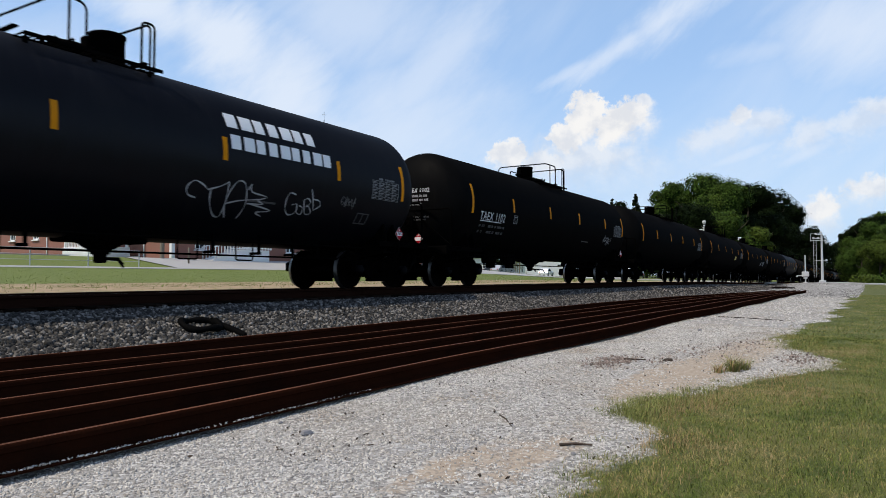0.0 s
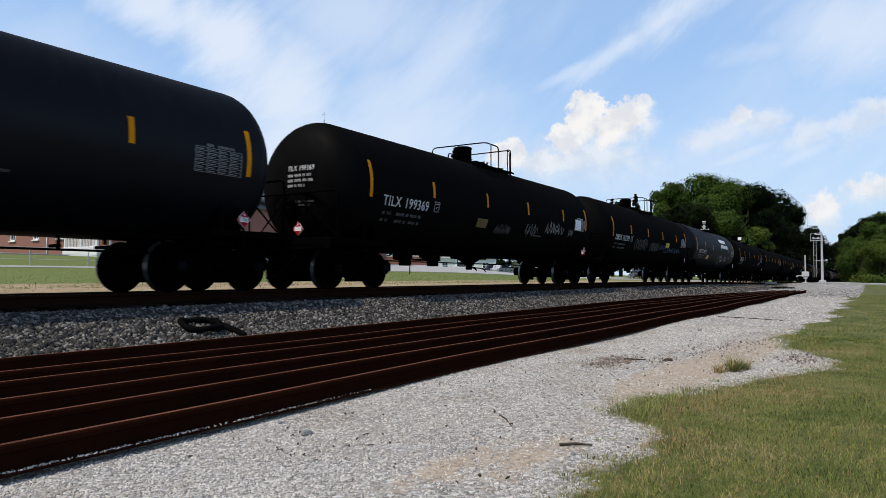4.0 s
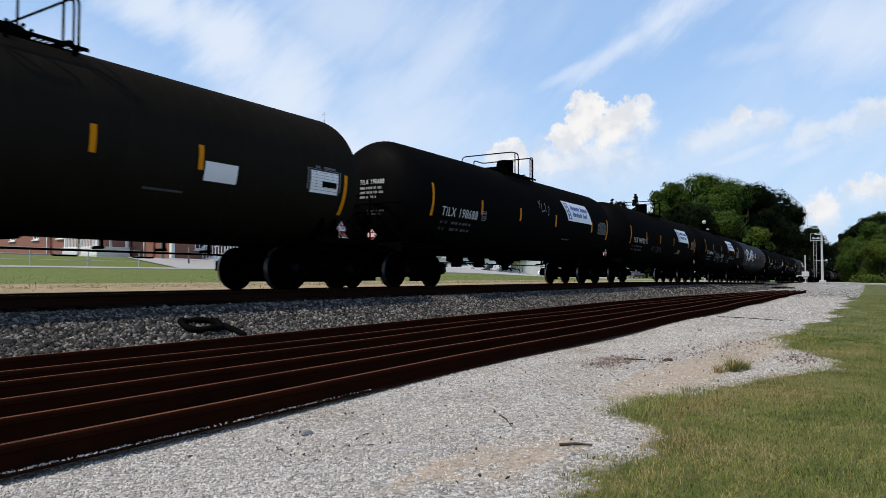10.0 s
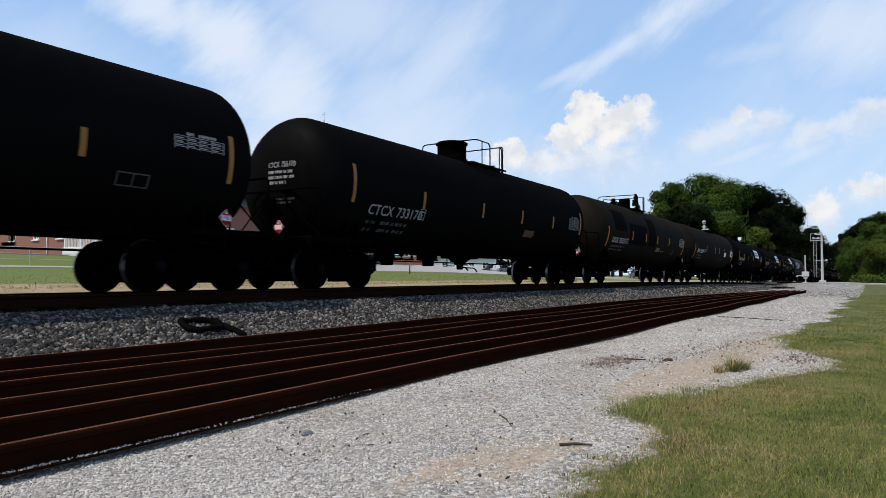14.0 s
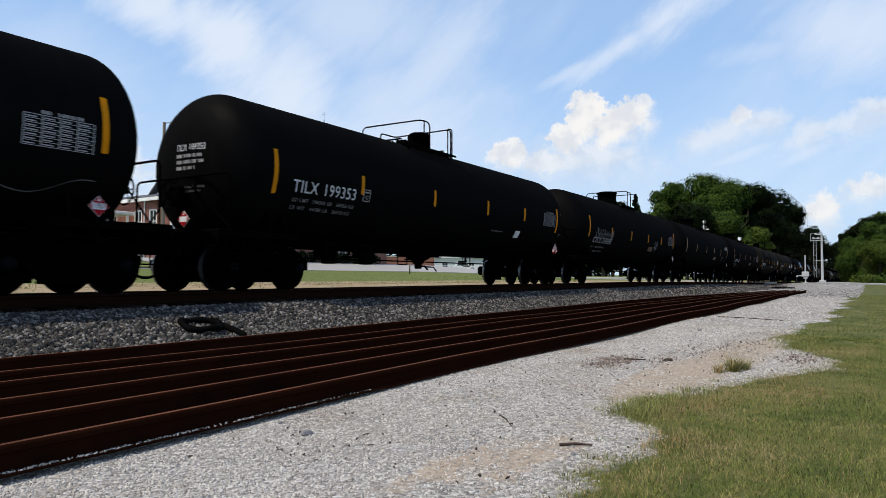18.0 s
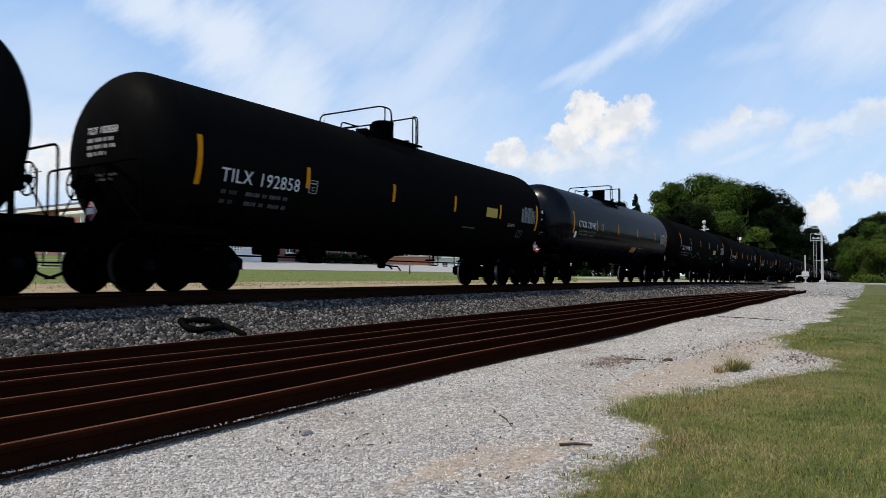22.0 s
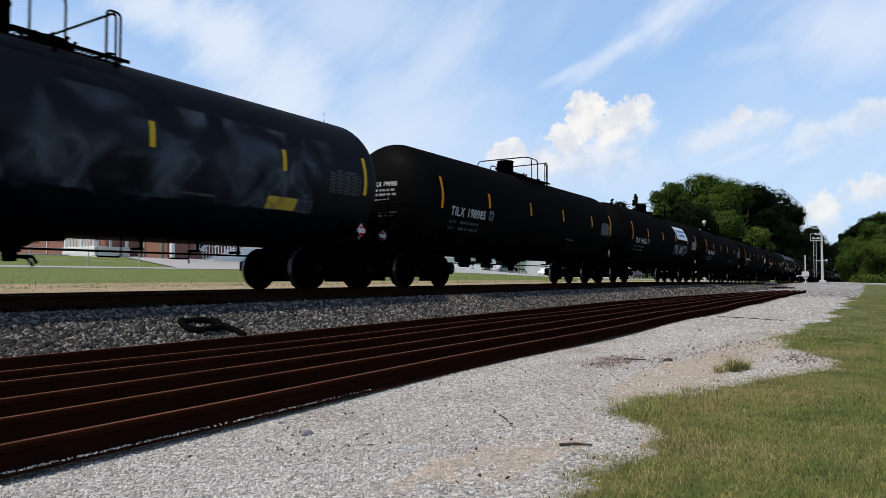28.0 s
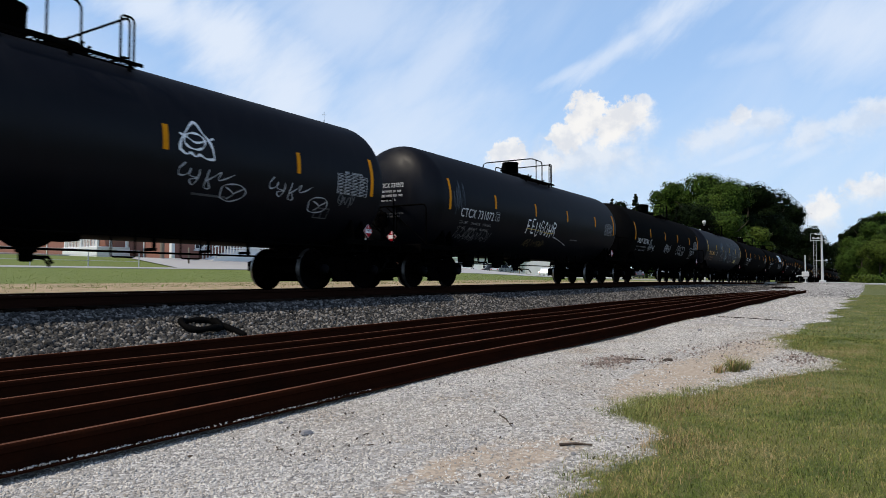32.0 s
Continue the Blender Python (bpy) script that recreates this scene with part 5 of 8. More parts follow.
PEN_D = ("pen", "chalk", 0.025, [[(2.8, 1.76), (2.8, 1.92), (2.96, 1.98), (3.2, 1.98), (3.36, 1.88), (3.28, 1.76), (3.04, 1.68), (2.84, 1.72), (2.8, 1.76)], [(2.88, 1.92), (3.08, 1.82), (2.96, 1.72)], [(3.08, 1.82), (3.28, 1.92)]])
PEN_E = ("pen", "chalk", 0.026, [[(4.0, 2.24), (3.9, 2.12), (3.92, 2.02), (4.04, 2.04), (4.12, 2.12)], [(4.12, 2.16), (4.1, 2.04), (4.3, 2.02), (4.3, 2.16), (4.3, 2.0), (4.2, 1.88), (4.12, 1.96), (4.3, 2.0)], [(4.5, 2.18), (4.44, 1.88), (4.58, 1.86), (4.52, 1.98)], [(4.44, 1.96), (4.62, 2.06), (4.76, 2.16), (4.72, 2.02), (4.9, 2.06), (5.08, 2.16)]])
PEN_F = ("pen", "chalk", 0.025, [[(5.1, 1.74), (5.08, 1.88), (5.24, 1.96), (5.52, 1.96), (5.64, 1.84), (5.58, 1.72), (5.36, 1.66), (5.14, 1.68), (5.1, 1.74)], [(5.2, 1.88), (5.4, 1.8), (5.28, 1.7)], [(5.4, 1.8), (5.6, 1.9)]])
PEN_G = ("pen", "chalk_mid", 0.022, [[(-3.48, 2.2), (-3.48, 2.36), (-3.4, 2.36), (-3.36, 2.2), (-3.24, 2.0), (-3.08, 1.84), (-2.88, 1.78)], [(-3.2, 2.28), (-3.04, 2.06), (-2.92, 1.92)], [(-3.38, 1.92), (-3.3, 2.02), (-3.2, 1.98)], [(-2.82, 2.28), (-2.72, 2.12), (-2.64, 2.08), (-2.68, 2.24)], [(-2.5, 2.28), (-2.52, 2.0)], [(-2.78, 1.92), (-2.64, 1.96)], [(-2.72, 2.04), (-2.7, 1.88)], [(-2.86, 1.74), (-2.64, 1.64), (-2.54, 1.7), (-2.76, 1.64)], [(-2.44, 1.74), (-2.32, 1.92), (-2.48, 1.84), (-2.26, 1.76)]])
PEN_H = ("pen", "chalk_mid", 0.022, [[(-2.34, 2.16), (-2.24, 2.12), (-2.08, 2.16), (-2.04, 2.32)], [(-2.2, 2.16), (-2.18, 2.0)], [(-2.12, 1.9), (-2.0, 1.96), (-1.8, 1.96), (-1.8, 2.18)], [(-1.92, 1.96), (-1.9, 1.8), (-1.76, 1.64)], [(-1.56, 2.22), (-1.62, 1.88), (-1.66, 1.72), (-1.68, 1.64)], [(-1.28, 2.34), (-1.28, 2.12), (-1.18, 2.02), (-1.36, 1.92), (-1.12, 1.84), (-1.2, 1.74)], [(-2.2, 1.56), (-2.14, 1.68), (-1.98, 1.6), (-2.0, 1.48), (-2.16, 1.48)], [(-1.32, 1.56), (-1.28, 1.7), (-1.12, 1.64), (-1.1, 1.5), (-1.24, 1.5)]])
PEN_I = ("pen", "chalk", 0.022, [[(-0.98, 2.2), (-0.88, 2.18)], [(-0.96, 2.2), (-0.96, 2.04)], [(-0.78, 2.24), (-0.8, 2.06), (-0.8, 2.24), (-0.68, 2.08), (-0.68, 2.24)], [(-0.56, 2.22), (-0.68, 2.14), (-0.52, 2.08), (-0.64, 2.0)], [(-0.4, 2.18), (-0.4, 2.06)], [(-0.2, 2.2), (-0.32, 2.12), (-0.2, 2.06)], [(-0.04, 2.2), (-0.12, 2.04), (0.04, 2.16), (-0.04, 2.04), (0.24, 2.0)], [(-0.14, 1.64), (-0.2, 1.82), (-0.06, 1.82), (-0.12, 1.74), (0.06, 1.64)], [(0.12, 1.8), (0.04, 1.78), (0.08, 1.66), (0.2, 1.66)], [(0.28, 1.78), (0.2, 1.74), (0.36, 1.68), (0.24, 1.64)], [(0.36, 1.82), (0.4, 1.64)]])
PEN_J = ("pen", "chalk_mid", 0.022, [[(1.32, 2.24), (1.48, 2.06), (1.68, 1.88), (1.88, 1.56)], [(1.68, 2.08), (1.56, 1.9), (1.84, 1.76)], [(1.82, 1.88), (1.94, 1.72), (2.12, 1.78), (2.06, 2.02)], [(2.36, 2.28), (2.48, 2.06), (2.3, 1.94), (2.58, 1.88), (2.38, 1.76)], [(2.7, 2.28), (2.88, 2.12), (2.74, 1.92), (2.6, 2.16), (3.06, 1.94)], [(3.16, 2.16), (3.08, 1.88)], [(2.14, 1.56), (2.5, 1.68), (2.96, 1.62)], [(2.2, 1.8), (2.56, 1.82)]])
PEN_K = ("pen", "chalk", 0.028, [[(3.36, 1.88), (3.56, 2.18)], [(3.28, 2.12), (3.6, 1.92)], [(3.7, 2.16), (3.8, 1.92)], [(3.94, 2.18), (3.98, 1.96), (4.26, 1.96)], [(4.24, 2.2), (4.44, 2.0), (4.52, 2.12), (4.44, 1.88), (4.6, 2.0)]])
PEN_L = ("pen", "chalk_dim", 0.022, [[(-3.16, 1.7), (-3.06, 1.78), (-2.88, 1.84), (-2.96, 1.98)], [(-2.8, 1.98), (-2.72, 1.6)], [(-2.54, 1.92), (-2.44, 1.76), (-2.52, 1.76)], [(-2.4, 1.94), (-2.24, 1.98), (-2.28, 1.84)], [(-1.96, 1.68), (-2.04, 1.88), (-1.96, 1.92), (-1.84, 1.8), (-1.68, 1.6)], [(-1.76, 1.92), (-1.68, 1.94), (-1.68, 1.76), (-1.52, 1.92), (-1.48, 1.8)], [(-1.32, 2.0), (-1.24, 1.8)], [(-1.12, 1.64), (-1.08, 1.78), (-0.92, 1.68)], [(-1.72, 1.76), (-1.44, 1.74)]])
PEN_M = ("pen", "chalk", 0.022, [[(-0.2, 2.96), (-0.14, 2.84), (0.0, 3.0)], [(-0.1, 2.84), (-0.16, 2.72)], [(0.04, 2.9), (0.0, 2.68), (0.06, 2.6), (0.2, 2.68), (0.26, 2.62)], [(0.36, 2.96), (0.36, 2.6)], [(0.6, 2.76), (0.68, 2.84), (0.58, 2.5)]])
PEN_N = ("pen", "chalk", 0.015, [[(3.06, 1.97), (3.10, 1.62)], [(3.10, 1.80), (3.19, 1.92), (3.29, 1.88), (3.33, 1.62)], [(3.72, 1.84), (3.58, 1.88), (3.49, 1.74), (3.56, 1.62), (3.72, 1.64), (3.79, 1.78), (3.72, 1.84)], [(3.93, 1.88), (3.95, 1.68), (4.08, 1.62), (4.24, 1.70), (4.26, 1.88), (4.31, 1.60)]])
LABEL_BLACK = "black steel tank car with amber stripes rolling on the track"
CARS = [
    dict(place=-1, mark="TAEX 1102", label="matte black tank car with a small white mark panel", extra=[("panel", -6.5, 1.98, 1.35, 0.02), ("scrawl", 4.6, 1.75, 0.9, 0.35, 3)]),
    dict(place=0, rear=7.15, plate=0.22, stripes=(-6.9, -4.2, -1.5, 1.55, 4.65, 7.05), mark_x=-6.22, shift=-0.03, flip=True, weights=("LD LMT  198500 LB   90000 KG", "LT WT   64500 LB   29300 KG"), mark="CTCX 731192", paint="tank_gloss", label="blue-black tank car with two rows of white block lettering", gear=1,
         extra=[("company_blocks",), ("label", -3.42, 1.68, 0.75, 0.24), PEN_A, PEN_B, ("scrawl", 4.8, 1.86, 0.5, 0.22, 12, "chalk_dim"), ("frame", 5.5, 1.52, 0.4, 0.22)]),
    dict(place=1, table=3, mark_w=1.04, mark_x=-6.66, shift=0.2, mark="DBUX 302749", label="black tank car with dim blue graffiti and a yellow label", gear=1, extra=[("label", 2.35, 1.98, 0.75, 0.26), ("bubbles", -3.5, 1.72, 2.2, 0.5, 6, "chalk_dim", 0.03), ("bubbles", -0.75, 1.72, 1.7, 0.42, 5, "chalk_dim", 0.03), ("scrawl", 0.9, 1.80, 1.4, 0.32, 22, "vivid_spray"), ("scrawl", 2.7, 1.72, 1.5, 0.30, 23, "vivid_spray"), ("scrawl", 4.5, 1.70, 1.3, 0.30, 24, "vivid_spray")]),
    dict(place=2, table=3, shift=0.18, mark="TILX 199369", label="black tank car with white graffiti near its end", extra=[("panel", 5.9, 2.14, 0.6, 0.4), ("label", -1.85, 1.78, 0.62, 0.26, "rust_label"), ("scrawl", -0.65, 1.66, 1.1, 0.3, 32, "chalk_dim"), ("scrawl", 1.5, 1.7, 0.85, 0.42, 33, "chalk_mid"), ("scrawl", 3.1, 1.85, 1.7, 0.42, 31), ("scrawl", 5.3, 1.85, 0.5, 0.3, 34, "chalk_mid")]),
    dict(place=3, mark="CTCX 732590", paint="tank_gloss", label="blue-black tank car with large white sprayed block letters", gear=1, extra=[("words", "16", -6.75, 2.45, 0.45, 0.5, 0.09, "sign_white"), ("words", "1160", -1.4, 2.45, 0.36, 0.42, 0.09, "sign_white"), ("words", "FLAVE", -5.6, 2.18, 0.82, 0.85, 0.21, "sign_white"), ("scrawl", -2.6, 1.60, 2.6, 0.4, 44, "chalk_dim")]),
    dict(place=4, rear=7.06, mark_x=-6.38, plate=0.2, stripes=(-6.87, -4.18, -1.05, 1.8, 4.85, 7.05), mark="TILX 198614", label="black tank car with a white banner and white graffiti", extra=[("banner", 1.75, 2.61), PEN_G, PEN_H, ("scrawl", -3.3, 1.72, 2.0, 0.4, 54, "chalk_dim"), PEN_I, PEN_J, PEN_K, ("label", -0.95, 1.88, 0.85, 0.28, "rust_label")]),
    dict(place=5, rear=7.17, stripes=(-7.05, -4.35, -1.6, 1.4, 5.1, 7.05), flip=True, drop=(0.22, 0.22), shift=0.15, mark="TILX 198702", label="black tank car with a white banner", extra=[("banner", 2.15, 2.45), PEN_L, ("label", 2.65, 1.72, 0.6, 0.24, "rust_label")]),
    dict(place=6, shift=0.11, mark_z=1.98, stripes=(-7.05, -4.35, -1.7, 1.3, 5.1, 7.05), drop=(0.23, 0.24), flip=True, mark="TILX 198688", label="black tank car with a white banner and a small tag", extra=[("banner", 2.10, 2.46), PEN_M]),
    dict(place=7, rear=7.20, plate=0.2, drop=(0.50, 0.24), shift=0.05, stripes=(-7.1, -3.45, -0.35, 1.25, 3.2, 7.05), mark="DBUX 300004", paint="tank_brown", label="weathered black tank car with white inspection panel", gear=1, table=1, extra=[("panel", 3.3, 1.98, 0.72, 0.34), ("panel", 5.95, 2.06, 0.85, 0.46), ("dark", 6.3, 2.2, 0.45, 0.12, 0.011)]),
    dict(place=8, table=3, vent=True, drop=(0.47, 0.29), flip=True, table_x=0.22, stripes=(-7.05, -3.45, -1.1, 1.1, 3.6, 7.2), weights=("LD LMT  197100 LB   89400 KG", "LT WT   65900 LB   29900 KG"), mark_z=1.88, mark="DBUX 300219", paint="tank_brown", label="weathered brown-black tank car with faded marks", gear=1, extra=[("dark", -6.2, 2.45, 1.75, 0.95), ("dark", -3.9, 1.9, 2.9, 1.0), ("dark", -0.6, 1.9, 1.4, 1.5), ("label", 1.2, 1.70, 0.7, 0.2, "rust_label"), ("frame", 4.6, 1.65, 0.4, 0.2)]),
    dict(place=9, mark_w=1.12, mark_z=1.77, top="drum", drop=(0.18, 0.32), stripes=(-7.05, -4.2, -1.0, 1.7, 4.3, 7.05), mark="CTCX 733170", ink="worn_mark", stripe="amber_dull", label="dull black tank car with faded mark and stripes", gear=1, extra=[("label", 2.1, 1.66, 0.75, 0.22, "dim_orange")]),
    dict(place=10, table_z=0.12, table=3, top="drum", drop=(0.18, 0.32), stripes=(-7.05, -4.2, -1.0, 1.7, 4.3, 7.05), stripe="amber_dull", label="dull black tank car with faded amber stripes", extra=[("label", 2.1, 1.66, 0.75, 0.22, "dim_orange"), ("frame", 4.9, 1.72, 0.55, 0.2)]),
    dict(place=11, mark_w=1.12, mark_z=1.77, top="drum", drop=(0.18, 0.32), stripes=(-7.05, -4.2, -1.25, 1.7, 4.3, 7.05), mark="CTCX 733039", ink="worn_mark", label="dull black tank car with dim graffiti", gear=1, extra=[("scrawl", -6.3, 1.98, 2.3, 0.42, 111, "chalk_mid"), ("label", 2.1, 1.66, 0.75, 0.22, "dim_orange"), ("scrawl", 3.0, 1.7, 0.6, 0.6, 112, "chalk_mid")]),
    dict(place=12, extra=[("panel", 3.85, 1.60, 0.34, 0.22)], drop=(0.23, 0.22), flip=True, weights=("LD LMT  198300 LB   89950 KG", "LT WT   64700 LB   29350 KG"), mark="TILX 199353", stripes=(-7.05, -4.35, -1.3, 1.68, 4.27, 7.05), label=LABEL_BLACK),
    dict(place=13, table=3, weights=("LD LMT   198200LB   89900KG", "LT WT    64800LB   29400KG"), mark="TILX 199548", label="black tank car with a thin wavy chalk line", extra=[("wave",), ("label", 3.05, 2.02, 0.85, 0.30)]),
    dict(place=14, table=3, plate=0.42, mark_x=-6.56, vent=True, mark_z=2.30, drop=(0.14, 0.13), shift=-0.1, flip=True, weights=("LD LMT  197900 LB   89750 KG", "LT WT   65100 LB   29550 KG"), mark="CTCX 731945", paint="tank_shiny", stripes=(-7.05, -4.4, -1.53, 1.47, 4.70, 7.05), label="glossy blue-black tank car with a white square", gear=1, extra=[("label", 1.0, 1.52, 0.8, 0.24, "orange_label"), ("panel", -6.9, 1.86, 0.2, 0.24)]),
    dict(place=15, table=3, drop=(0.26, 0.27), shift=-0.12, flip=True, mark="TILX 192858", label="black tank car with a yellow label", stripes=(-7.05, -4.35, -1.35, 1.55, 4.3, 7.05), extra=[("label", 3.4, 2.12, 0.7, 0.28), ("stencil", "SR-8736", 0.10, 4.92, 1.92), ("frame", 5.75, 1.62, 0.36, 0.2)]),
    dict(place=16, mark="TILX 198073", label="black tank car with a white stencil panel", extra=[("panel", 5.85, 2.14, 0.55, 0.4), ("frame", 4.6, 1.66, 0.5, 0.22)]),
    dict(place=17, flip=True, stripes=(-7.05, -4.5, -1.7, 1.15, 4.25, 7.05), mark="TCBX 197635", label="black tank car with a dim tag", extra=[PEN_N, ("frame", 4.9, 1.44, 0.45, 0.2)]),
    dict(place=18, table=3, mark="TILX 199021", label="black tank car with a white banner over graffiti", extra=[("banner", 1.57, 2.60), ("bubbles", 1.45, 1.74, 3.2, 0.5, 8, "haze_grey", 0.13)]),
    dict(place=19, rear=7.20, shift=0.13, mark="TILX 198985", label=LABEL_BLACK),
    dict(place=20, stripe="yellow_tape", plate=0.5, stripes=(-7.05, -3.95, -1.35, 1.55, 4.5, 7.05), shift=0.3, mark="UTLX 209012", ink="orange_mark", paint="tank_gloss", label="blue-black tank car with painted-over graffiti and orange marks", gear=1, table=2,
         extra=[("ghost",), ("bubbles", -0.8, 1.62, 5.4, 0.72, 8, "haze_spray", 0.15), ("bubbles", 4.65, 2.0, 1.0, 0.7, 1, "haze_spray", 0.14), ("flare",), ("label", 4.18, 1.64, 0.8, 0.24), ("frame", 5.03, 1.63, 0.38, 0.22)]),
    dict(place=21, mark_x=-6.62, shift=0.28, mark="DBUX 302740", label="black tank car with white tags along its side", extra=[("scrawl", -4.5, 1.7, 1.1, 0.35, 211), ("scrawl", -1.25, 1.72, 1.4, 0.5, 212), ("bubbles", 1.55, 1.68, 2.0, 0.55, 4, "chalk", 0.03), ("words", "SCEZX", 4.92, 1.80, 0.29, 0.40, 0.035, "chalk"), ("frame", 5.22, 1.52, 0.5, 0.24)]),
    dict(place=22, weights=("LD LMT   196400LB   90000KG", "LT WT    66600LB   30000KG"), shift=0.35, mark="CTCX 731072", paint="tank_gloss", label="glossy blue-black tank car with a white sprayed tag", gear=1, extra=[("words", "FEUGOHR", -1.96, 1.78, 0.365, 0.46, 0.045, "sign_white"), ("tail",), ("scrawl", -6.4, 1.36, 2.2, 0.36, 223, "chalk_dim"), ("scrawl", -1.7, 1.36, 1.6, 0.26, 224, "rust_label"), ("scrawl", -6.9, 2.2, 0.7, 0.8, 222, "blue_spray")]),
    dict(place=23, table=3, shift=0.36, mark="CTCX 731160", paint="tank_gloss", label="blue-black tank car with a white triangle tag", gear=1, extra=[("triangle",), PEN_C, PEN_D, PEN_E, PEN_F, ("scrawl", 5.9, 1.88, 0.6, 0.25, 233, "chalk_dim"), ("frame", 5.35, 1.55, 0.4, 0.2)]),
    dict(place=24, shift=0.3, label=LABEL_BLACK),
]
M["faint_orange"] = material("worn_orange_stencil", (0.30, 0.15, 0.025), 0.65, 0, 0.3, 6)
M["yellow_tape"] = material("yellow_reflective_tape", (0.60, 0.36, 0.02), 0.6, 0, 0.15, 2, spec=0.05)
M["dim_orange"] = material("dim_orange_label", (0.085, 0.03, 0.006), 0.6, 0, 0.3, 3)
M["faint_mark"] = material("faint_white_stencil", (0.20, 0.20, 0.205), 0.65, 0, 0.3, 6)
M["worn_mark"] = material("worn_white_stencil", (0.38, 0.38, 0.39), 0.65, 0, 0.3, 6)
M["dim_mark"] = material("dim_grey_stencil", (0.10, 0.10, 0.105), 0.65, 0, 0.3, 6)
M["amber_dull"] = material("faded_amber_tape", (0.30, 0.125, 0.015), 0.6, 0, 0.25, 2)


def travelled(t):
    """Metres that the train has gone since the start; it gathers speed slowly."""
    surge = 0.32 * math.exp(-((t - 30.6) / 0.9) ** 2)      # a short run-in of the couplers
    return 11.88 * t + 0.0229 * t * t + surge


for spec in CARS:
    build_car(spec)
AHEAD = 27
for n in range(2, AHEAD):
    build_car(dict(place=-n, paint=("tank", "tank", "tank_gloss", "tank_brown")[n % 4 if n > 3 else 0], gear=n % 2, label="black steel tank car far ahead in the train",
                   extra=[("label", 3.1, 1.9, 0.7, 0.3)] if n % 3 == 0 else [("scrawl", 1.0, 1.75, 3.0, 0.5, n)] if n % 3 == 1 else []), full=False)


def car_pose(u):
    a, b = u - TRUCK_X, u + TRUCK_X
    za, zb = rail_z(a), rail_z(b)
    return Matrix.LocRotScale((u, TRACK_Y, (za + zb) / 2), Euler((0, -math.atan2(zb - za, b - a), 0)), None)


def motions():
    for car, sets, place, shift in COACHES:
        start = 6.70 - PITCH * place + shift
        walk(car, [(t / 2, car_pose(start + travelled(t / 2))) for t in range(0, 65)])
        if place < -1:
            continue
        # wheels turn while the car is near
        n0 = n1 = None
        for n in range(0, frame(SECONDS)):
            u = start + travelled(n / FPS)
            if -16 < u < 42:
                n0 = n if n0 is None else n0
                n1 = n
        if n0 is None or n1 - n0 < 3:
            continue
        for w in sets:
            home = w.matrix_basis.copy()
            rows = []
            if n0 > 1:
                rows += [(0.0, home), ((n0 - 1) / FPS, home)]
            for n in range(n0, n1 + 1):
                turn = (travelled(n / FPS) - travelled(n0 / FPS)) / WHEEL_R
                rows.append((n / FPS, home @ Matrix.Rotation(turn, 4, "Y")))
            last = rows[-1][1]
            if n1 < frame(SECONDS) - 3:
                rows += [((n1 + 1) / FPS, last), (SECONDS, last)]
            walk(w, rows)


# ---- stones and grass ----
def stones(name, places, sizes, mat, label, seed, flat=0.6):
    """Broken stones, each a rough eight-cornered lump, joined as loose stuff."""
    rng = np.random.default_rng(seed)
    n = len(places)
    base = np.array([(sx, sy, sz) for sx in (-1, 1) for sy in (-1, 1) for sz in (-1, 1)], float) * 0.5
    quads = np.array([(0, 1, 3, 2), (4, 6, 7, 5), (0, 4, 5, 1), (2, 3, 7, 6), (0, 2, 6, 4), (1, 5, 7, 3)])
    v = base[None] * (1 + rng.uniform(-0.38, 0.38, (n, 8, 3)))
    v *= np.stack([rng.uniform(0.7, 1.25, n), rng.uniform(0.6, 1.0, n), rng.uniform(0.4, 0.85, n) * flat / 0.6], 1)[:, None]
    ax = rng.normal(size=(n, 4))
    ax[:, 1:3] *= 0.5
    q = ax / np.linalg.norm(ax, axis=1)[:, None]
    w, x, y, z = q.T
    rot = np.stack([np.stack([1 - 2 * (y * y + z * z), 2 * (x * y - w * z), 2 * (x * z + w * y)], 1), np.stack([2 * (x * y + w * z), 1 - 2 * (x * x + z * z), 2 * (y * z - w * x)], 1),
                    np.stack([2 * (x * z - w * y), 2 * (y * z + w * x), 1 - 2 * (x * x + y * y)], 1)], 1)
    v = np.einsum("nij,nkj->nki", rot, v) * sizes[:, None, None] + places[:, None]
    f = (quads[None] + 8 * np.arange(n)[:, None, None]).reshape(-1, 4)
    me = bpy.data.meshes.new(name)
    me.vertices.add(8 * n)
    me.vertices.foreach_set("co", v.reshape(-1))
    me.loops.add(f.size)
    me.loops.foreach_set("vertex_index", f.reshape(-1).astype(np.int32))
    me.polygons.add(len(f))
    me.polygons.foreach_set("loop_start", np.arange(0, f.size, 4, dtype=np.int32))
    me.update(calc_edges=True)
    me.materials.append(M[mat])
    return tagged(new(name, me), label, "stones", kind="stuff")


def scatter(rng, n, x0, x1, y0, y1, power=1.0):
    x = x0 + (x1 - x0) * rng.random(n) ** power
    return x, y0 + (y1 - y0) * rng.random(n)


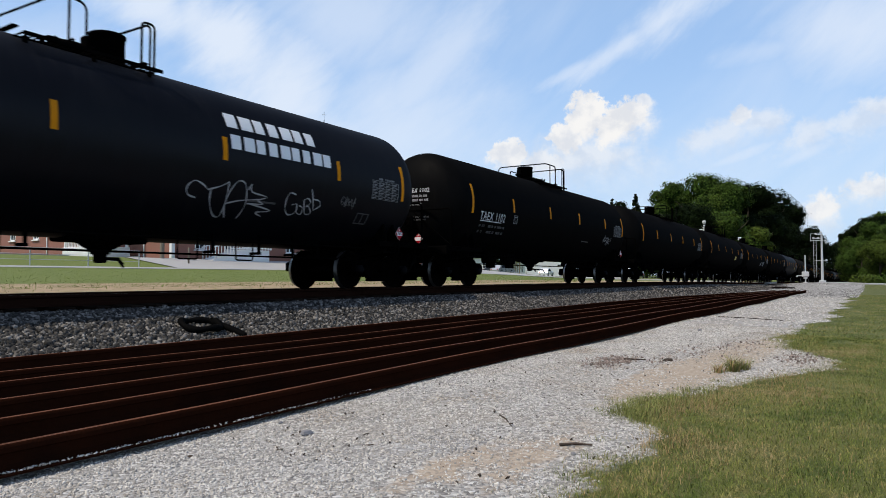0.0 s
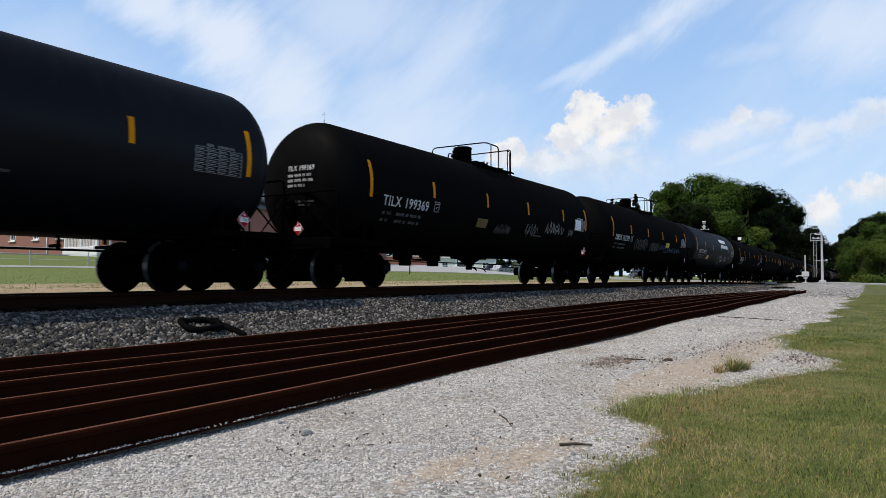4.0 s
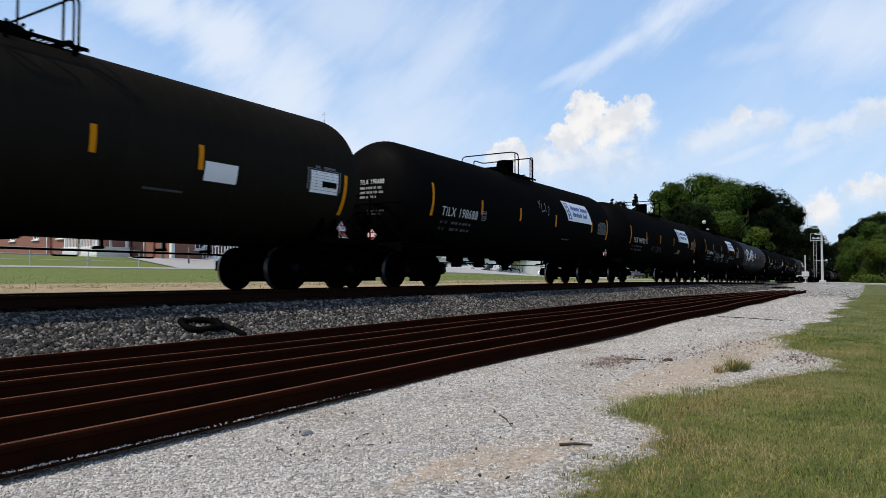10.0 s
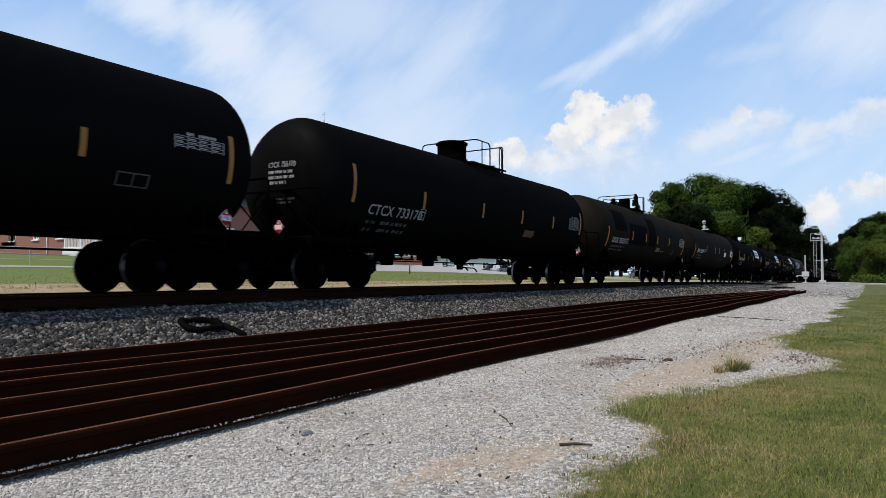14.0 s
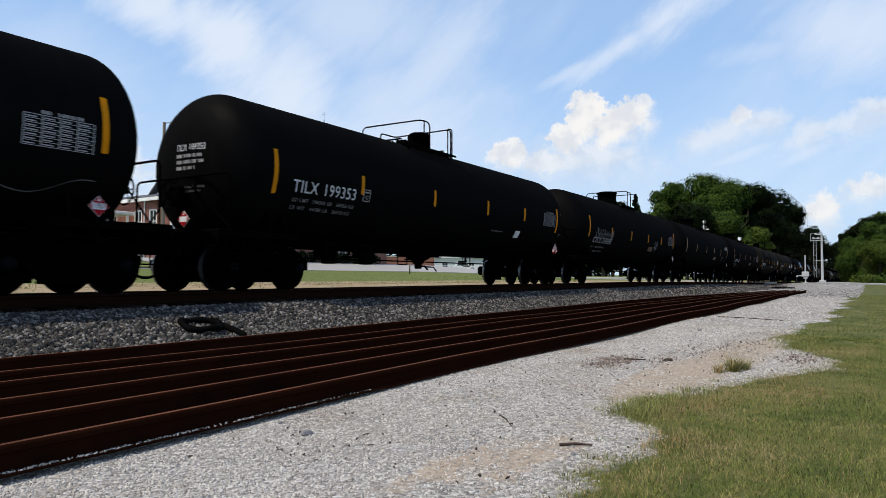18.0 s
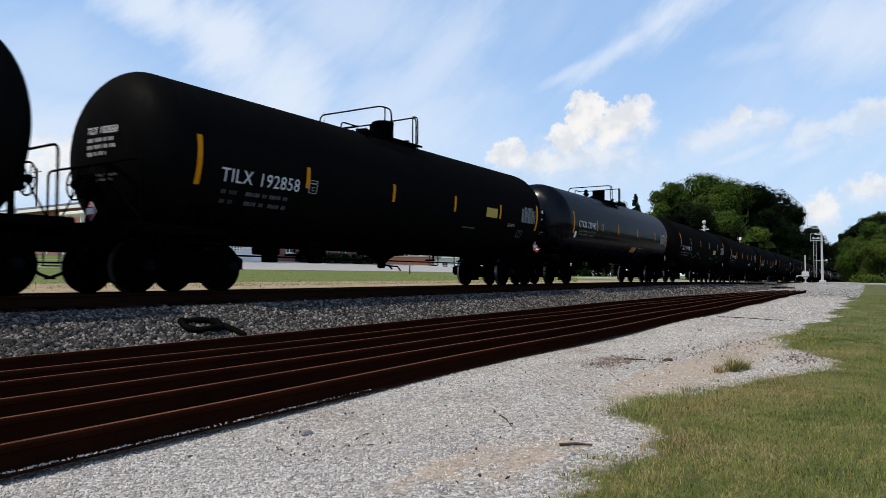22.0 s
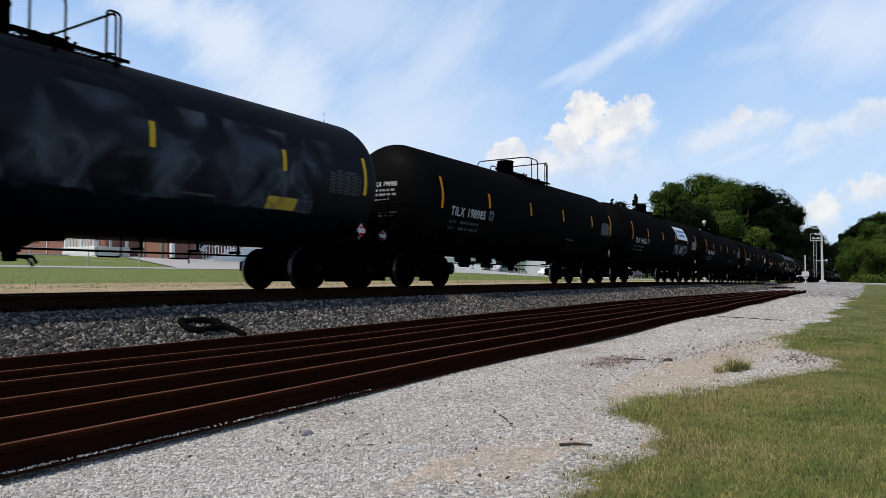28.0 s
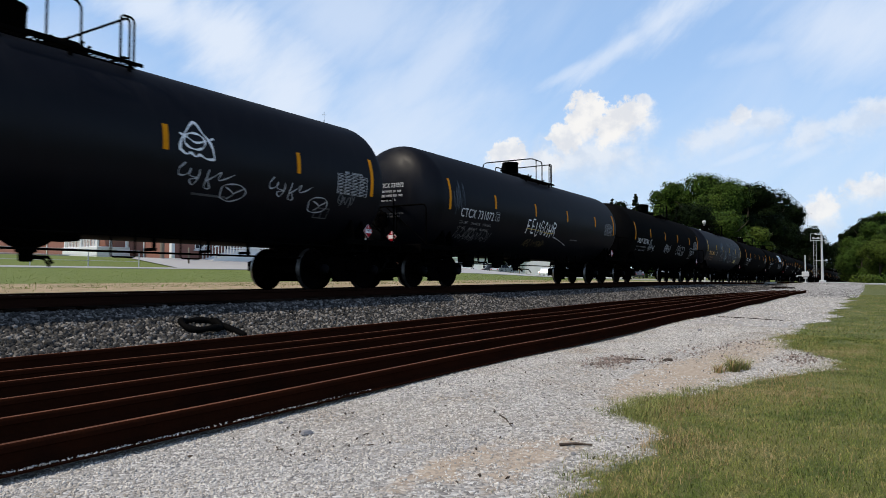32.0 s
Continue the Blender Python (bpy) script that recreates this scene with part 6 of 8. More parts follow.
def build_stones():
    rng = np.random.default_rng(3)
    xs, ys = scatter(rng, 64000, 2.8, 34.0, 7.6, 10.12, 1.6)
    size = 0.022 + 0.032 * rng.random(len(xs)) ** 1.3
    z = np.array([ground_z(a, b) for a, b in zip(xs, ys)]) + size * rng.uniform(0.0, 0.5, len(xs))
    stones("ballast_stones", np.stack([xs, ys, z], 1), size, "ballast", "grey crushed granite ballast along the track", 4, 1.0)
    xs, ys = scatter(rng, 9000, 34.0, 80.0, 7.5, 10.12)
    size = 0.05 + 0.06 * rng.random(len(xs))
    z = np.array([ground_z(a, b) for a, b in zip(xs, ys)]) + size * 0.1
    stones("ballast_stones", np.stack([xs, ys, z], 1), size, "ballast", "grey crushed granite ballast along the track", 5, 0.75)
    # pale chips of the yard, thinning out with distance
    xs, ys = scatter(rng, 130000, 0.8, 15.0, 0.2, 4.2, 1.7)
    keep = np.array([b > edge_y(a) - 0.02 + 0.05 * math.sin(a * 11 + b * 17) and a + b * 0.6 > 3.2 for a, b in zip(xs, ys)])
    bare = np.array([sandy(a, b) + 0.5 * noise.noise(Vector((a * 2.1, b * 2.1, 4.0))) for a, b in zip(xs, ys)])
    keep &= bare < rng.random(len(xs)) * 1.1
    xs, ys = xs[keep], ys[keep]
    size = (0.0055 + 0.011 * rng.random(len(xs)) ** 2.0) * (1 + 0.035 * xs)
    z = np.array([ground_z(a, b) for a, b in zip(xs, ys)]) - size * 0.02
    stones("gravel_chips", np.stack([xs, ys, z], 1), size, "pebble", "pale crushed limestone gravel of the yard", 6, 0.5)
    xs, ys = scatter(rng, 9000, 15.0, 40.0, 0.8, 8.0)
    keep = np.array([b > edge_y(a) for a, b in zip(xs, ys)])
    xs, ys = xs[keep], ys[keep]
    size = 0.02 + 0.025 * rng.random(len(xs))
    z = np.array([ground_z(a, b) for a, b in zip(xs, ys)])
    stones("gravel_chips", np.stack([xs, ys, z], 1), size, "pebble", "pale crushed limestone gravel of the yard", 7)
    xs, ys = scatter(rng, 9000, 38.0, 85.0, 0.6, 8.2)
    size = 0.035 + 0.05 * rng.random(len(xs))
    z = np.array([ground_z(a, b) for a, b in zip(xs, ys)])
    stones("gravel_chips", np.stack([xs, ys, z], 1), size, "yard_stone", "grey worn gravel towards the crossing", 13)


def blades(name, roots, high, lean, wide, mat, label, seed):
    """Grass blades, bent once, joined as stuff."""
    rng = np.random.default_rng(seed)
    n = len(roots)
    a = rng.uniform(0, 2 * math.pi, n)
    d = np.stack([np.cos(a), np.sin(a), np.zeros(n)], 1)
    side = np.stack([-np.sin(a + rng.uniform(-1, 1, n)), np.cos(a), np.zeros(n)], 1) * wide[:, None]
    up = np.array([0, 0, 1.0])
    mid = roots + up * (high * 0.55)[:, None] + d * (high * lean * 0.35)[:, None]
    tip = roots + up * (high * (1 - 0.25 * lean))[:, None] + d * (high * lean)[:, None]
    v = np.stack([roots - side, roots + side, mid + side * 0.8, mid - side * 0.8, tip], 1)
    quad = np.array([0, 1, 2, 3])[None] + 5 * np.arange(n)[:, None]
    tri = np.array([3, 2, 4])[None] + 5 * np.arange(n)[:, None]
    me = bpy.data.meshes.new(name)
    me.vertices.add(5 * n)
    me.vertices.foreach_set("co", v.reshape(-1))
    loops = np.concatenate([quad, tri], 1).reshape(-1).astype(np.int32)
    me.loops.add(len(loops))
    me.loops.foreach_set("vertex_index", loops)
    me.polygons.add(2 * n)
    me.polygons.foreach_set("loop_start", (7 * np.arange(n)[:, None] + np.array([0, 4])[None]).reshape(-1).astype(np.int32))
    me.update(calc_edges=True)
    me.materials.append(M[mat])
    return tagged(new(name, me), label, "grass", kind="stuff")


def build_grass():
    rng = np.random.default_rng(8)

    def sow(n, x0, x1, y0, power, ragged, thin=0.0):
        x, y = scatter(rng, n, x0, x1, y0, 2.0, power)
        e = np.array([edge_y(a) for a in x])
        patch_ = np.array([noise.noise(Vector((a * 1.3, b * 1.3, 0.0))) for a, b in zip(x, y)])
        rim = np.clip((x - x0) / 0.9, 0, 1) * np.clip((y - y0) / 0.5, 0, 1)
        keep = (rng.random(n) < rim + (1 if x0 > 8 else 0)) & (y < e + ragged * rng.normal(size=n) - 0.03) & (patch_ + rng.random(n) * 0.8 > thin)
        x, y = x[keep], y[keep]
        return np.stack([x, y, [ground_z(a, b) for a, b in zip(x, y)]], 1)
    p = sow(300000, 2.2, 13.0, -0.85, 1.6, 0.13, -0.15)
    n = len(p)
    blades("grass", p, 0.010 + 0.030 * rng.random(n) ** 1.8, rng.uniform(0.5, 1.6, n), 0.0005 + 0.0009 * rng.random(n), "blade", "mown green grass with dry patches", 9)
    p = sow(90000, 12.0, 45.0, -3.0, 1.3, 0.10)
    n = len(p)
    blades("grass", p, 0.015 + 0.03 * rng.random(n), rng.uniform(0.5, 1.6, n), 0.0016 + 0.0016 * rng.random(n), "blade", "mown green grass with dry patches", 10)
    p = sow(16000, 2.2, 13.0, -0.8, 1.4, 0.12, 0.25)
    n = len(p)
    blades("dry_grass", p, 0.018 + 0.035 * rng.random(n) ** 2, rng.uniform(0.5, 1.6, n), 0.0006 + 0.0007 * rng.random(n), "straw", "dry straw-coloured grass at the lawn's edge", 11)
    p = sow(26000, 2.2, 13.0, -0.2, 1.4, 0.14)
    p = p[[b > edge_y(a) - 0.45 for a, b in p[:, :2]]]
    n = len(p)
    blades("dry_grass", p, 0.012 + 0.05 * rng.random(n) ** 2, rng.uniform(0.4, 1.4, n), 0.0006 + 0.0008 * rng.random(n), "straw", "short dry grass along the gravel's edge", 14)
    # thin blades and tufts that stray into the gravel
    x, y = scatter(rng, 60000, 2.6, 16.0, 0.0, 2.3, 1.4)
    e = np.array([edge_y(a) for a in x])
    tuft = np.array([noise.noise(Vector((a * 4.5, b * 4.5, 7.0))) for a, b in zip(x, y)])
    keep = (y > e - 0.12) & (y < e + 0.38) & (tuft > 0.10 + 0.9 * np.clip(y - e, 0, 1))
    x, y = x[keep], y[keep]
    p = np.stack([x, y, [ground_z(a, b) for a, b in zip(x, y)]], 1)
    n = len(p)
    blades("grass", p, 0.012 + 0.035 * rng.random(n) ** 1.5, rng.uniform(0.4, 1.5, n), 0.0007 + 0.0009 * rng.random(n), "blade", "thin tufts of grass straying into the gravel", 19)
    # lush fringe at the tongue of grass
    p = []
    for cx, cy, r, k in ((5.3, 1.48, 0.26, 2400), (5.9, 1.28, 0.28, 1300), (4.95, 1.40, 0.16, 500), (12.2, 1.05, 0.5, 1300), (11.0, 0.85, 0.4, 1000)):
        a, q = rng.uniform(0, 2 * math.pi, k), r * np.sqrt(rng.random(k))
        x, y = cx + q * np.cos(a) * 1.9 + 0.05 * rng.normal(size=k), cy + q * np.sin(a) * 0.75 + 0.05 * rng.normal(size=k)
        p.append(np.stack([x, y, [ground_z(s, t) for s, t in zip(x, y)]], 1))
    p = np.concatenate(p)
    n = len(p)
    blades("grass", p, 0.015 + 0.075 * rng.random(n) ** 1.3, rng.uniform(0.3, 1.2, n), 0.0009 + 0.0010 * rng.random(n), "weed", "longer green grass at the gravel's edge", 12)
    # bleached tufts behind the fringe
    p = []
    for cx, cy, r, k in ((5.35, 1.32, 0.20, 900), (5.75, 1.12, 0.22, 700), (4.2, 1.02, 0.20, 700), (7.4, 0.75, 0.30, 600), (6.4, 0.55, 0.30, 500)):
        a, q = rng.uniform(0, 2 * math.pi, k), r * np.sqrt(rng.random(k))
        x, y = cx + q * np.cos(a) * 1.9 + 0.06 * rng.normal(size=k), cy + q * np.sin(a) * 0.75 + 0.06 * rng.normal(size=k)
        p.append(np.stack([x, y, [ground_z(s, t) for s, t in zip(x, y)]], 1))
    p = np.concatenate(p)
    n = len(p)
    blades("dry_grass", p, 0.015 + 0.065 * rng.random(n) ** 1.5, rng.uniform(0.3, 1.3, n), 0.0006 + 0.0008 * rng.random(n), "straw", "bleached grass tufts behind the lawn's fringe", 22)


def build_verge():
    """Lawn and dry verge beyond the track."""
    rng = np.random.default_rng(15)
    for name, mat, label, n, y0, y1, h, w in (("grass", "lawn", "green lawn beyond the track", 34000, 16.5, 36.0, 0.022, 0.006), ("dry_grass", "verge_straw", "dry straw grass on the far verge", 2500, 13.2, 18.5, 0.018, 0.005),
                                              ("grass", "lawn", "green weeds on the far verge", 600, 13.6, 18.0, 0.05, 0.006)):
        y = y0 + (y1 - y0) * rng.random(n) ** 1.5
        x = y * rng.uniform(0.42, 2.6, n)
        p = np.stack([x, y, [ground_z(a, b) for a, b in zip(x, y)]], 1)
        blades(name, p, h * (0.5 + 1.2 * rng.random(n)), rng.uniform(0.3, 1.2, n), w * (0.6 + rng.random(n)), mat, label, 16)


def build_weed(x, y, high, n, seed, label, dry=0.3):
    w = thing("weed_clump", label, "weed", pose(x, y, ground_z(x, y)), "weeds in the gravel")
    rng = np.random.default_rng(seed)
    for name, mat, k in (("leaves", "weed", int(n * (1 - dry))), ("dry_stalks", "straw", int(n * dry) + 3)):
        a, q = rng.uniform(0, 2 * math.pi, k), 0.075 * rng.random(k)
        p = np.stack([q * np.cos(a) * 1.5, q * np.sin(a), np.zeros(k)], 1)
        ob = blades(name, p, high * (0.35 + 0.65 * rng.random(k)), rng.uniform(0.3, 1.2, k), 0.0022 + 0.002 * rng.random(k), mat, "", seed)
        ob.parent = w
        for key in ("label", "category", "kind"):
            if key in ob:
                del ob[key]


def build_rail_dust():
    """Gravel chips lodged on the foot of the nearest loose rail."""
    rng = np.random.default_rng(44)
    n = 900
    x, y = rng.uniform(1.2, 4.6, n), rng.uniform(3.612, 3.650, n)
    keep = rng.random(n) < np.clip(1.2 - (x - 1.2) / 3.2, 0, 1)
    x, y = x[keep], y[keep]
    z = np.full(len(x), 0.026 + 0.020) + np.array([ground_z(a, 3.68) * 0.5 for a in x])
    stones("gravel_chips", np.stack([x, y, z], 1), 0.004 + 0.006 * rng.random(len(x)), "pebble", "pale gravel chips lodged on a rail's foot", 45, 0.5)


build_stones()
build_rail_dust()
build_grass()
build_verge()
build_weed(7.85, 1.28, 0.23, 150, 31, "green weed clump with dry stalks in the gravel", 0.25)
build_weed(7.66, 1.38, 0.14, 80, 32, "low dry weed clump in the gravel", 0.6)
build_weed(8.05, 1.20, 0.16, 120, 33, "low green weed clump in the gravel", 0.2)


# ---- trees ----
def leaf_crown(blobs, n, size, seed, squash=1.0):
    """Leaf sprays on the skins and in the depth of several rounded masses."""
    rng = np.random.default_rng(seed)
    vol = np.array([b[3] ** 2 for b in blobs])
    pick = rng.choice(len(blobs), n, p=vol / vol.sum())
    b = np.array(blobs)[pick]
    d = rng.normal(size=(n, 3))
    d /= np.linalg.norm(d, axis=1)[:, None]
    lump = 1 + 0.16 * np.sin(d[:, 0] * 5 + pick) * np.sin(d[:, 1] * 6 + pick * 2) + 0.10 * np.sin(d[:, 2] * 9 + pick)
    r = b[:, 3] * (0.55 + 0.5 * rng.random(n) ** 0.55) * lump
    c = b[:, :3] + d * r[:, None] * np.array([1, 1, squash])
    a = rng.normal(size=(n, 3))
    a /= np.linalg.norm(a, axis=1)[:, None]
    nrm = d * 1.1 + a * 0.55
    t = np.cross(nrm, a)
    t /= np.linalg.norm(t, axis=1)[:, None] + 1e-9
    u = np.cross(nrm, t)
    u /= np.linalg.norm(u, axis=1)[:, None] + 1e-9
    s = size * rng.uniform(0.5, 1.3, n)[:, None]
    v = np.stack([c - t * s, c - u * s * 0.7, c + t * s * 1.05, c + u * s * 0.75], 1)
    me = bpy.data.meshes.new("crown")
    me.vertices.add(4 * n)
    me.vertices.foreach_set("co", v.reshape(-1))
    me.loops.add(4 * n)
    me.loops.foreach_set("vertex_index", np.arange(4 * n, dtype=np.int32))
    me.polygons.add(n)
    me.polygons.foreach_set("loop_start", np.arange(0, 4 * n, 4, dtype=np.int32))
    me.update(calc_edges=True)
    return me


def build_tree(x, y, high, wide, seed, mat="leaf", n=5200, conifer=False, label=""):
    rnd = random.Random(seed)
    z = ground_z(x, y)
    tree = thing("tree", label or "tall broadleaf tree in full summer leaf", "tree", pose(x, y, z - 0.1), "trees by the crossing")
    s = Shape()
    s.tube([(0, 0, 0), (0.1, 0, high * 0.25), (-0.1, 0.1, high * 0.55), (0.05, 0.1, high * 0.85)], [0.035 * high * 0.7, 0.026 * high * 0.7, 0.015 * high * 0.7, 0.04], 9)
    for i in range(7):
        a, h = rnd.uniform(0, 6.28), high * rnd.uniform(0.25, 0.65)
        q = wide * rnd.uniform(0.25, 0.42)
        s.tube([(0, 0, h), (q * 0.5 * math.cos(a), q * 0.5 * math.sin(a), h + high * 0.07), (q * math.cos(a), q * math.sin(a), h + high * 0.2)], [0.012 * high * 0.7, 0.008 * high * 0.7, 0.03], 6)
    part("trunk", s, "bark", tree)
    blobs = []
    if conifer:
        for i in range(22):
            k = i / 21
            h = high * (0.2 + 0.76 * k)
            for j in range(3):
                a = rnd.uniform(0, 6.28)
                q = wide * 0.24 * (1.05 - k)
                blobs.append((q * math.cos(a), q * math.sin(a), h, wide * 0.20 * (1.12 - k)))
    else:
        for i in range(15):
            a, k = rnd.uniform(0, 6.28), rnd.random()
            h = high * (0.16 + 0.66 * k)
            q = wide * 0.40 * math.sqrt(max(0.05, 1 - ((k - 0.35) / 0.75) ** 2)) * rnd.uniform(0.4, 1.0)
            blobs.append((q * math.cos(a), q * math.sin(a), h, wide * rnd.uniform(0.14, 0.24)))
        blobs.append((0, 0, high * 0.83, wide * 0.17))
    # Dark filling leaves paint the shade between the outer sprays.
    part("inner_leaves", leaf_crown([(a, b, c, r * 0.78) for a, b, c, r in blobs], n // 2, 0.085 * high ** 0.6, seed + 7, 0.9), "leaf_dark" if mat == "leaf_dark" else "leaf_inner", tree, "inner leaves coloured dark for crown shade")
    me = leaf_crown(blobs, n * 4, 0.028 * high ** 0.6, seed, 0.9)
    part("crown", me, mat, tree)
    return tree


def place(px, depth):
    """World x, y at a bearing (picture-plane offset over focal length) and a depth."""
    return depth * (0.8455 + 0.5340 * px), depth * (0.5340 - 0.8455 * px)


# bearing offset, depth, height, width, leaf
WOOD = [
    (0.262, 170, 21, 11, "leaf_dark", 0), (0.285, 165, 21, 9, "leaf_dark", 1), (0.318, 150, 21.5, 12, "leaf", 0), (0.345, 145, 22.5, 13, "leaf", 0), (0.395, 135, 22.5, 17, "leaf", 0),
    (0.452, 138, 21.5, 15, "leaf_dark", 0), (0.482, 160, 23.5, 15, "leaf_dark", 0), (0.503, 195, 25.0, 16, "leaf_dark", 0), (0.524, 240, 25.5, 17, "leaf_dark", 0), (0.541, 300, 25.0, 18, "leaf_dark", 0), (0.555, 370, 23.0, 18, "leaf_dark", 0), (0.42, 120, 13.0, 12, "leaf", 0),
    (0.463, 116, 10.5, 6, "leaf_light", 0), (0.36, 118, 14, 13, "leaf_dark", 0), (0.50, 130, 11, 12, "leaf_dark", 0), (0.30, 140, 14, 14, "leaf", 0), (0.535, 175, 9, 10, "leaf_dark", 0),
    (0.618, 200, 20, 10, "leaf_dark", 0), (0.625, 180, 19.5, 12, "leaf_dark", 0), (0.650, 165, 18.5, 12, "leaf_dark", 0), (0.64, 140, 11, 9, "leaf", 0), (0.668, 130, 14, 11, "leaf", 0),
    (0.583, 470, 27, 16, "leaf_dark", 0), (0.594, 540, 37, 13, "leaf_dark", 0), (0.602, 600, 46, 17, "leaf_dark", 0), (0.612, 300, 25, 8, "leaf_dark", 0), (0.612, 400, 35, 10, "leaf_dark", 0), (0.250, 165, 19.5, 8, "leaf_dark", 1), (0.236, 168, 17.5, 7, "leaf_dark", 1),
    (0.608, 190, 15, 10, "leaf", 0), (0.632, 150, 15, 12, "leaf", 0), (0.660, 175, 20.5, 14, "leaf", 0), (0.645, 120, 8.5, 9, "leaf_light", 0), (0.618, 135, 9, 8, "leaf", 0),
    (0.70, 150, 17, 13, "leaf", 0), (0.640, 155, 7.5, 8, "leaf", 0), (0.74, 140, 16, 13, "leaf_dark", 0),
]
for i, (b, d, h, w, mat, con) in enumerate(WOOD):
    x, y = place(b, d)
    if abs(y - TRACK_Y) < w * 0.5 + 2.0:
        y = TRACK_Y + (w * 0.5 + 2.2) * (1 if y > TRACK_Y else -1)
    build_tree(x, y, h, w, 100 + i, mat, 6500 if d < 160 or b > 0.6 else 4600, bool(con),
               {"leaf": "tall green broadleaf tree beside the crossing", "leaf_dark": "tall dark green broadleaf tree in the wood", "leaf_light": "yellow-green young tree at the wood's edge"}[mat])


def build_bushes():
    rng = np.random.default_rng(77)
    rnd = random.Random(78)
    spots = [(0.03 * i - 0.25, 190 + 20 * math.sin(i)) for i in range(17)]
    for i, (b, d) in enumerate(spots):
        x, y = place(b, d)
        bush = thing("bush", "dark hedge bush at the far side of the lot", "bush", pose(x, y, ground_z(x, y)), "far hedge")
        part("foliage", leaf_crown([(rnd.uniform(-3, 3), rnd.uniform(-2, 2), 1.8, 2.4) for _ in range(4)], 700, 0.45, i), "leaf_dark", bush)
    for i in range(12):
        b, d = 0.616 + 0.010 * i, 112 + 6 * math.sin(i * 2.1)
        x, y = place(b, d)
        if y > 4.5 or x > 130:
            y = min(y, 3.0)
        bush = thing("bush", "low green bush beside the crossing road", "bush", pose(x, y, ground_z(x, y)), "bushes by the road")
        part("foliage", leaf_crown([(rnd.uniform(-1.5, 1.5), rnd.uniform(-1, 1), 0.7, 1.1) for _ in range(3)], 420, 0.25, i + 40), "leaf" if i % 2 else "leaf_light", bush)


build_bushes()


def build_front_hedge():
    rnd = random.Random(31)
    for i in range(8):
        x, y = 43.5 + 1.45 * i, 41.9 + 0.2 * math.sin(i * 2.0)
        bush = thing("bush", "low dark clipped bush before the brick building", "bush", pose(x, y, ground_z(x, y)), "bushes along the building")
        part("foliage", leaf_crown([(rnd.uniform(-0.4, 0.4), rnd.uniform(-0.2, 0.2), 0.45, 0.55) for _ in range(3)], 420, 0.10, i + 300), "leaf_dark", bush)


build_front_hedge()


# ---- crossing ----
def strip(name, line, width, mat, label, lift=0.012):
    """A road surface laid along a line of ground points."""
    s = Shape()
    vs, fs = [], []
    for i, (x, y) in enumerate(line):
        a, b = line[max(i - 1, 0)], line[min(i + 1, len(line) - 1)]
        d = Vector((b[0] - a[0], b[1] - a[1])).normalized()
        for k in (-0.5, 0.0, 0.5):
            px, py = x - d.y * width * k, y + d.x * width * k
            z = ground_z(px, py)
            vs += [(px, py, z + lift), (px, py, z - 0.15)]
    for i in range(len(line) - 1):
        for k in range(2):
            a, b = 6 * i + 2 * k, 6 * (i + 1) + 2 * k
            fs.append((a, b, b + 2, a + 2))
        a, b = 6 * i, 6 * (i + 1)
        fs += [(a, a + 1, b + 1, b), (a + 4, b + 4, b + 5, a + 5)]
    s.put(vs, fs)
    return solid(name, s, mat, label, "road", kind="structure")


strip("road", [(90, -60 + 2 * i) for i in range(35)], 6.5, "road", "pale worn road over the level crossing", 0.12)
strip("road", [(90, 13.2 + 2 * i) for i in range(20)], 6.5, "road", "pale worn road over the level crossing", 0.12)
strip("lot", [(27 + 3 * i, 39.2) for i in range(36)], 6.0, "road", "pale parking apron in front of the brick building", 0.05)
strip("path", [(0 + 3 * i, 36.4) for i in range(10)], 0.6, "road", "narrow pale path across the lawn", 0.05)
strip("drive", [(0 + 3 * i, 45.2) for i in range(9)], 3.4, "road", "pale drive beside the brick building", 0.05)


def crossing_panels():
    p = thing("crossing_panel", "grey crossing planks between the rails", "panel", kind="structure")
    for y in (-1.15, 0.0, 1.15):
        for i in range(4):
            u = 87.6 + 1.6 * i
            part("plank", lambda: Shape().box((0, 0, 0), (1.58, 1.0 if y == 0.0 else 0.62, 0.16), 0.02), "road", p, at=pose(u, TRACK_Y + y, rail_z(u) - 0.075), share="plank%d" % (y == 0.0))


crossing_panels()


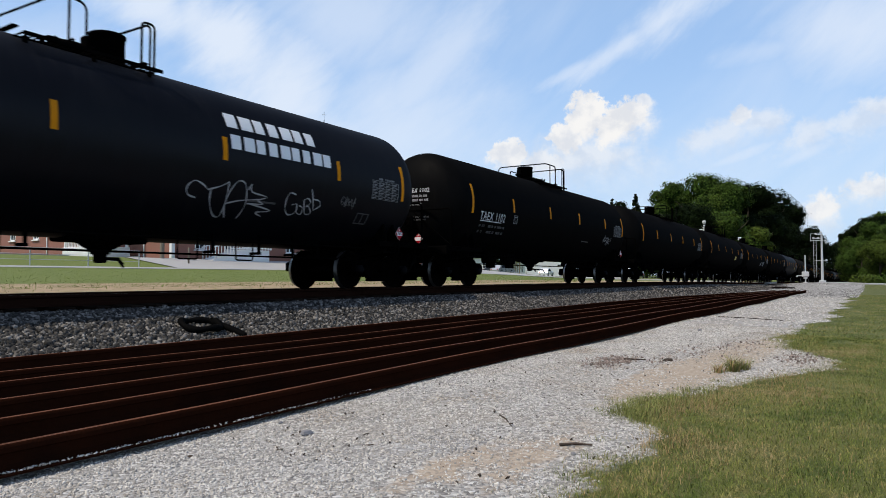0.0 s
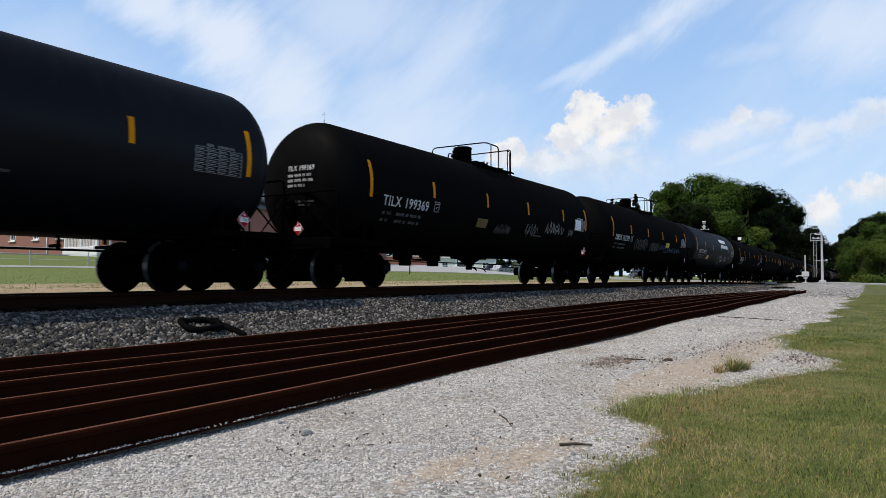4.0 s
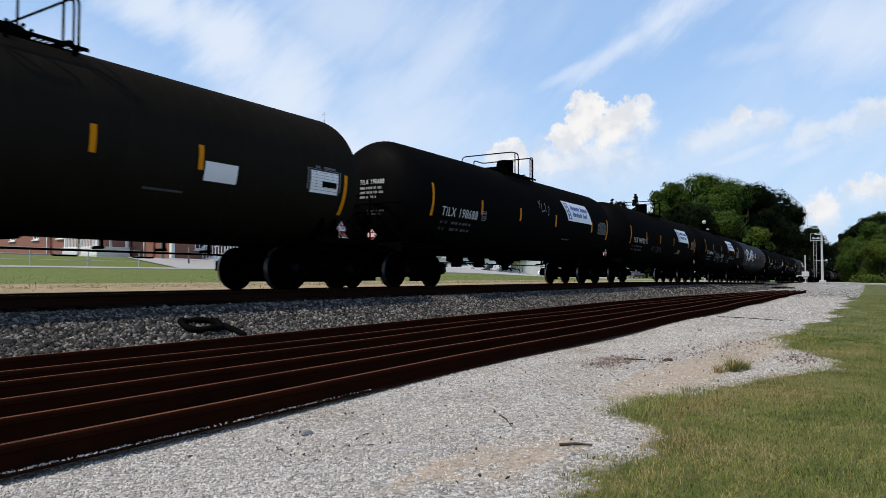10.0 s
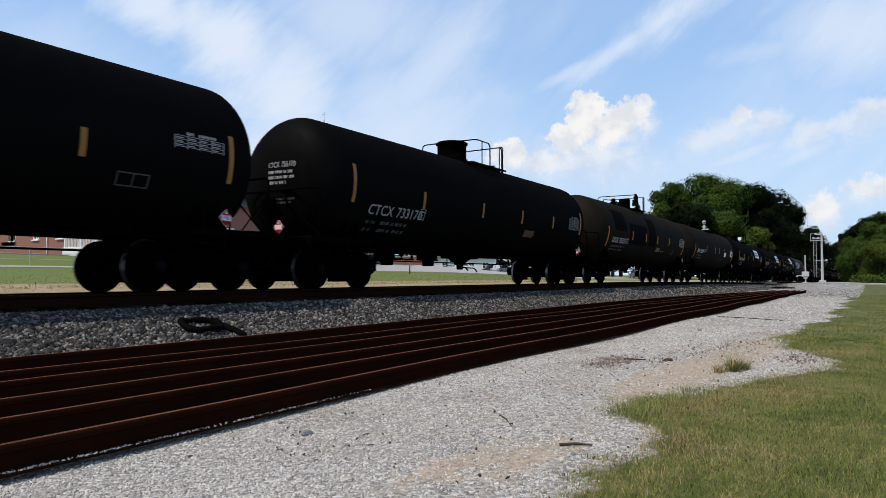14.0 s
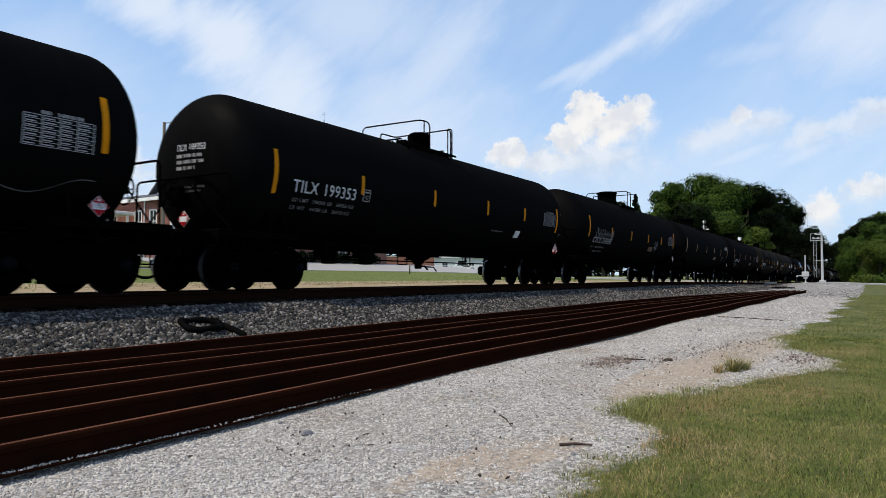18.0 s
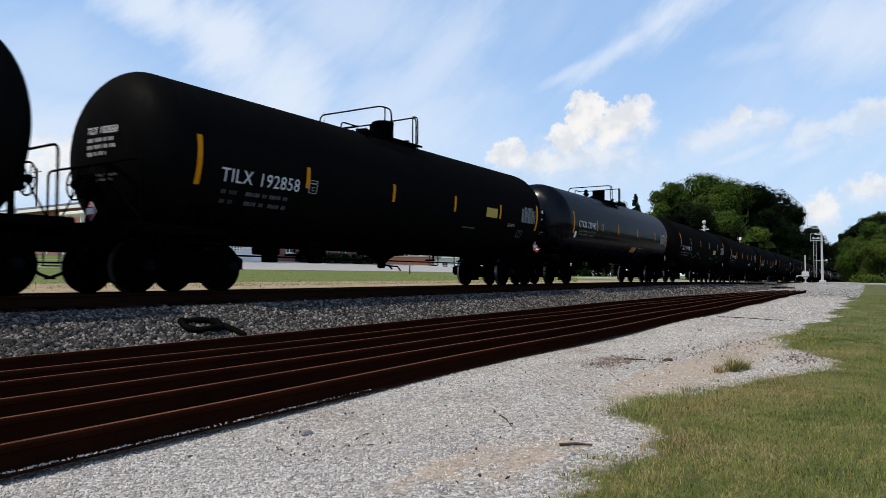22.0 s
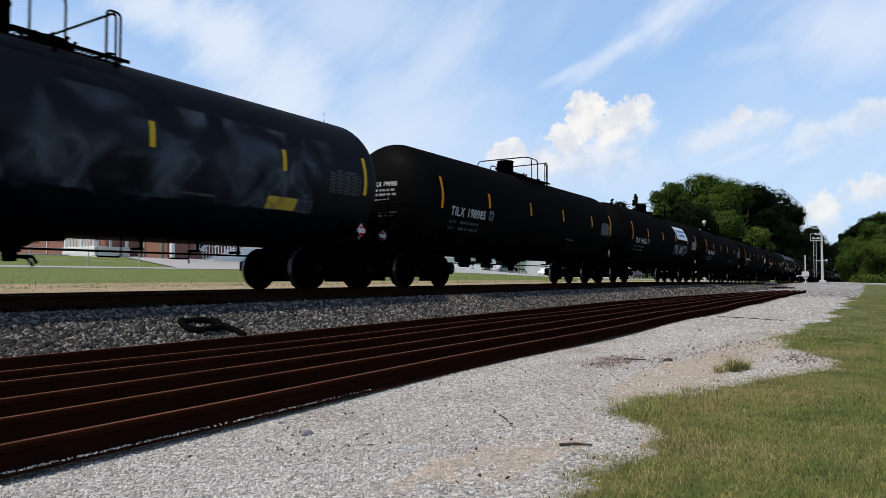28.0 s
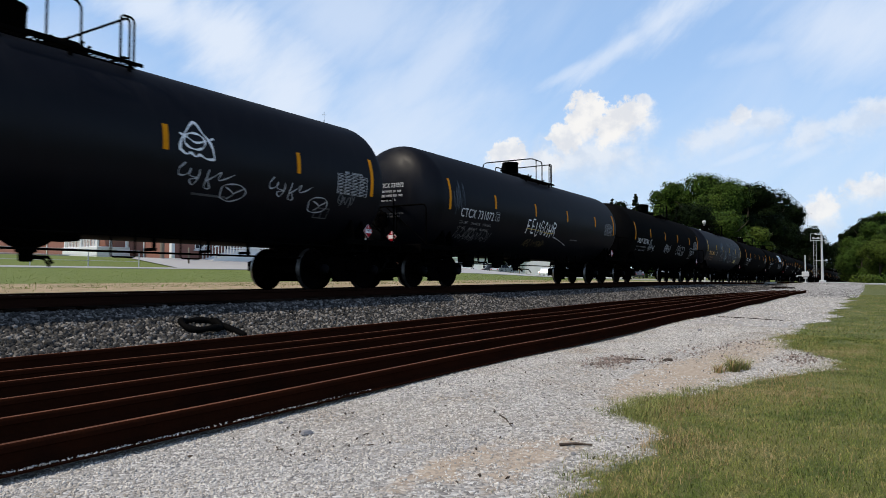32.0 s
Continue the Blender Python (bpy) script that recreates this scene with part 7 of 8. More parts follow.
def mast_signal():
    """Cantilever crossing signal: mast, ladder, flashing lamps on an arm."""
    x, y = 91.5, 4.9
    t = thing("crossing_signal", "silver crossing signal mast with lamps and ladder", "crossing signal", pose(x, y, ground_z(x, y)), "crossing signals")
    part("base", Shape().box((0, 0, 0.15), (0.7, 0.7, 0.4), 0.05), "galv", t)
    part("mast", Shape().tube([(0, 0, 0.2), (0, 0, 5.6)], [0.15, 0.10], 12).lathe([(0.12, 5.6), (0.1, 5.66), (0.0, 5.7)], 12), "silver", t)
    s = Shape()
    for dy in (0.58, 0.86):
        s.tube([(0, dy, 0.7), (0, dy, 5.2)], 0.02, 6)
    for i in range(14):
        s.tube([(0, 0.58, 0.9 + 0.3 * i), (0, 0.86, 0.9 + 0.3 * i)], 0.01, 5)
    part("ladder", s, "silver", t)
    part("arm", Shape().box((0, 0.35, 5.05), (0.5, 1.7, 0.06), 0.01).tube([(0, -0.45, 5.0), (0, -0.45, 5.55)], 0.02, 6).tube([(0, 1.15, 5.05), (0, 1.15, 5.9)], 0.02, 6).tube([(0, 1.15, 5.9), (0, -0.1, 5.75)], 0.02, 6).tube([(0, 0, 5.3), (0, 0.9, 5.3)], 0.03, 8).tube([(0, 0, 5.75), (0, 0.6, 5.75)], 0.03, 8), "silver", t)
    part("lower_arm", Shape().tube([(0, 0.7, 2.7), (0, -0.45, 2.7)], 0.03, 8), "silver", t)
    for i, (dy, z) in enumerate(((0.85, 5.35), (0.35, 5.35), (0.6, 5.85), (0.1, 6.0), (-0.45, 4.8), (-0.45, 2.7))):
        lamp = part("lamp", Shape().lathe([(0.0, 0.08), (0.12, 0.06), (0.13, 0.0), (0.13, -0.03), (0.0, -0.04)], 18, "x"), "silver", t, "round lamp housing", pose(-0.1, dy, z, 0, 0, 180))
        part("hood", Shape().slab([(p[1], p[2]) for p in arc((0, 0), 0.13, -30, 210, 10, "yz")] + [(p[1], p[2]) for p in arc((0, 0), 0.115, 210, -30, 10, "yz")], "x", -0.28, -0.04), "silver", lamp)
        part("lens", Shape().lathe([(0.0, -0.07), (0.10, -0.05), (0.10, -0.035)], 14, "x"), "lamp_red", lamp)
    part("bell", Shape().lathe([(0.16, 0.0), (0.15, 0.1), (0.06, 0.16), (0.0, 0.16)], 14, at=(0, 0, 5.7)), "silver", t)
    return t


def gate_signal(x, y, high, label):
    t = thing("gate_post", label, "crossing gate", pose(x, y, ground_z(x, y)), "crossing signals")
    part("post", Shape().tube([(0, 0, 0), (0, 0, high)], 0.075, 10).box((0, 0, 0.08), (0.5, 0.5, 0.16), 0.03), "silver", t)
    part("mechanism_box", Shape().box((0, 0, 1.15), (0.55, 0.75, 0.6), 0.05).box((0, 0, 0.72), (0.4, 0.4, 0.25), 0.03), "silver", t)
    part("counterweight", Shape().box((-0.1, 0.62, 0.95), (0.1, 0.5, 0.10), 0.02).box((-0.1, 0.9, 0.88), (0.14, 0.16, 0.18), 0.03), "silver", t)
    return t


mast_signal()
gate_signal(90.6, 6.6, 3.4, "short silver gate post with mechanism box")


def far_signal():
    x, y = 84.1, 16.6
    g = ground_z(x, y)
    t = thing("crossing_signal", "silver mast with crossarm and round cap beyond the train", "crossing signal", pose(x, y, g), "crossing signals")
    h = 7.5 - g
    part("mast", Shape().tube([(0, 0, 0), (0, 0, h - 0.3)], 0.12, 10), "silver", t)
    part("crossarm", Shape().box((0, 0, h - 0.85), (0.14, 1.1, 0.14), 0.02).box((0, 0, h - 0.55), (0.1, 0.5, 0.1), 0.02), "silver", t)
    part("cap", Shape().lathe([(0.0, -0.22), (0.16, -0.17), (0.24, 0.0), (0.17, 0.17), (0.0, 0.24)], 16, at=(0, 0, h)), "silver", t)
    x, y = place(0.4383, 88)
    g = ground_z(x, y)
    t = thing("sign_post", "white square sign on a post beyond the train", "sign", pose(x, y, g))
    part("post", Shape().tube([(0, 0, 0), (0, 0, 5.9 - g)], 0.06, 8), "silver", t)
    part("panel", Shape().box((-0.1, 0, 6.0 - g), (0.04, 0.42, 0.36), 0.01), "sign_white", t)


far_signal()


def build_mast():
    x, y = place(-0.1767, 200)
    t = thing("radio_mast", "thin lattice radio mast far behind the train", "mast", pose(x, y, ground_z(x, y)))
    s = Shape()
    for a in range(3):
        c, d = 0.35 * math.cos(a * 2.094), 0.35 * math.sin(a * 2.094)
        s.tube([(c, d, 0), (c * 0.4, d * 0.4, 44)], 0.05, 5)
    for i in range(44):
        k, l = 1 - 0.6 * i / 44, 1 - 0.6 * (i + 1) / 44
        a, b = (i % 3) * 2.094, ((i + 1) % 3) * 2.094
        s.tube([(0.35 * k * math.cos(a), 0.35 * k * math.sin(a), i), (0.35 * l * math.cos(b), 0.35 * l * math.sin(b), i + 1)], 0.03, 4)
    part("lattice", s, "galv", t)
    part("antenna", Shape().tube([(0, 0, 44), (0, 0, 46.6)], 0.05, 6).tube([(-0.5, 0.4, 45.6), (0.5, -0.4, 45.6)], 0.04, 5), "galv", t)


build_mast()


# ---- brick building and lot ----
def window_part(wall, name, at, w, h, axis="x"):
    """A window in its opening: frame, pane, sill. Built to face -x, turned by its pose."""
    win = part(name, Shape().box((0, 0, h - 0.05), (0.12, w, 0.1), 0.01).box((0, 0, 0.05), (0.12, w, 0.1), 0.01).box((0, -w / 2 + 0.05, h / 2), (0.12, 0.1, h), 0.01).box(
        (0, w / 2 - 0.05, h / 2), (0.12, 0.1, h), 0.01).box((0, 0, h / 2), (0.08, w - 0.2, 0.06), 0.01).box((0, 0, h / 2), (0.07, 0.05, h - 0.2), 0.01), "trim", wall, "white window frame", at)
    part("pane", Shape().box((0.04, 0, h / 2), (0.02, w - 0.1, h - 0.1)), "glass", win, "dark glass")
    part("sill", Shape().box((-0.08, 0, -0.06), (0.22, w + 0.2, 0.1), 0.015), "trim", win)
    return win


def gable_roof(x0, x1, y0, y1, z, ridge, along_x, over=0.4, thick=0.16):
    s = Shape()
    if along_x:
        ym = (y0 + y1) / 2
        slope = (ridge - z) / (ym - y0)
        o = [(y0 - over, z - over * slope), (ym, ridge), (y1 + over, z - over * slope), (y1 + over, z - over * slope + thick), (ym, ridge + thick * 1.3), (y0 - over, z - over * slope + thick)]
        s.slab(o, "x", x0 - over, x1 + over)
    else:
        xm = (x0 + x1) / 2
        slope = (ridge - z) / (xm - x0)
        o = [(x0 - over, z - over * slope), (xm, ridge), (x1 + over, z - over * slope), (x1 + over, z - over * slope + thick), (xm, ridge + thick * 1.3), (x0 - over, z - over * slope + thick)]
        s.slab(o, "y", y0 - over, y1 + over)
    return s


def wall_with_holes(a, b, z0, z1, holes, thick=0.3):
    """A wall along y (facing -x at x = 0) from a to b, one closed mesh with real openings (centre, width, sill, head)."""
    ys = sorted({a, b, *(c - w / 2 for c, w, lo, hi in holes), *(c + w / 2 for c, w, lo, hi in holes)})
    zs = sorted({z0, z1, *(h[2] for h in holes), *(h[3] for h in holes)})

    def full(i, j):
        if not (0 <= i < len(ys) - 1 and 0 <= j < len(zs) - 1):
            return False
        y, z = (ys[i] + ys[i + 1]) / 2, (zs[j] + zs[j + 1]) / 2
        return not any(abs(y - c) < w / 2 and lo < z < hi for c, w, lo, hi in holes)
    n = len(zs)
    at = lambda i, j, k: (i * n + j) * 2 + k
    vs = [(k * thick, y, z) for y in ys for z in zs for k in (0, 1)]
    fs = []
    for i in range(len(ys) - 1):
        for j in range(n - 1):
            if not full(i, j):
                continue
            fs += [(at(i, j, 0), at(i, j + 1, 0), at(i + 1, j + 1, 0), at(i + 1, j, 0)), (at(i, j, 1), at(i + 1, j, 1), at(i + 1, j + 1, 1), at(i, j + 1, 1))]
            for di, dj, p, q in ((-1, 0, (i, j), (i, j + 1)), (1, 0, (i + 1, j), (i + 1, j + 1)), (0, -1, (i, j), (i + 1, j)), (0, 1, (i, j + 1), (i + 1, j + 1))):
                if not full(i + di, j + dj):
                    fs.append((at(*p, 0), at(*q, 0), at(*q, 1), at(*p, 1)))
    used = sorted({v for f in fs for v in f})
    where = {v: i for i, v in enumerate(used)}
    return Shape().put([vs[v] for v in used], [tuple(where[v] for v in f) for f in fs])


def brick_courses(wall, a, b, z0, z1, holes, seed):
    """Rows of proud bricks in bands near the openings, on a wall that faces -x."""
    rnd = random.Random(seed)
    brick = Shape().box((0, 0, 0), (0.05, 0.39, 0.13), 0.008)
    n, z, row = 0, z1 - 0.12, 0
    while z > z0 + 0.1 and n < 300:
        y = a + 0.25 + (0.2 if row % 2 else 0.0)
        while y < b - 0.22 and n < 300:
            if all(not (abs(y - c) < w / 2 + 0.22 and lo - 0.1 < z < hi + 0.1) for c, w, lo, hi in holes):
                part("brick", brick, "brick", wall, at=pose(-0.012, y, z), share="brick")
                n += 1
            y += 0.41
        z -= 0.15
        row += 1


def build_house():
    base, eave = 2.3, 6.85
    house = thing("brick_house", "long red brick building with white trim and grey roof", "building")
    # wing: long wall towards the camera, short wall towards the track
    holes = [(45.4, 0.95, 4.3, 6.1), (47.2, 0.95, 4.3, 6.1), (50.4, 1.0, 4.3, 6.1), (54.2, 1.0, 4.3, 6.1), (58.0, 1.0, 4.3, 6.1), (62.0, 1.0, 4.3, 6.1), (66.0, 1.0, 4.3, 6.1)]
    wall = part("long_wall", wall_with_holes(43.0, 76.0, base - 0.8, eave, holes), "brick_wall", house, "red brick wall", pose(31.2, 0, 0))
    for c, w, lo, hi in holes:
        window_part(wall, "window", pose(0.06, c, lo), w, hi - lo)
    front_holes = [(-33.6, 0.95, 3.1, 4.9), (-36.4, 0.95, 3.1, 4.9), (-39.0, 1.1, 2.35, 4.7), (-43.0, 1.0, 3.1, 4.9), (-46.5, 1.0, 3.1, 4.9), (-50.0, 1.0, 3.1, 4.9), (-53.5, 1.0, 3.1, 4.9)]
    turned = pose(0, 43.0, 0, 0, 0, 90)
    front = part("front_wall", wall_with_holes(-57.0, -31.2, base - 0.8, eave, front_holes), "brick_wall", house, "red brick wall", turned)
    for c, w, lo, hi in front_holes:
        if w == 1.1:
            d = part("door", Shape().box((0.1, 0, (hi - lo) / 2), (0.06, w, hi - lo), 0.01).box((0.05, 0, 0.6), (0.05, w * 0.7, 0.8), 0.01).box((0.05, 0, 1.6), (0.05, w * 0.7, 0.9), 0.01), "trim", front, "white panelled door", pose(0, c, lo))
            part("handle", Shape().tube([(0.02, 0.42, 1.0), (-0.03, 0.42, 1.0), (-0.03, 0.36, 1.0)], 0.015, 6), "galv", d)
        else:
            window_part(front, "window", pose(0.06, c, lo), w, hi - lo)
    part("back_wall", Shape().box((44.0, 75.85, 4.2), (25.6, 0.3, 5.3)).box((56.85, 59.5, 4.2), (0.3, 33, 5.3)), "brick_wall", house)
    part("roof", gable_roof(31.2, 41.0, 43.0, 76.0, eave + 0.1, eave + 1.15, False), "roof", house, "grey shingle roof")
    part("front_roof", gable_roof(35.0, 57.0, 43.0, 52.0, eave + 0.1, 11.0, True, 0.35), "roof", house, "steep grey shingle roof")
    part("gable", Shape().slab([(43.4, eave), (51.6, eave), (47.5, 10.75)], "x", 35.0, 35.25), "siding", house, "white gable end")
    part("gable_vent", Shape().lathe([(0.0, 34.97), (0.35, 34.96), (0.4, 34.99), (0.4, 35.02)], 18, "x", (0, 47.5, 8.6)), "trim", house)
    for y0, y1 in ((43.0, 76.4),):
        part("fascia", Shape().box((30.82, (y0 + y1) / 2, eave - 0.02), (0.06, y1 - y0 + 0.6, 0.26), 0.01), "trim", house, "white eaves board")
    part("corner_board", Shape().box((31.1, 42.9, 4.4), (0.28, 0.28, 4.9), 0.02), "trim", house, "white corner board")
    for y in (46.3, 52.3, 60.0):
        part("downpipe", Shape().tube([(31.12, y, eave - 0.1), (31.12, y, base)], 0.055, 8), "trim", house, "white downpipe")
    brick_courses(wall, 43.0, 51.5, 4.6, eave - 0.1, holes, 3)
    return house


build_house()


def build_ramp():
    """White railed ramp and steps before the brick building."""
    g = ground_z(36, 41.4)
    r = thing("ramp_railing", "white railed ramp with balusters before the building", "railing", pose(0, 0, 0))
    part("slope", Shape().slab([(33.4, g - 0.3), (33.4, g + 0.1), (36.2, g + 0.95), (39.0, g + 0.95), (39.0, g - 0.3)], "y", 41.3, 42.6), "siding", r, "pale ramp")
    for y in (41.25, 42.65):
        s = Shape()
        s.box((37.7, y, g + 1.9), (3.0, 0.08, 0.1), 0.01).box((37.7, y, g + 1.08), (3.0, 0.06, 0.08), 0.01)
        s.tube([(33.5, y, g + 1.05), (36.2, y, g + 1.9)], 0.05, 6)
        part("handrail", s, "trim", r)
        for i in range(20):
            x = 33.6 + 0.29 * i
            z0 = g + 0.1 + max(0, min(0.85, (x - 33.4) * 0.3))
            part("baluster", lambda: Shape().box((0, 0, 0.45), (0.05, 0.05, 0.95)), "trim", r, at=pose(x, y, z0), share="baluster")
    p = thing("porch", "white porch with posts at the brick building", "porch", pose(29.3, 49.5, 0))
    h = ground_z(29.3, 49.5)
    part("deck", Shape().box((0, 0, h + 0.35), (2.6, 4.6, 0.8), 0.03), "siding", p)
    part("roof", Shape().box((0, 0, h + 3.3), (3.0, 5.0, 0.25), 0.04), "trim", p)
    for sx in (-1.15, 1.15):
        for sy in (-2.1, 0, 2.1):
            part("post", lambda: Shape().box((0, 0, 1.25), (0.18, 0.18, 2.5), 0.02), "trim", p, at=pose(sx, sy, h + 0.72), share="porch_post")
    s = Shape()
    for i in range(22):
        s.box((-1.15, -2.1 + 0.2 * i, h + 1.15), (0.05, 0.05, 0.8))
    s.box((-1.15, 0, h + 1.58), (0.08, 4.3, 0.08))
    part("balustrade", s, "trim", p)


build_ramp()


def light_pole(x, y, high, label, head=True, cross=False):
    g = ground_z(x, y)
    t = thing("lamp_pole" if head else "utility_pole", label, "pole", pose(x, y, g))
    part("pole", Shape().tube([(0, 0, -0.1), (0, 0, high)], [0.16, 0.10], 12), "pole_wood", t, "grey timber pole")
    if head:
        part("arm", Shape().tube([(0, 0, high - 0.25), (0.15, -0.12, high + 0.02), (0.35, -0.28, high + 0.02)], 0.035, 8), "galv", t)
        part("lamp_head", Shape().box((0.5, -0.40, high + 0.0), (0.5, 0.26, 0.14), 0.06, Matrix.Rotation(radians(-38), 3, "Z")), "galv", t)
    if cross:
        part("crossarm", Shape().box((0, 0, high - 0.5), (0.12, 2.2, 0.14), 0.02), "pole_wood", t)
        for y in (-0.95, -0.35, 0.35, 0.95):
            part("insulator", lambda: Shape().lathe([(0.05, 0), (0.07, 0.08), (0.03, 0.16)], 8), "trim", t, at=pose(0, y, high - 0.43), share="insulator")
    return t


light_pole(31.2 * 0.95, 44.2 * 0.95, 9.65, "timber lamp pole on the lawn before the brick building")
x, y = place(-0.6017, 92)
light_pole(x, y, 12.5, "utility pole with crossarm behind the building", False, True)
for px, d, h in ((-0.375, 46.0, 1.1), (-0.049, 52.0, 0.95)):
    x, y = place(px, d)
    solid("bollard", Shape().lathe([(0.06, 0), (0.06, h), (0.04, h + 0.03), (0, h + 0.04)], 10), "pole_wood", "short timber post on the lawn", "post", pose(x, y, ground_z(x, y) - 0.02))


def build_fence():
    """Low wire fence on the lawn behind the track."""
    f = thing("wire_fence", "low grey wire fence across the lawn", "fence")
    pts = [(9 + 3.1 * i, 36.9) for i in range(6)]
    for i, (x, y) in enumerate(pts):
        part("post", lambda: Shape().tube([(0, 0, 0), (0, 0, 1.05)], 0.03, 6), "galv", f, at=pose(x, y, ground_z(x, y) - 0.05), share="fence_post")
    for k in (0.35, 0.65, 0.98):
        part("wire", Shape().tube([(x, y, ground_z(x, y) + k) for x, y in pts], 0.012, 4), "galv", f)


build_fence()


def build_parked(x, y, turn, paint, label, tall=0.0):
    """A parked car: body, cabin, glass, wheels, lamps."""
    c = thing("parked_car", label, "car", pose(x, y, ground_z(x, y) + 0.03, 0, 0, turn), "cars in the lot")
    side = [(-2.2, 0.32), (-2.25, 0.62), (-2.1, 0.86), (-1.2, 0.92), (1.0, 0.92), (1.9, 0.80), (2.2, 0.62), (2.2, 0.32)]
    part("body", Shape().slab(side, "y", -0.86, 0.86), paint, c)
    h = 1.45 + tall
    cab = [(-1.75 if tall else -1.5, 0.90), (-1.35 if tall else -0.95, h - 0.04), (-0.8, h), (0.2, h), (1.05, 0.90)]
    part("cabin", Shape().slab(cab, "y", -0.74, 0.74), paint, c)
    part("side_glass", Shape().slab([(-1.25, 0.96), (-0.95, h - 0.12), (0.12, h - 0.1), (0.78, 0.96)], "y", -0.75, 0.75), "glass", c, "dark side windows")
    part("windscreen", Shape().slab([(0.30, h - 0.07), (0.98, 0.96), (1.01, 0.97), (0.34, h - 0.05)], "y", -0.66, 0.66), "glass", c)
    for sx in (-1.38, 1.38):
        for sy in (-0.8, 0.8):
            w = part("wheel", lambda: Shape().lathe([(0.0, -0.1), (0.24, -0.1), (0.31, -0.08), (0.33, -0.04), (0.33, 0.06), (0.31, 0.1), (0.0, 0.1)], 20, "y"), "tyre", c, at=pose(sx, sy, 0.33), share="car_wheel")
            part("rim", lambda: Shape().lathe([(0.0, -0.11), (0.19, -0.105), (0.2, 0.105), (0.0, 0.11)], 16, "y"), "galv", w, share="car_rim")
    for sy in (-0.62, 0.62):
        part("headlight", lambda: Shape().box((2.19, 0, 0.66), (0.06, 0.34, 0.14), 0.02), "sign_white", c, at=pose(0, sy, 0), share="headlight")
        part("tail_light", lambda: Shape().box((-2.22, 0, 0.72), (0.05, 0.24, 0.16), 0.02), "lamp_red", c, at=pose(0, sy, 0), share="tail_light")


for px, d, turn, paint, label, tall in (
        (0.152, 126, 8, "car_white", "white sedan parked in the lot", 0), (0.186, 128, 12, "car_white", "white sedan parked in the lot", 0), (0.088, 112, -10, "car_silver", "silver hatchback parked in the lot", 0.1),
        (0.077, 116, -52, "car_dark", "dark estate car parked in the lot", 0.2), (0.031, 118, -55, "car_white", "white van-like car parked in the lot", 0.3), (0.285, 118, 30, "car_dark", "dark car parked near the crossing", 0)):
    x, y = place(px, d)
    build_parked(x, y, turn, paint, label, tall)


def build_shed():
    """Low pale shop building behind the lot."""
    x, y = place(0.11, 158)
    g = ground_z(x, y)
    b = thing("shop_building", "low pale shop building with dark posts behind the lot", "building", pose(x, y, g, 0, 0, -57))
    part("wall", wall_with_holes(-14, 14, 0, 3.6, [(-9, 2.4, 0.8, 2.6), (-4.5, 1.2, 0.05, 2.3), (0, 2.4, 0.8, 2.6), (5, 2.4, 0.8, 2.6), (10, 2.4, 0.8, 2.6)]), "siding", b)
    part("side_wall", Shape().box((4, -13.85, 1.8), (7.7, 0.3, 3.6)).box((4, 13.85, 1.8), (7.7, 0.3, 3.6)).box((8, 0, 1.8), (0.3, 28, 3.6)), "siding", b)
    part("roof", gable_roof(-1.2, 8, -14, 14, 3.6, 5.4, False), "roof", b)
    for c, w, lo, hi in [(-9, 2.4, 0.8, 2.6), (0, 2.4, 0.8, 2.6), (5, 2.4, 0.8, 2.6), (10, 2.4, 0.8, 2.6)]:
        window_part(b, "window", pose(0.06, c, lo), w, hi - lo)
    for y in (-13, -7, -1, 5, 11):
        part("post", lambda: Shape().box((0, 0, 1.7), (0.16, 0.16, 3.4), 0.02), "pole_wood", b, at=pose(-1.2, y, 0), share="shop_post")
    # low garden wall of brick, and a white house behind it
    x, y = place(-0.052, 84)
    w = thing("garden_wall", "low red brick garden wall with a pale coping", "wall", pose(x, y, ground_z(x, y) - 0.2, 0, 0, 32))
    part("wall", Shape().box((0, 0, 0.65), (0.3, 6.6, 1.3)), "brick_wall", w)
    part("coping", Shape().box((0, 0, 1.34), (0.4, 6.7, 0.08), 0.02), "trim", w)
    x, y = place(0.015, 134)
    b = thing("white_house", "long low white building with gables behind the lot", "house", pose(x, y, ground_z(x, y) - 0.3, 0, 0, 32))
    holes = [(-6.4, 1.2, 0.9, 2.1), (-3.6, 1.2, 0.9, 2.1), (-1.0, 1.0, 0.3, 2.3), (1.6, 1.2, 0.9, 2.1), (4.2, 1.2, 0.9, 2.1), (6.8, 1.2, 0.9, 2.1)]
    part("front_wall", wall_with_holes(-8.5, 8.5, 0, 3.0, holes), "siding", b)
    part("side_wall", Shape().box((3, -8.35, 1.5), (5.6, 0.3, 3.0)), "siding", b)
    part("side_wall", Shape().box((3, 8.35, 1.5), (5.6, 0.3, 3.0)), "siding", b)
    part("roof", gable_roof(0, 6, -8.5, 8.5, 3.0, 4.3, False, 0.3), "roof", b)
    for y in (-5.0, 0.5, 5.5):
        part("gable", Shape().slab([(y - 2.0, 2.9), (y + 2.0, 2.9), (y, 4.3)], "x", -0.45, 0.1), "siding", b, "white gable")
    for c, w, lo, hi in holes:
        if lo > 0.5:
            window_part(b, "window", pose(0.06, c, lo), w, hi - lo)
        else:
            part("door", Shape().box((0.1, c, (lo + hi) / 2), (0.06, w, hi - lo), 0.01), "trim", b, "white door")


build_shed()


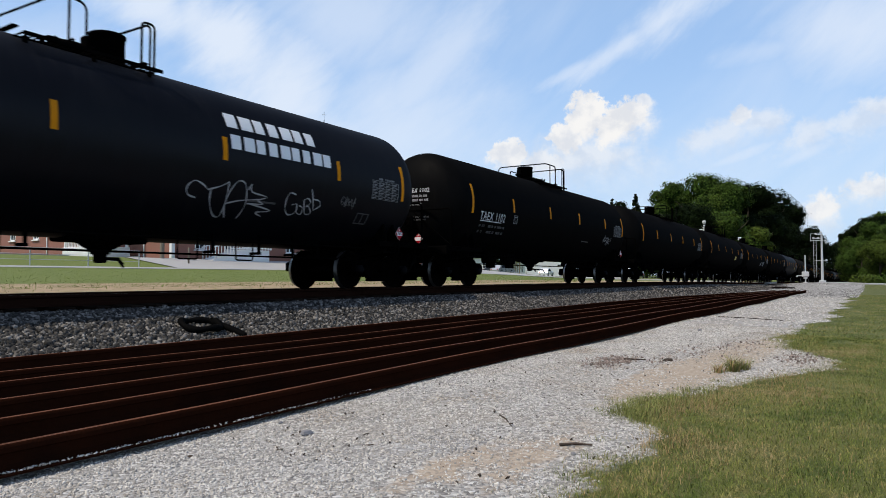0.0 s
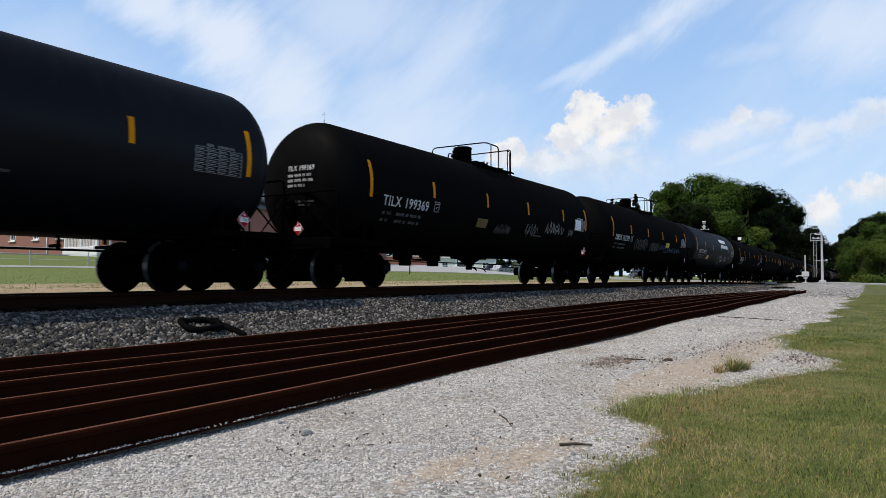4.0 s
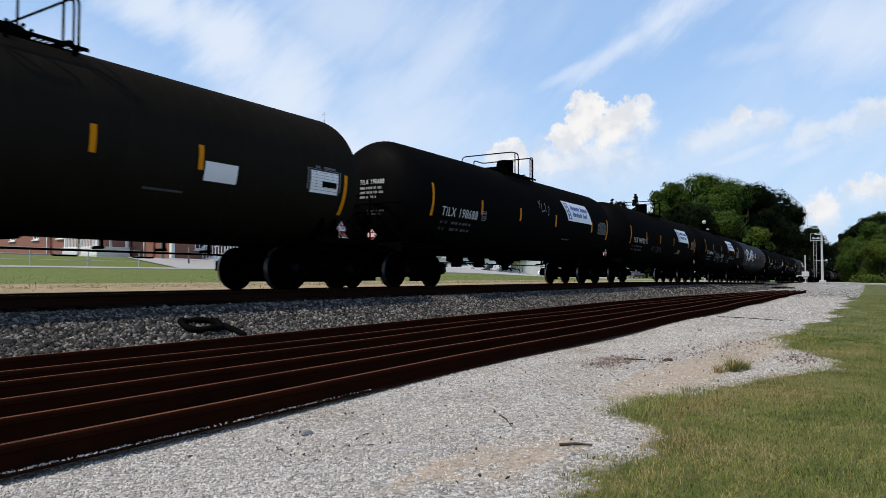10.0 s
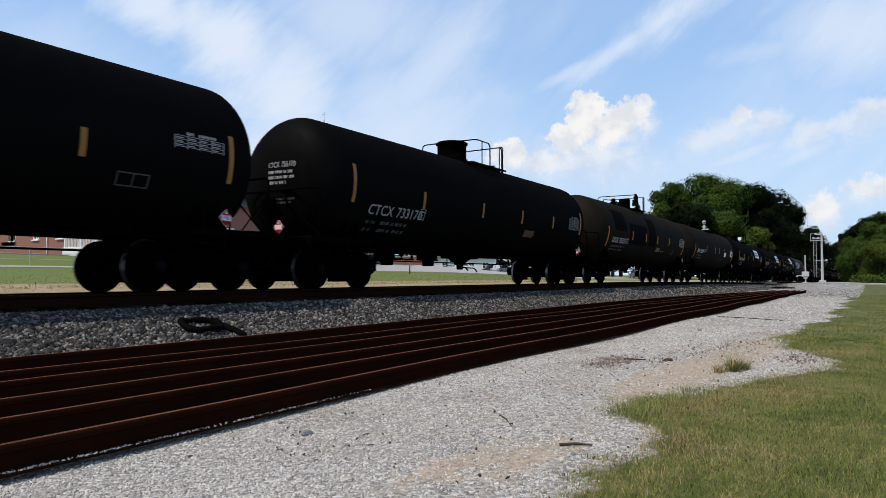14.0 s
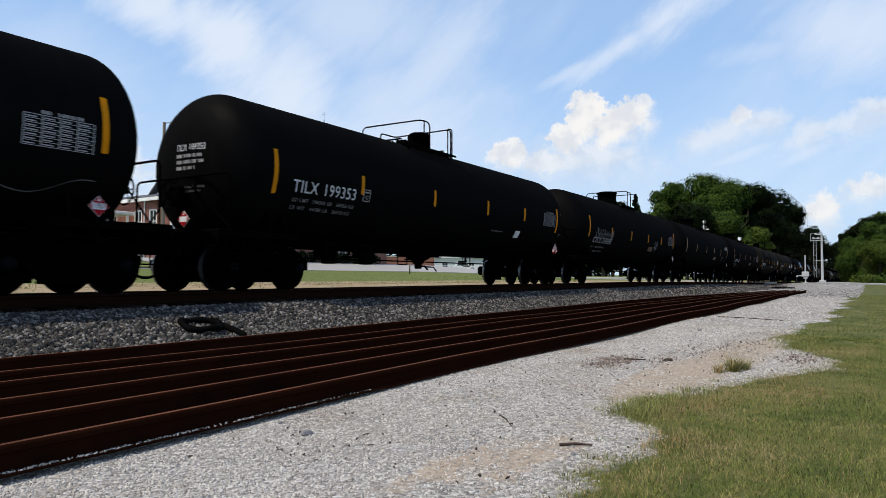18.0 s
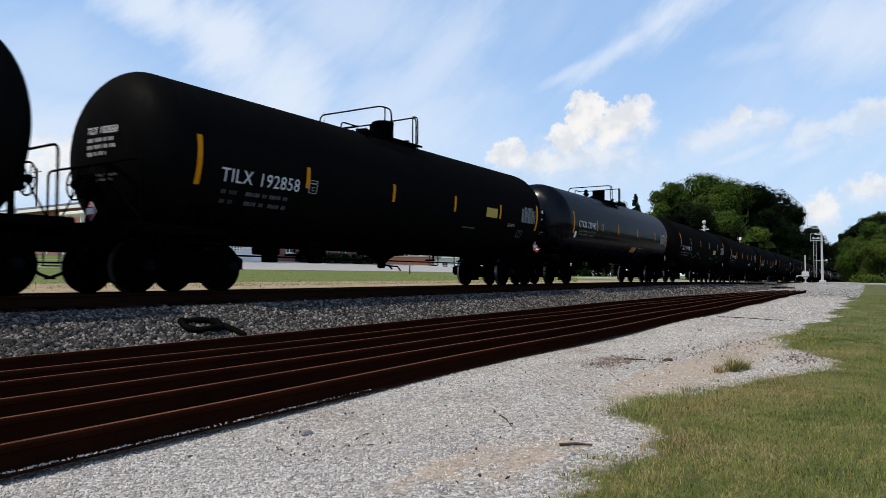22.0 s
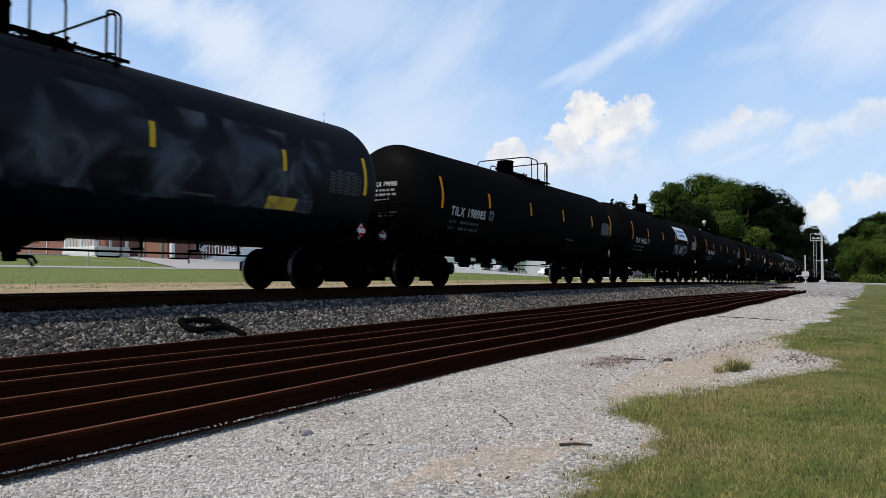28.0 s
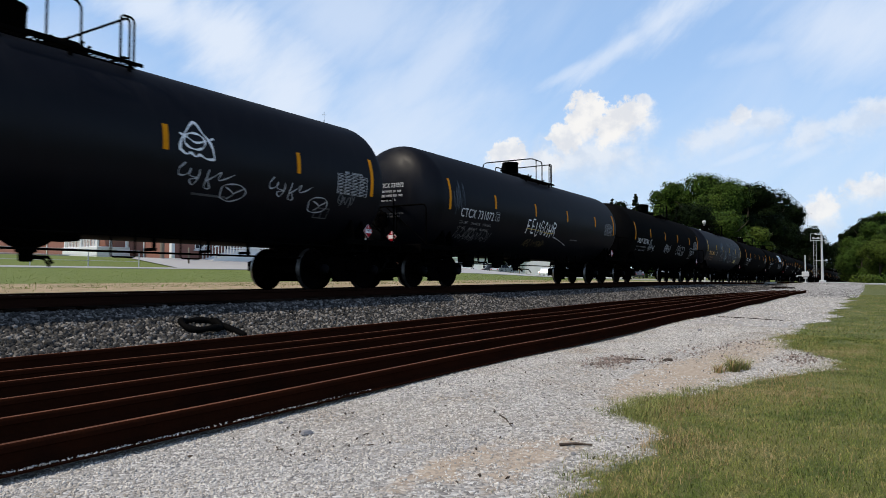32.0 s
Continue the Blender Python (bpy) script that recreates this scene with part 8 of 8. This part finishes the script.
# ---- clutter in the yard ----
def build_hose():
    x0, y0 = 6.68, 8.50
    s = Shape()
    pts = []
    for i in range(44):
        t = i / 43
        a = 2 * math.pi * 1.15 * t - 0.6
        px, py = x0 + 0.29 * math.cos(a), y0 + 0.26 * math.sin(a)
        pts.append((px, py, ground_z(px, py) + 0.06 + 0.05 * t + 0.02 * math.sin(a * 3)))
    px, py = pts[-1][:2]
    for i in range(1, 9):
        t = i / 8
        qx, qy = px + (7.10 - px) * t, py + (8.06 - py) * t + 0.05 * math.sin(t * 5)
        pts.append((qx, qy, ground_z(qx, qy) + 0.11 - 0.06 * t))
    s.tube(pts, [0.048 + 0.008 * math.sin(i * 0.8) for i in range(len(pts))], 8)
    solid("old_hose", s, "rubber", "twisted black rubber hose lying on the ballast", "hose")


build_hose()


def chunk(x, y, size, mat, name, label, cat, seed, stretch=(1, 1, 1), turn=0):
    rnd = random.Random(seed)
    s = Shape()
    prof = [(0.0, -0.35), (0.38, -0.3), (0.5, -0.05), (0.36, 0.22), (0.0, 0.32)]
    s.lathe(prof, 9, smooth=False)
    s.v = [(p[0] * size * stretch[0] * rnd.uniform(0.8, 1.2), p[1] * size * stretch[1] * rnd.uniform(0.8, 1.2), p[2] * size * stretch[2]) for p in s.v]
    solid(name, s, mat, label, cat, pose(x, y, ground_z(x, y) + 0.22 * size * stretch[2], 0, 0, turn))


M["grey_stone"] = material("grey_stone", (0.20, 0.20, 0.21), 0.85, 0, 0.25, 12)
M["dark_wood"] = material("dark_wood_scrap", (0.055, 0.038, 0.026), 0.85, 0, 0.3, 9)


def yard_point(px, py):
    """Ground place for a bearing offset and a drop below the horizon, both over the focal length."""
    d = 1.0 / py
    return place(px, d)


for i, (px, py, size, mat, name, label, st, turn) in enumerate((
        (-0.199, 0.2267, 0.075, "grey_stone", "stone", "blue-grey stone lying on the gravel", (1.3, 0.9, 0.8), 10),
        (-0.237, 0.2108, 0.035, "grey_stone", "stone", "small dark stone on the gravel", (1, 1, 1), 0), (-0.368, 0.2575, 0.03, "dark_wood", "wood_chip", "dark chip of wood on the gravel", (1, 1, 0.8), 0),
        (-0.112, 0.2283, 0.04, "dark_wood", "wood_chip", "dark chip of wood on the gravel", (1.4, 0.6, 0.4), 0), (-0.108, 0.2442, 0.06, "dark_wood", "wood_chip", "flat dark chip of wood on the gravel", (1.5, 0.3, 0.2), -30),
        (0.330, 0.1225, 0.10, "dark_wood", "wood_block", "small dark block of wood on the gravel", (1.4, 0.7, 0.7), -50), (0.270, 0.1333, 0.05, "dark_wood", "wood_chip", "dark chip of wood on the gravel", (1.2, 0.5, 0.4), 0),
        (0.377, 0.0783, 0.10, "grey_stone", "stone", "dark stone on the gravel", (1.2, 0.8, 0.6), 0), (0.19, 0.2600, 0.03, "grey_stone", "stone", "small grey stone on the gravel", (1, 1, 1), 0),
        (0.02, 0.30, 0.025, "dark_wood", "wood_chip", "tiny dark chip on the gravel", (1, 0.5, 0.4), 40))):
    x, y = yard_point(px, py)
    chunk(x, y, size, mat, name, label, "stone" if name == "stone" else "wood scrap", 60 + i, st, turn)


def stick(points, r, mat, label):
    s = Shape()
    pts = []
    for px, py in points:
        x, y = yard_point(px, py)
        pts.append((x, y, ground_z(x, y) + r * 1.2))
    s.tube(pts, [r, r * 0.9] + [r * 0.6] * (len(pts) - 2), 6)
    solid("stick", s, mat, label, "stick")


stick([(0.083, 0.2025), (0.092, 0.208), (0.099, 0.218)], 0.006, "dark_wood", "thin dry twig on the gravel")
stick([(0.170, 0.2475), (0.195, 0.2458), (0.218, 0.2480)], 0.009, "dark_wood", "dark stick lying at the gravel's edge")
stick([(0.265, 0.1213), (0.280, 0.1220), (0.297, 0.1218)], 0.012, "dark_wood", "dark stick on the gravel")
stick([(0.405, 0.0583), (0.44, 0.0600), (0.50, 0.0640)], 0.01, "rust", "rusty wire lying across the gravel")
for x, y, r in ((74.5, 7.6, 12), (73.2, 8.0, 80)):
    solid("old_tie", Shape().box((0, 0, 0), (0.24, 2.4, 0.18), 0.02), "tie", "dark old tie lying near the crossing", "railway tie", pose(x, y, ground_z(x, y) + 0.08, 0, 0, r))


def build_litter():
    """Brown bark and leaf scraps strewn on the gravel."""
    rng = np.random.default_rng(90)
    for cx, cy, rx, ry, n in ((7.9, 2.62, 0.9, 0.32, 420), (8.9, 2.1, 1.6, 0.35, 120), (9.3, 0.75, 1.0, 0.3, 160), (10.5, 1.6, 2.0, 0.5, 120)):
        a, q = rng.uniform(0, 2 * math.pi, n), np.sqrt(rng.random(n)) * rng.uniform(0.4, 1.0, n)
        x, y = cx + rx * q * np.cos(a), cy + ry * q * np.sin(a)
        z = np.array([ground_z(s, t) for s, t in zip(x, y)]) + 0.012
        stones("bark_litter", np.stack([x, y, z], 1), 0.010 + 0.022 * rng.random(n) ** 2, "litter", "brown bark scraps strewn on the gravel", 91 + n, 0.2)


def build_specks():
    """Small dark bits of wood and stone strewn over the yard."""
    rng = np.random.default_rng(95)
    n = 600
    x, y = scatter(rng, n, 2.8, 15.0, 0.9, 3.5, 1.5)
    keep = np.array([b > edge_y(a) + 0.05 for a, b in zip(x, y)])
    x, y = x[keep], y[keep]
    z = np.array([ground_z(s, t) for s, t in zip(x, y)]) + 0.008
    stones("dark_bits", np.stack([x, y, z], 1), 0.005 + 0.014 * rng.random(len(x)) ** 3, "dark_wood", "small dark bits of wood on the gravel", 96, 0.35)


build_specks()
M["litter"] = material("bark_litter", (0.25, 0.195, 0.165), 0.85, 0, 0.3, 10, 0.2, 60, 0.1, islands=0.5)
build_litter()


motions()
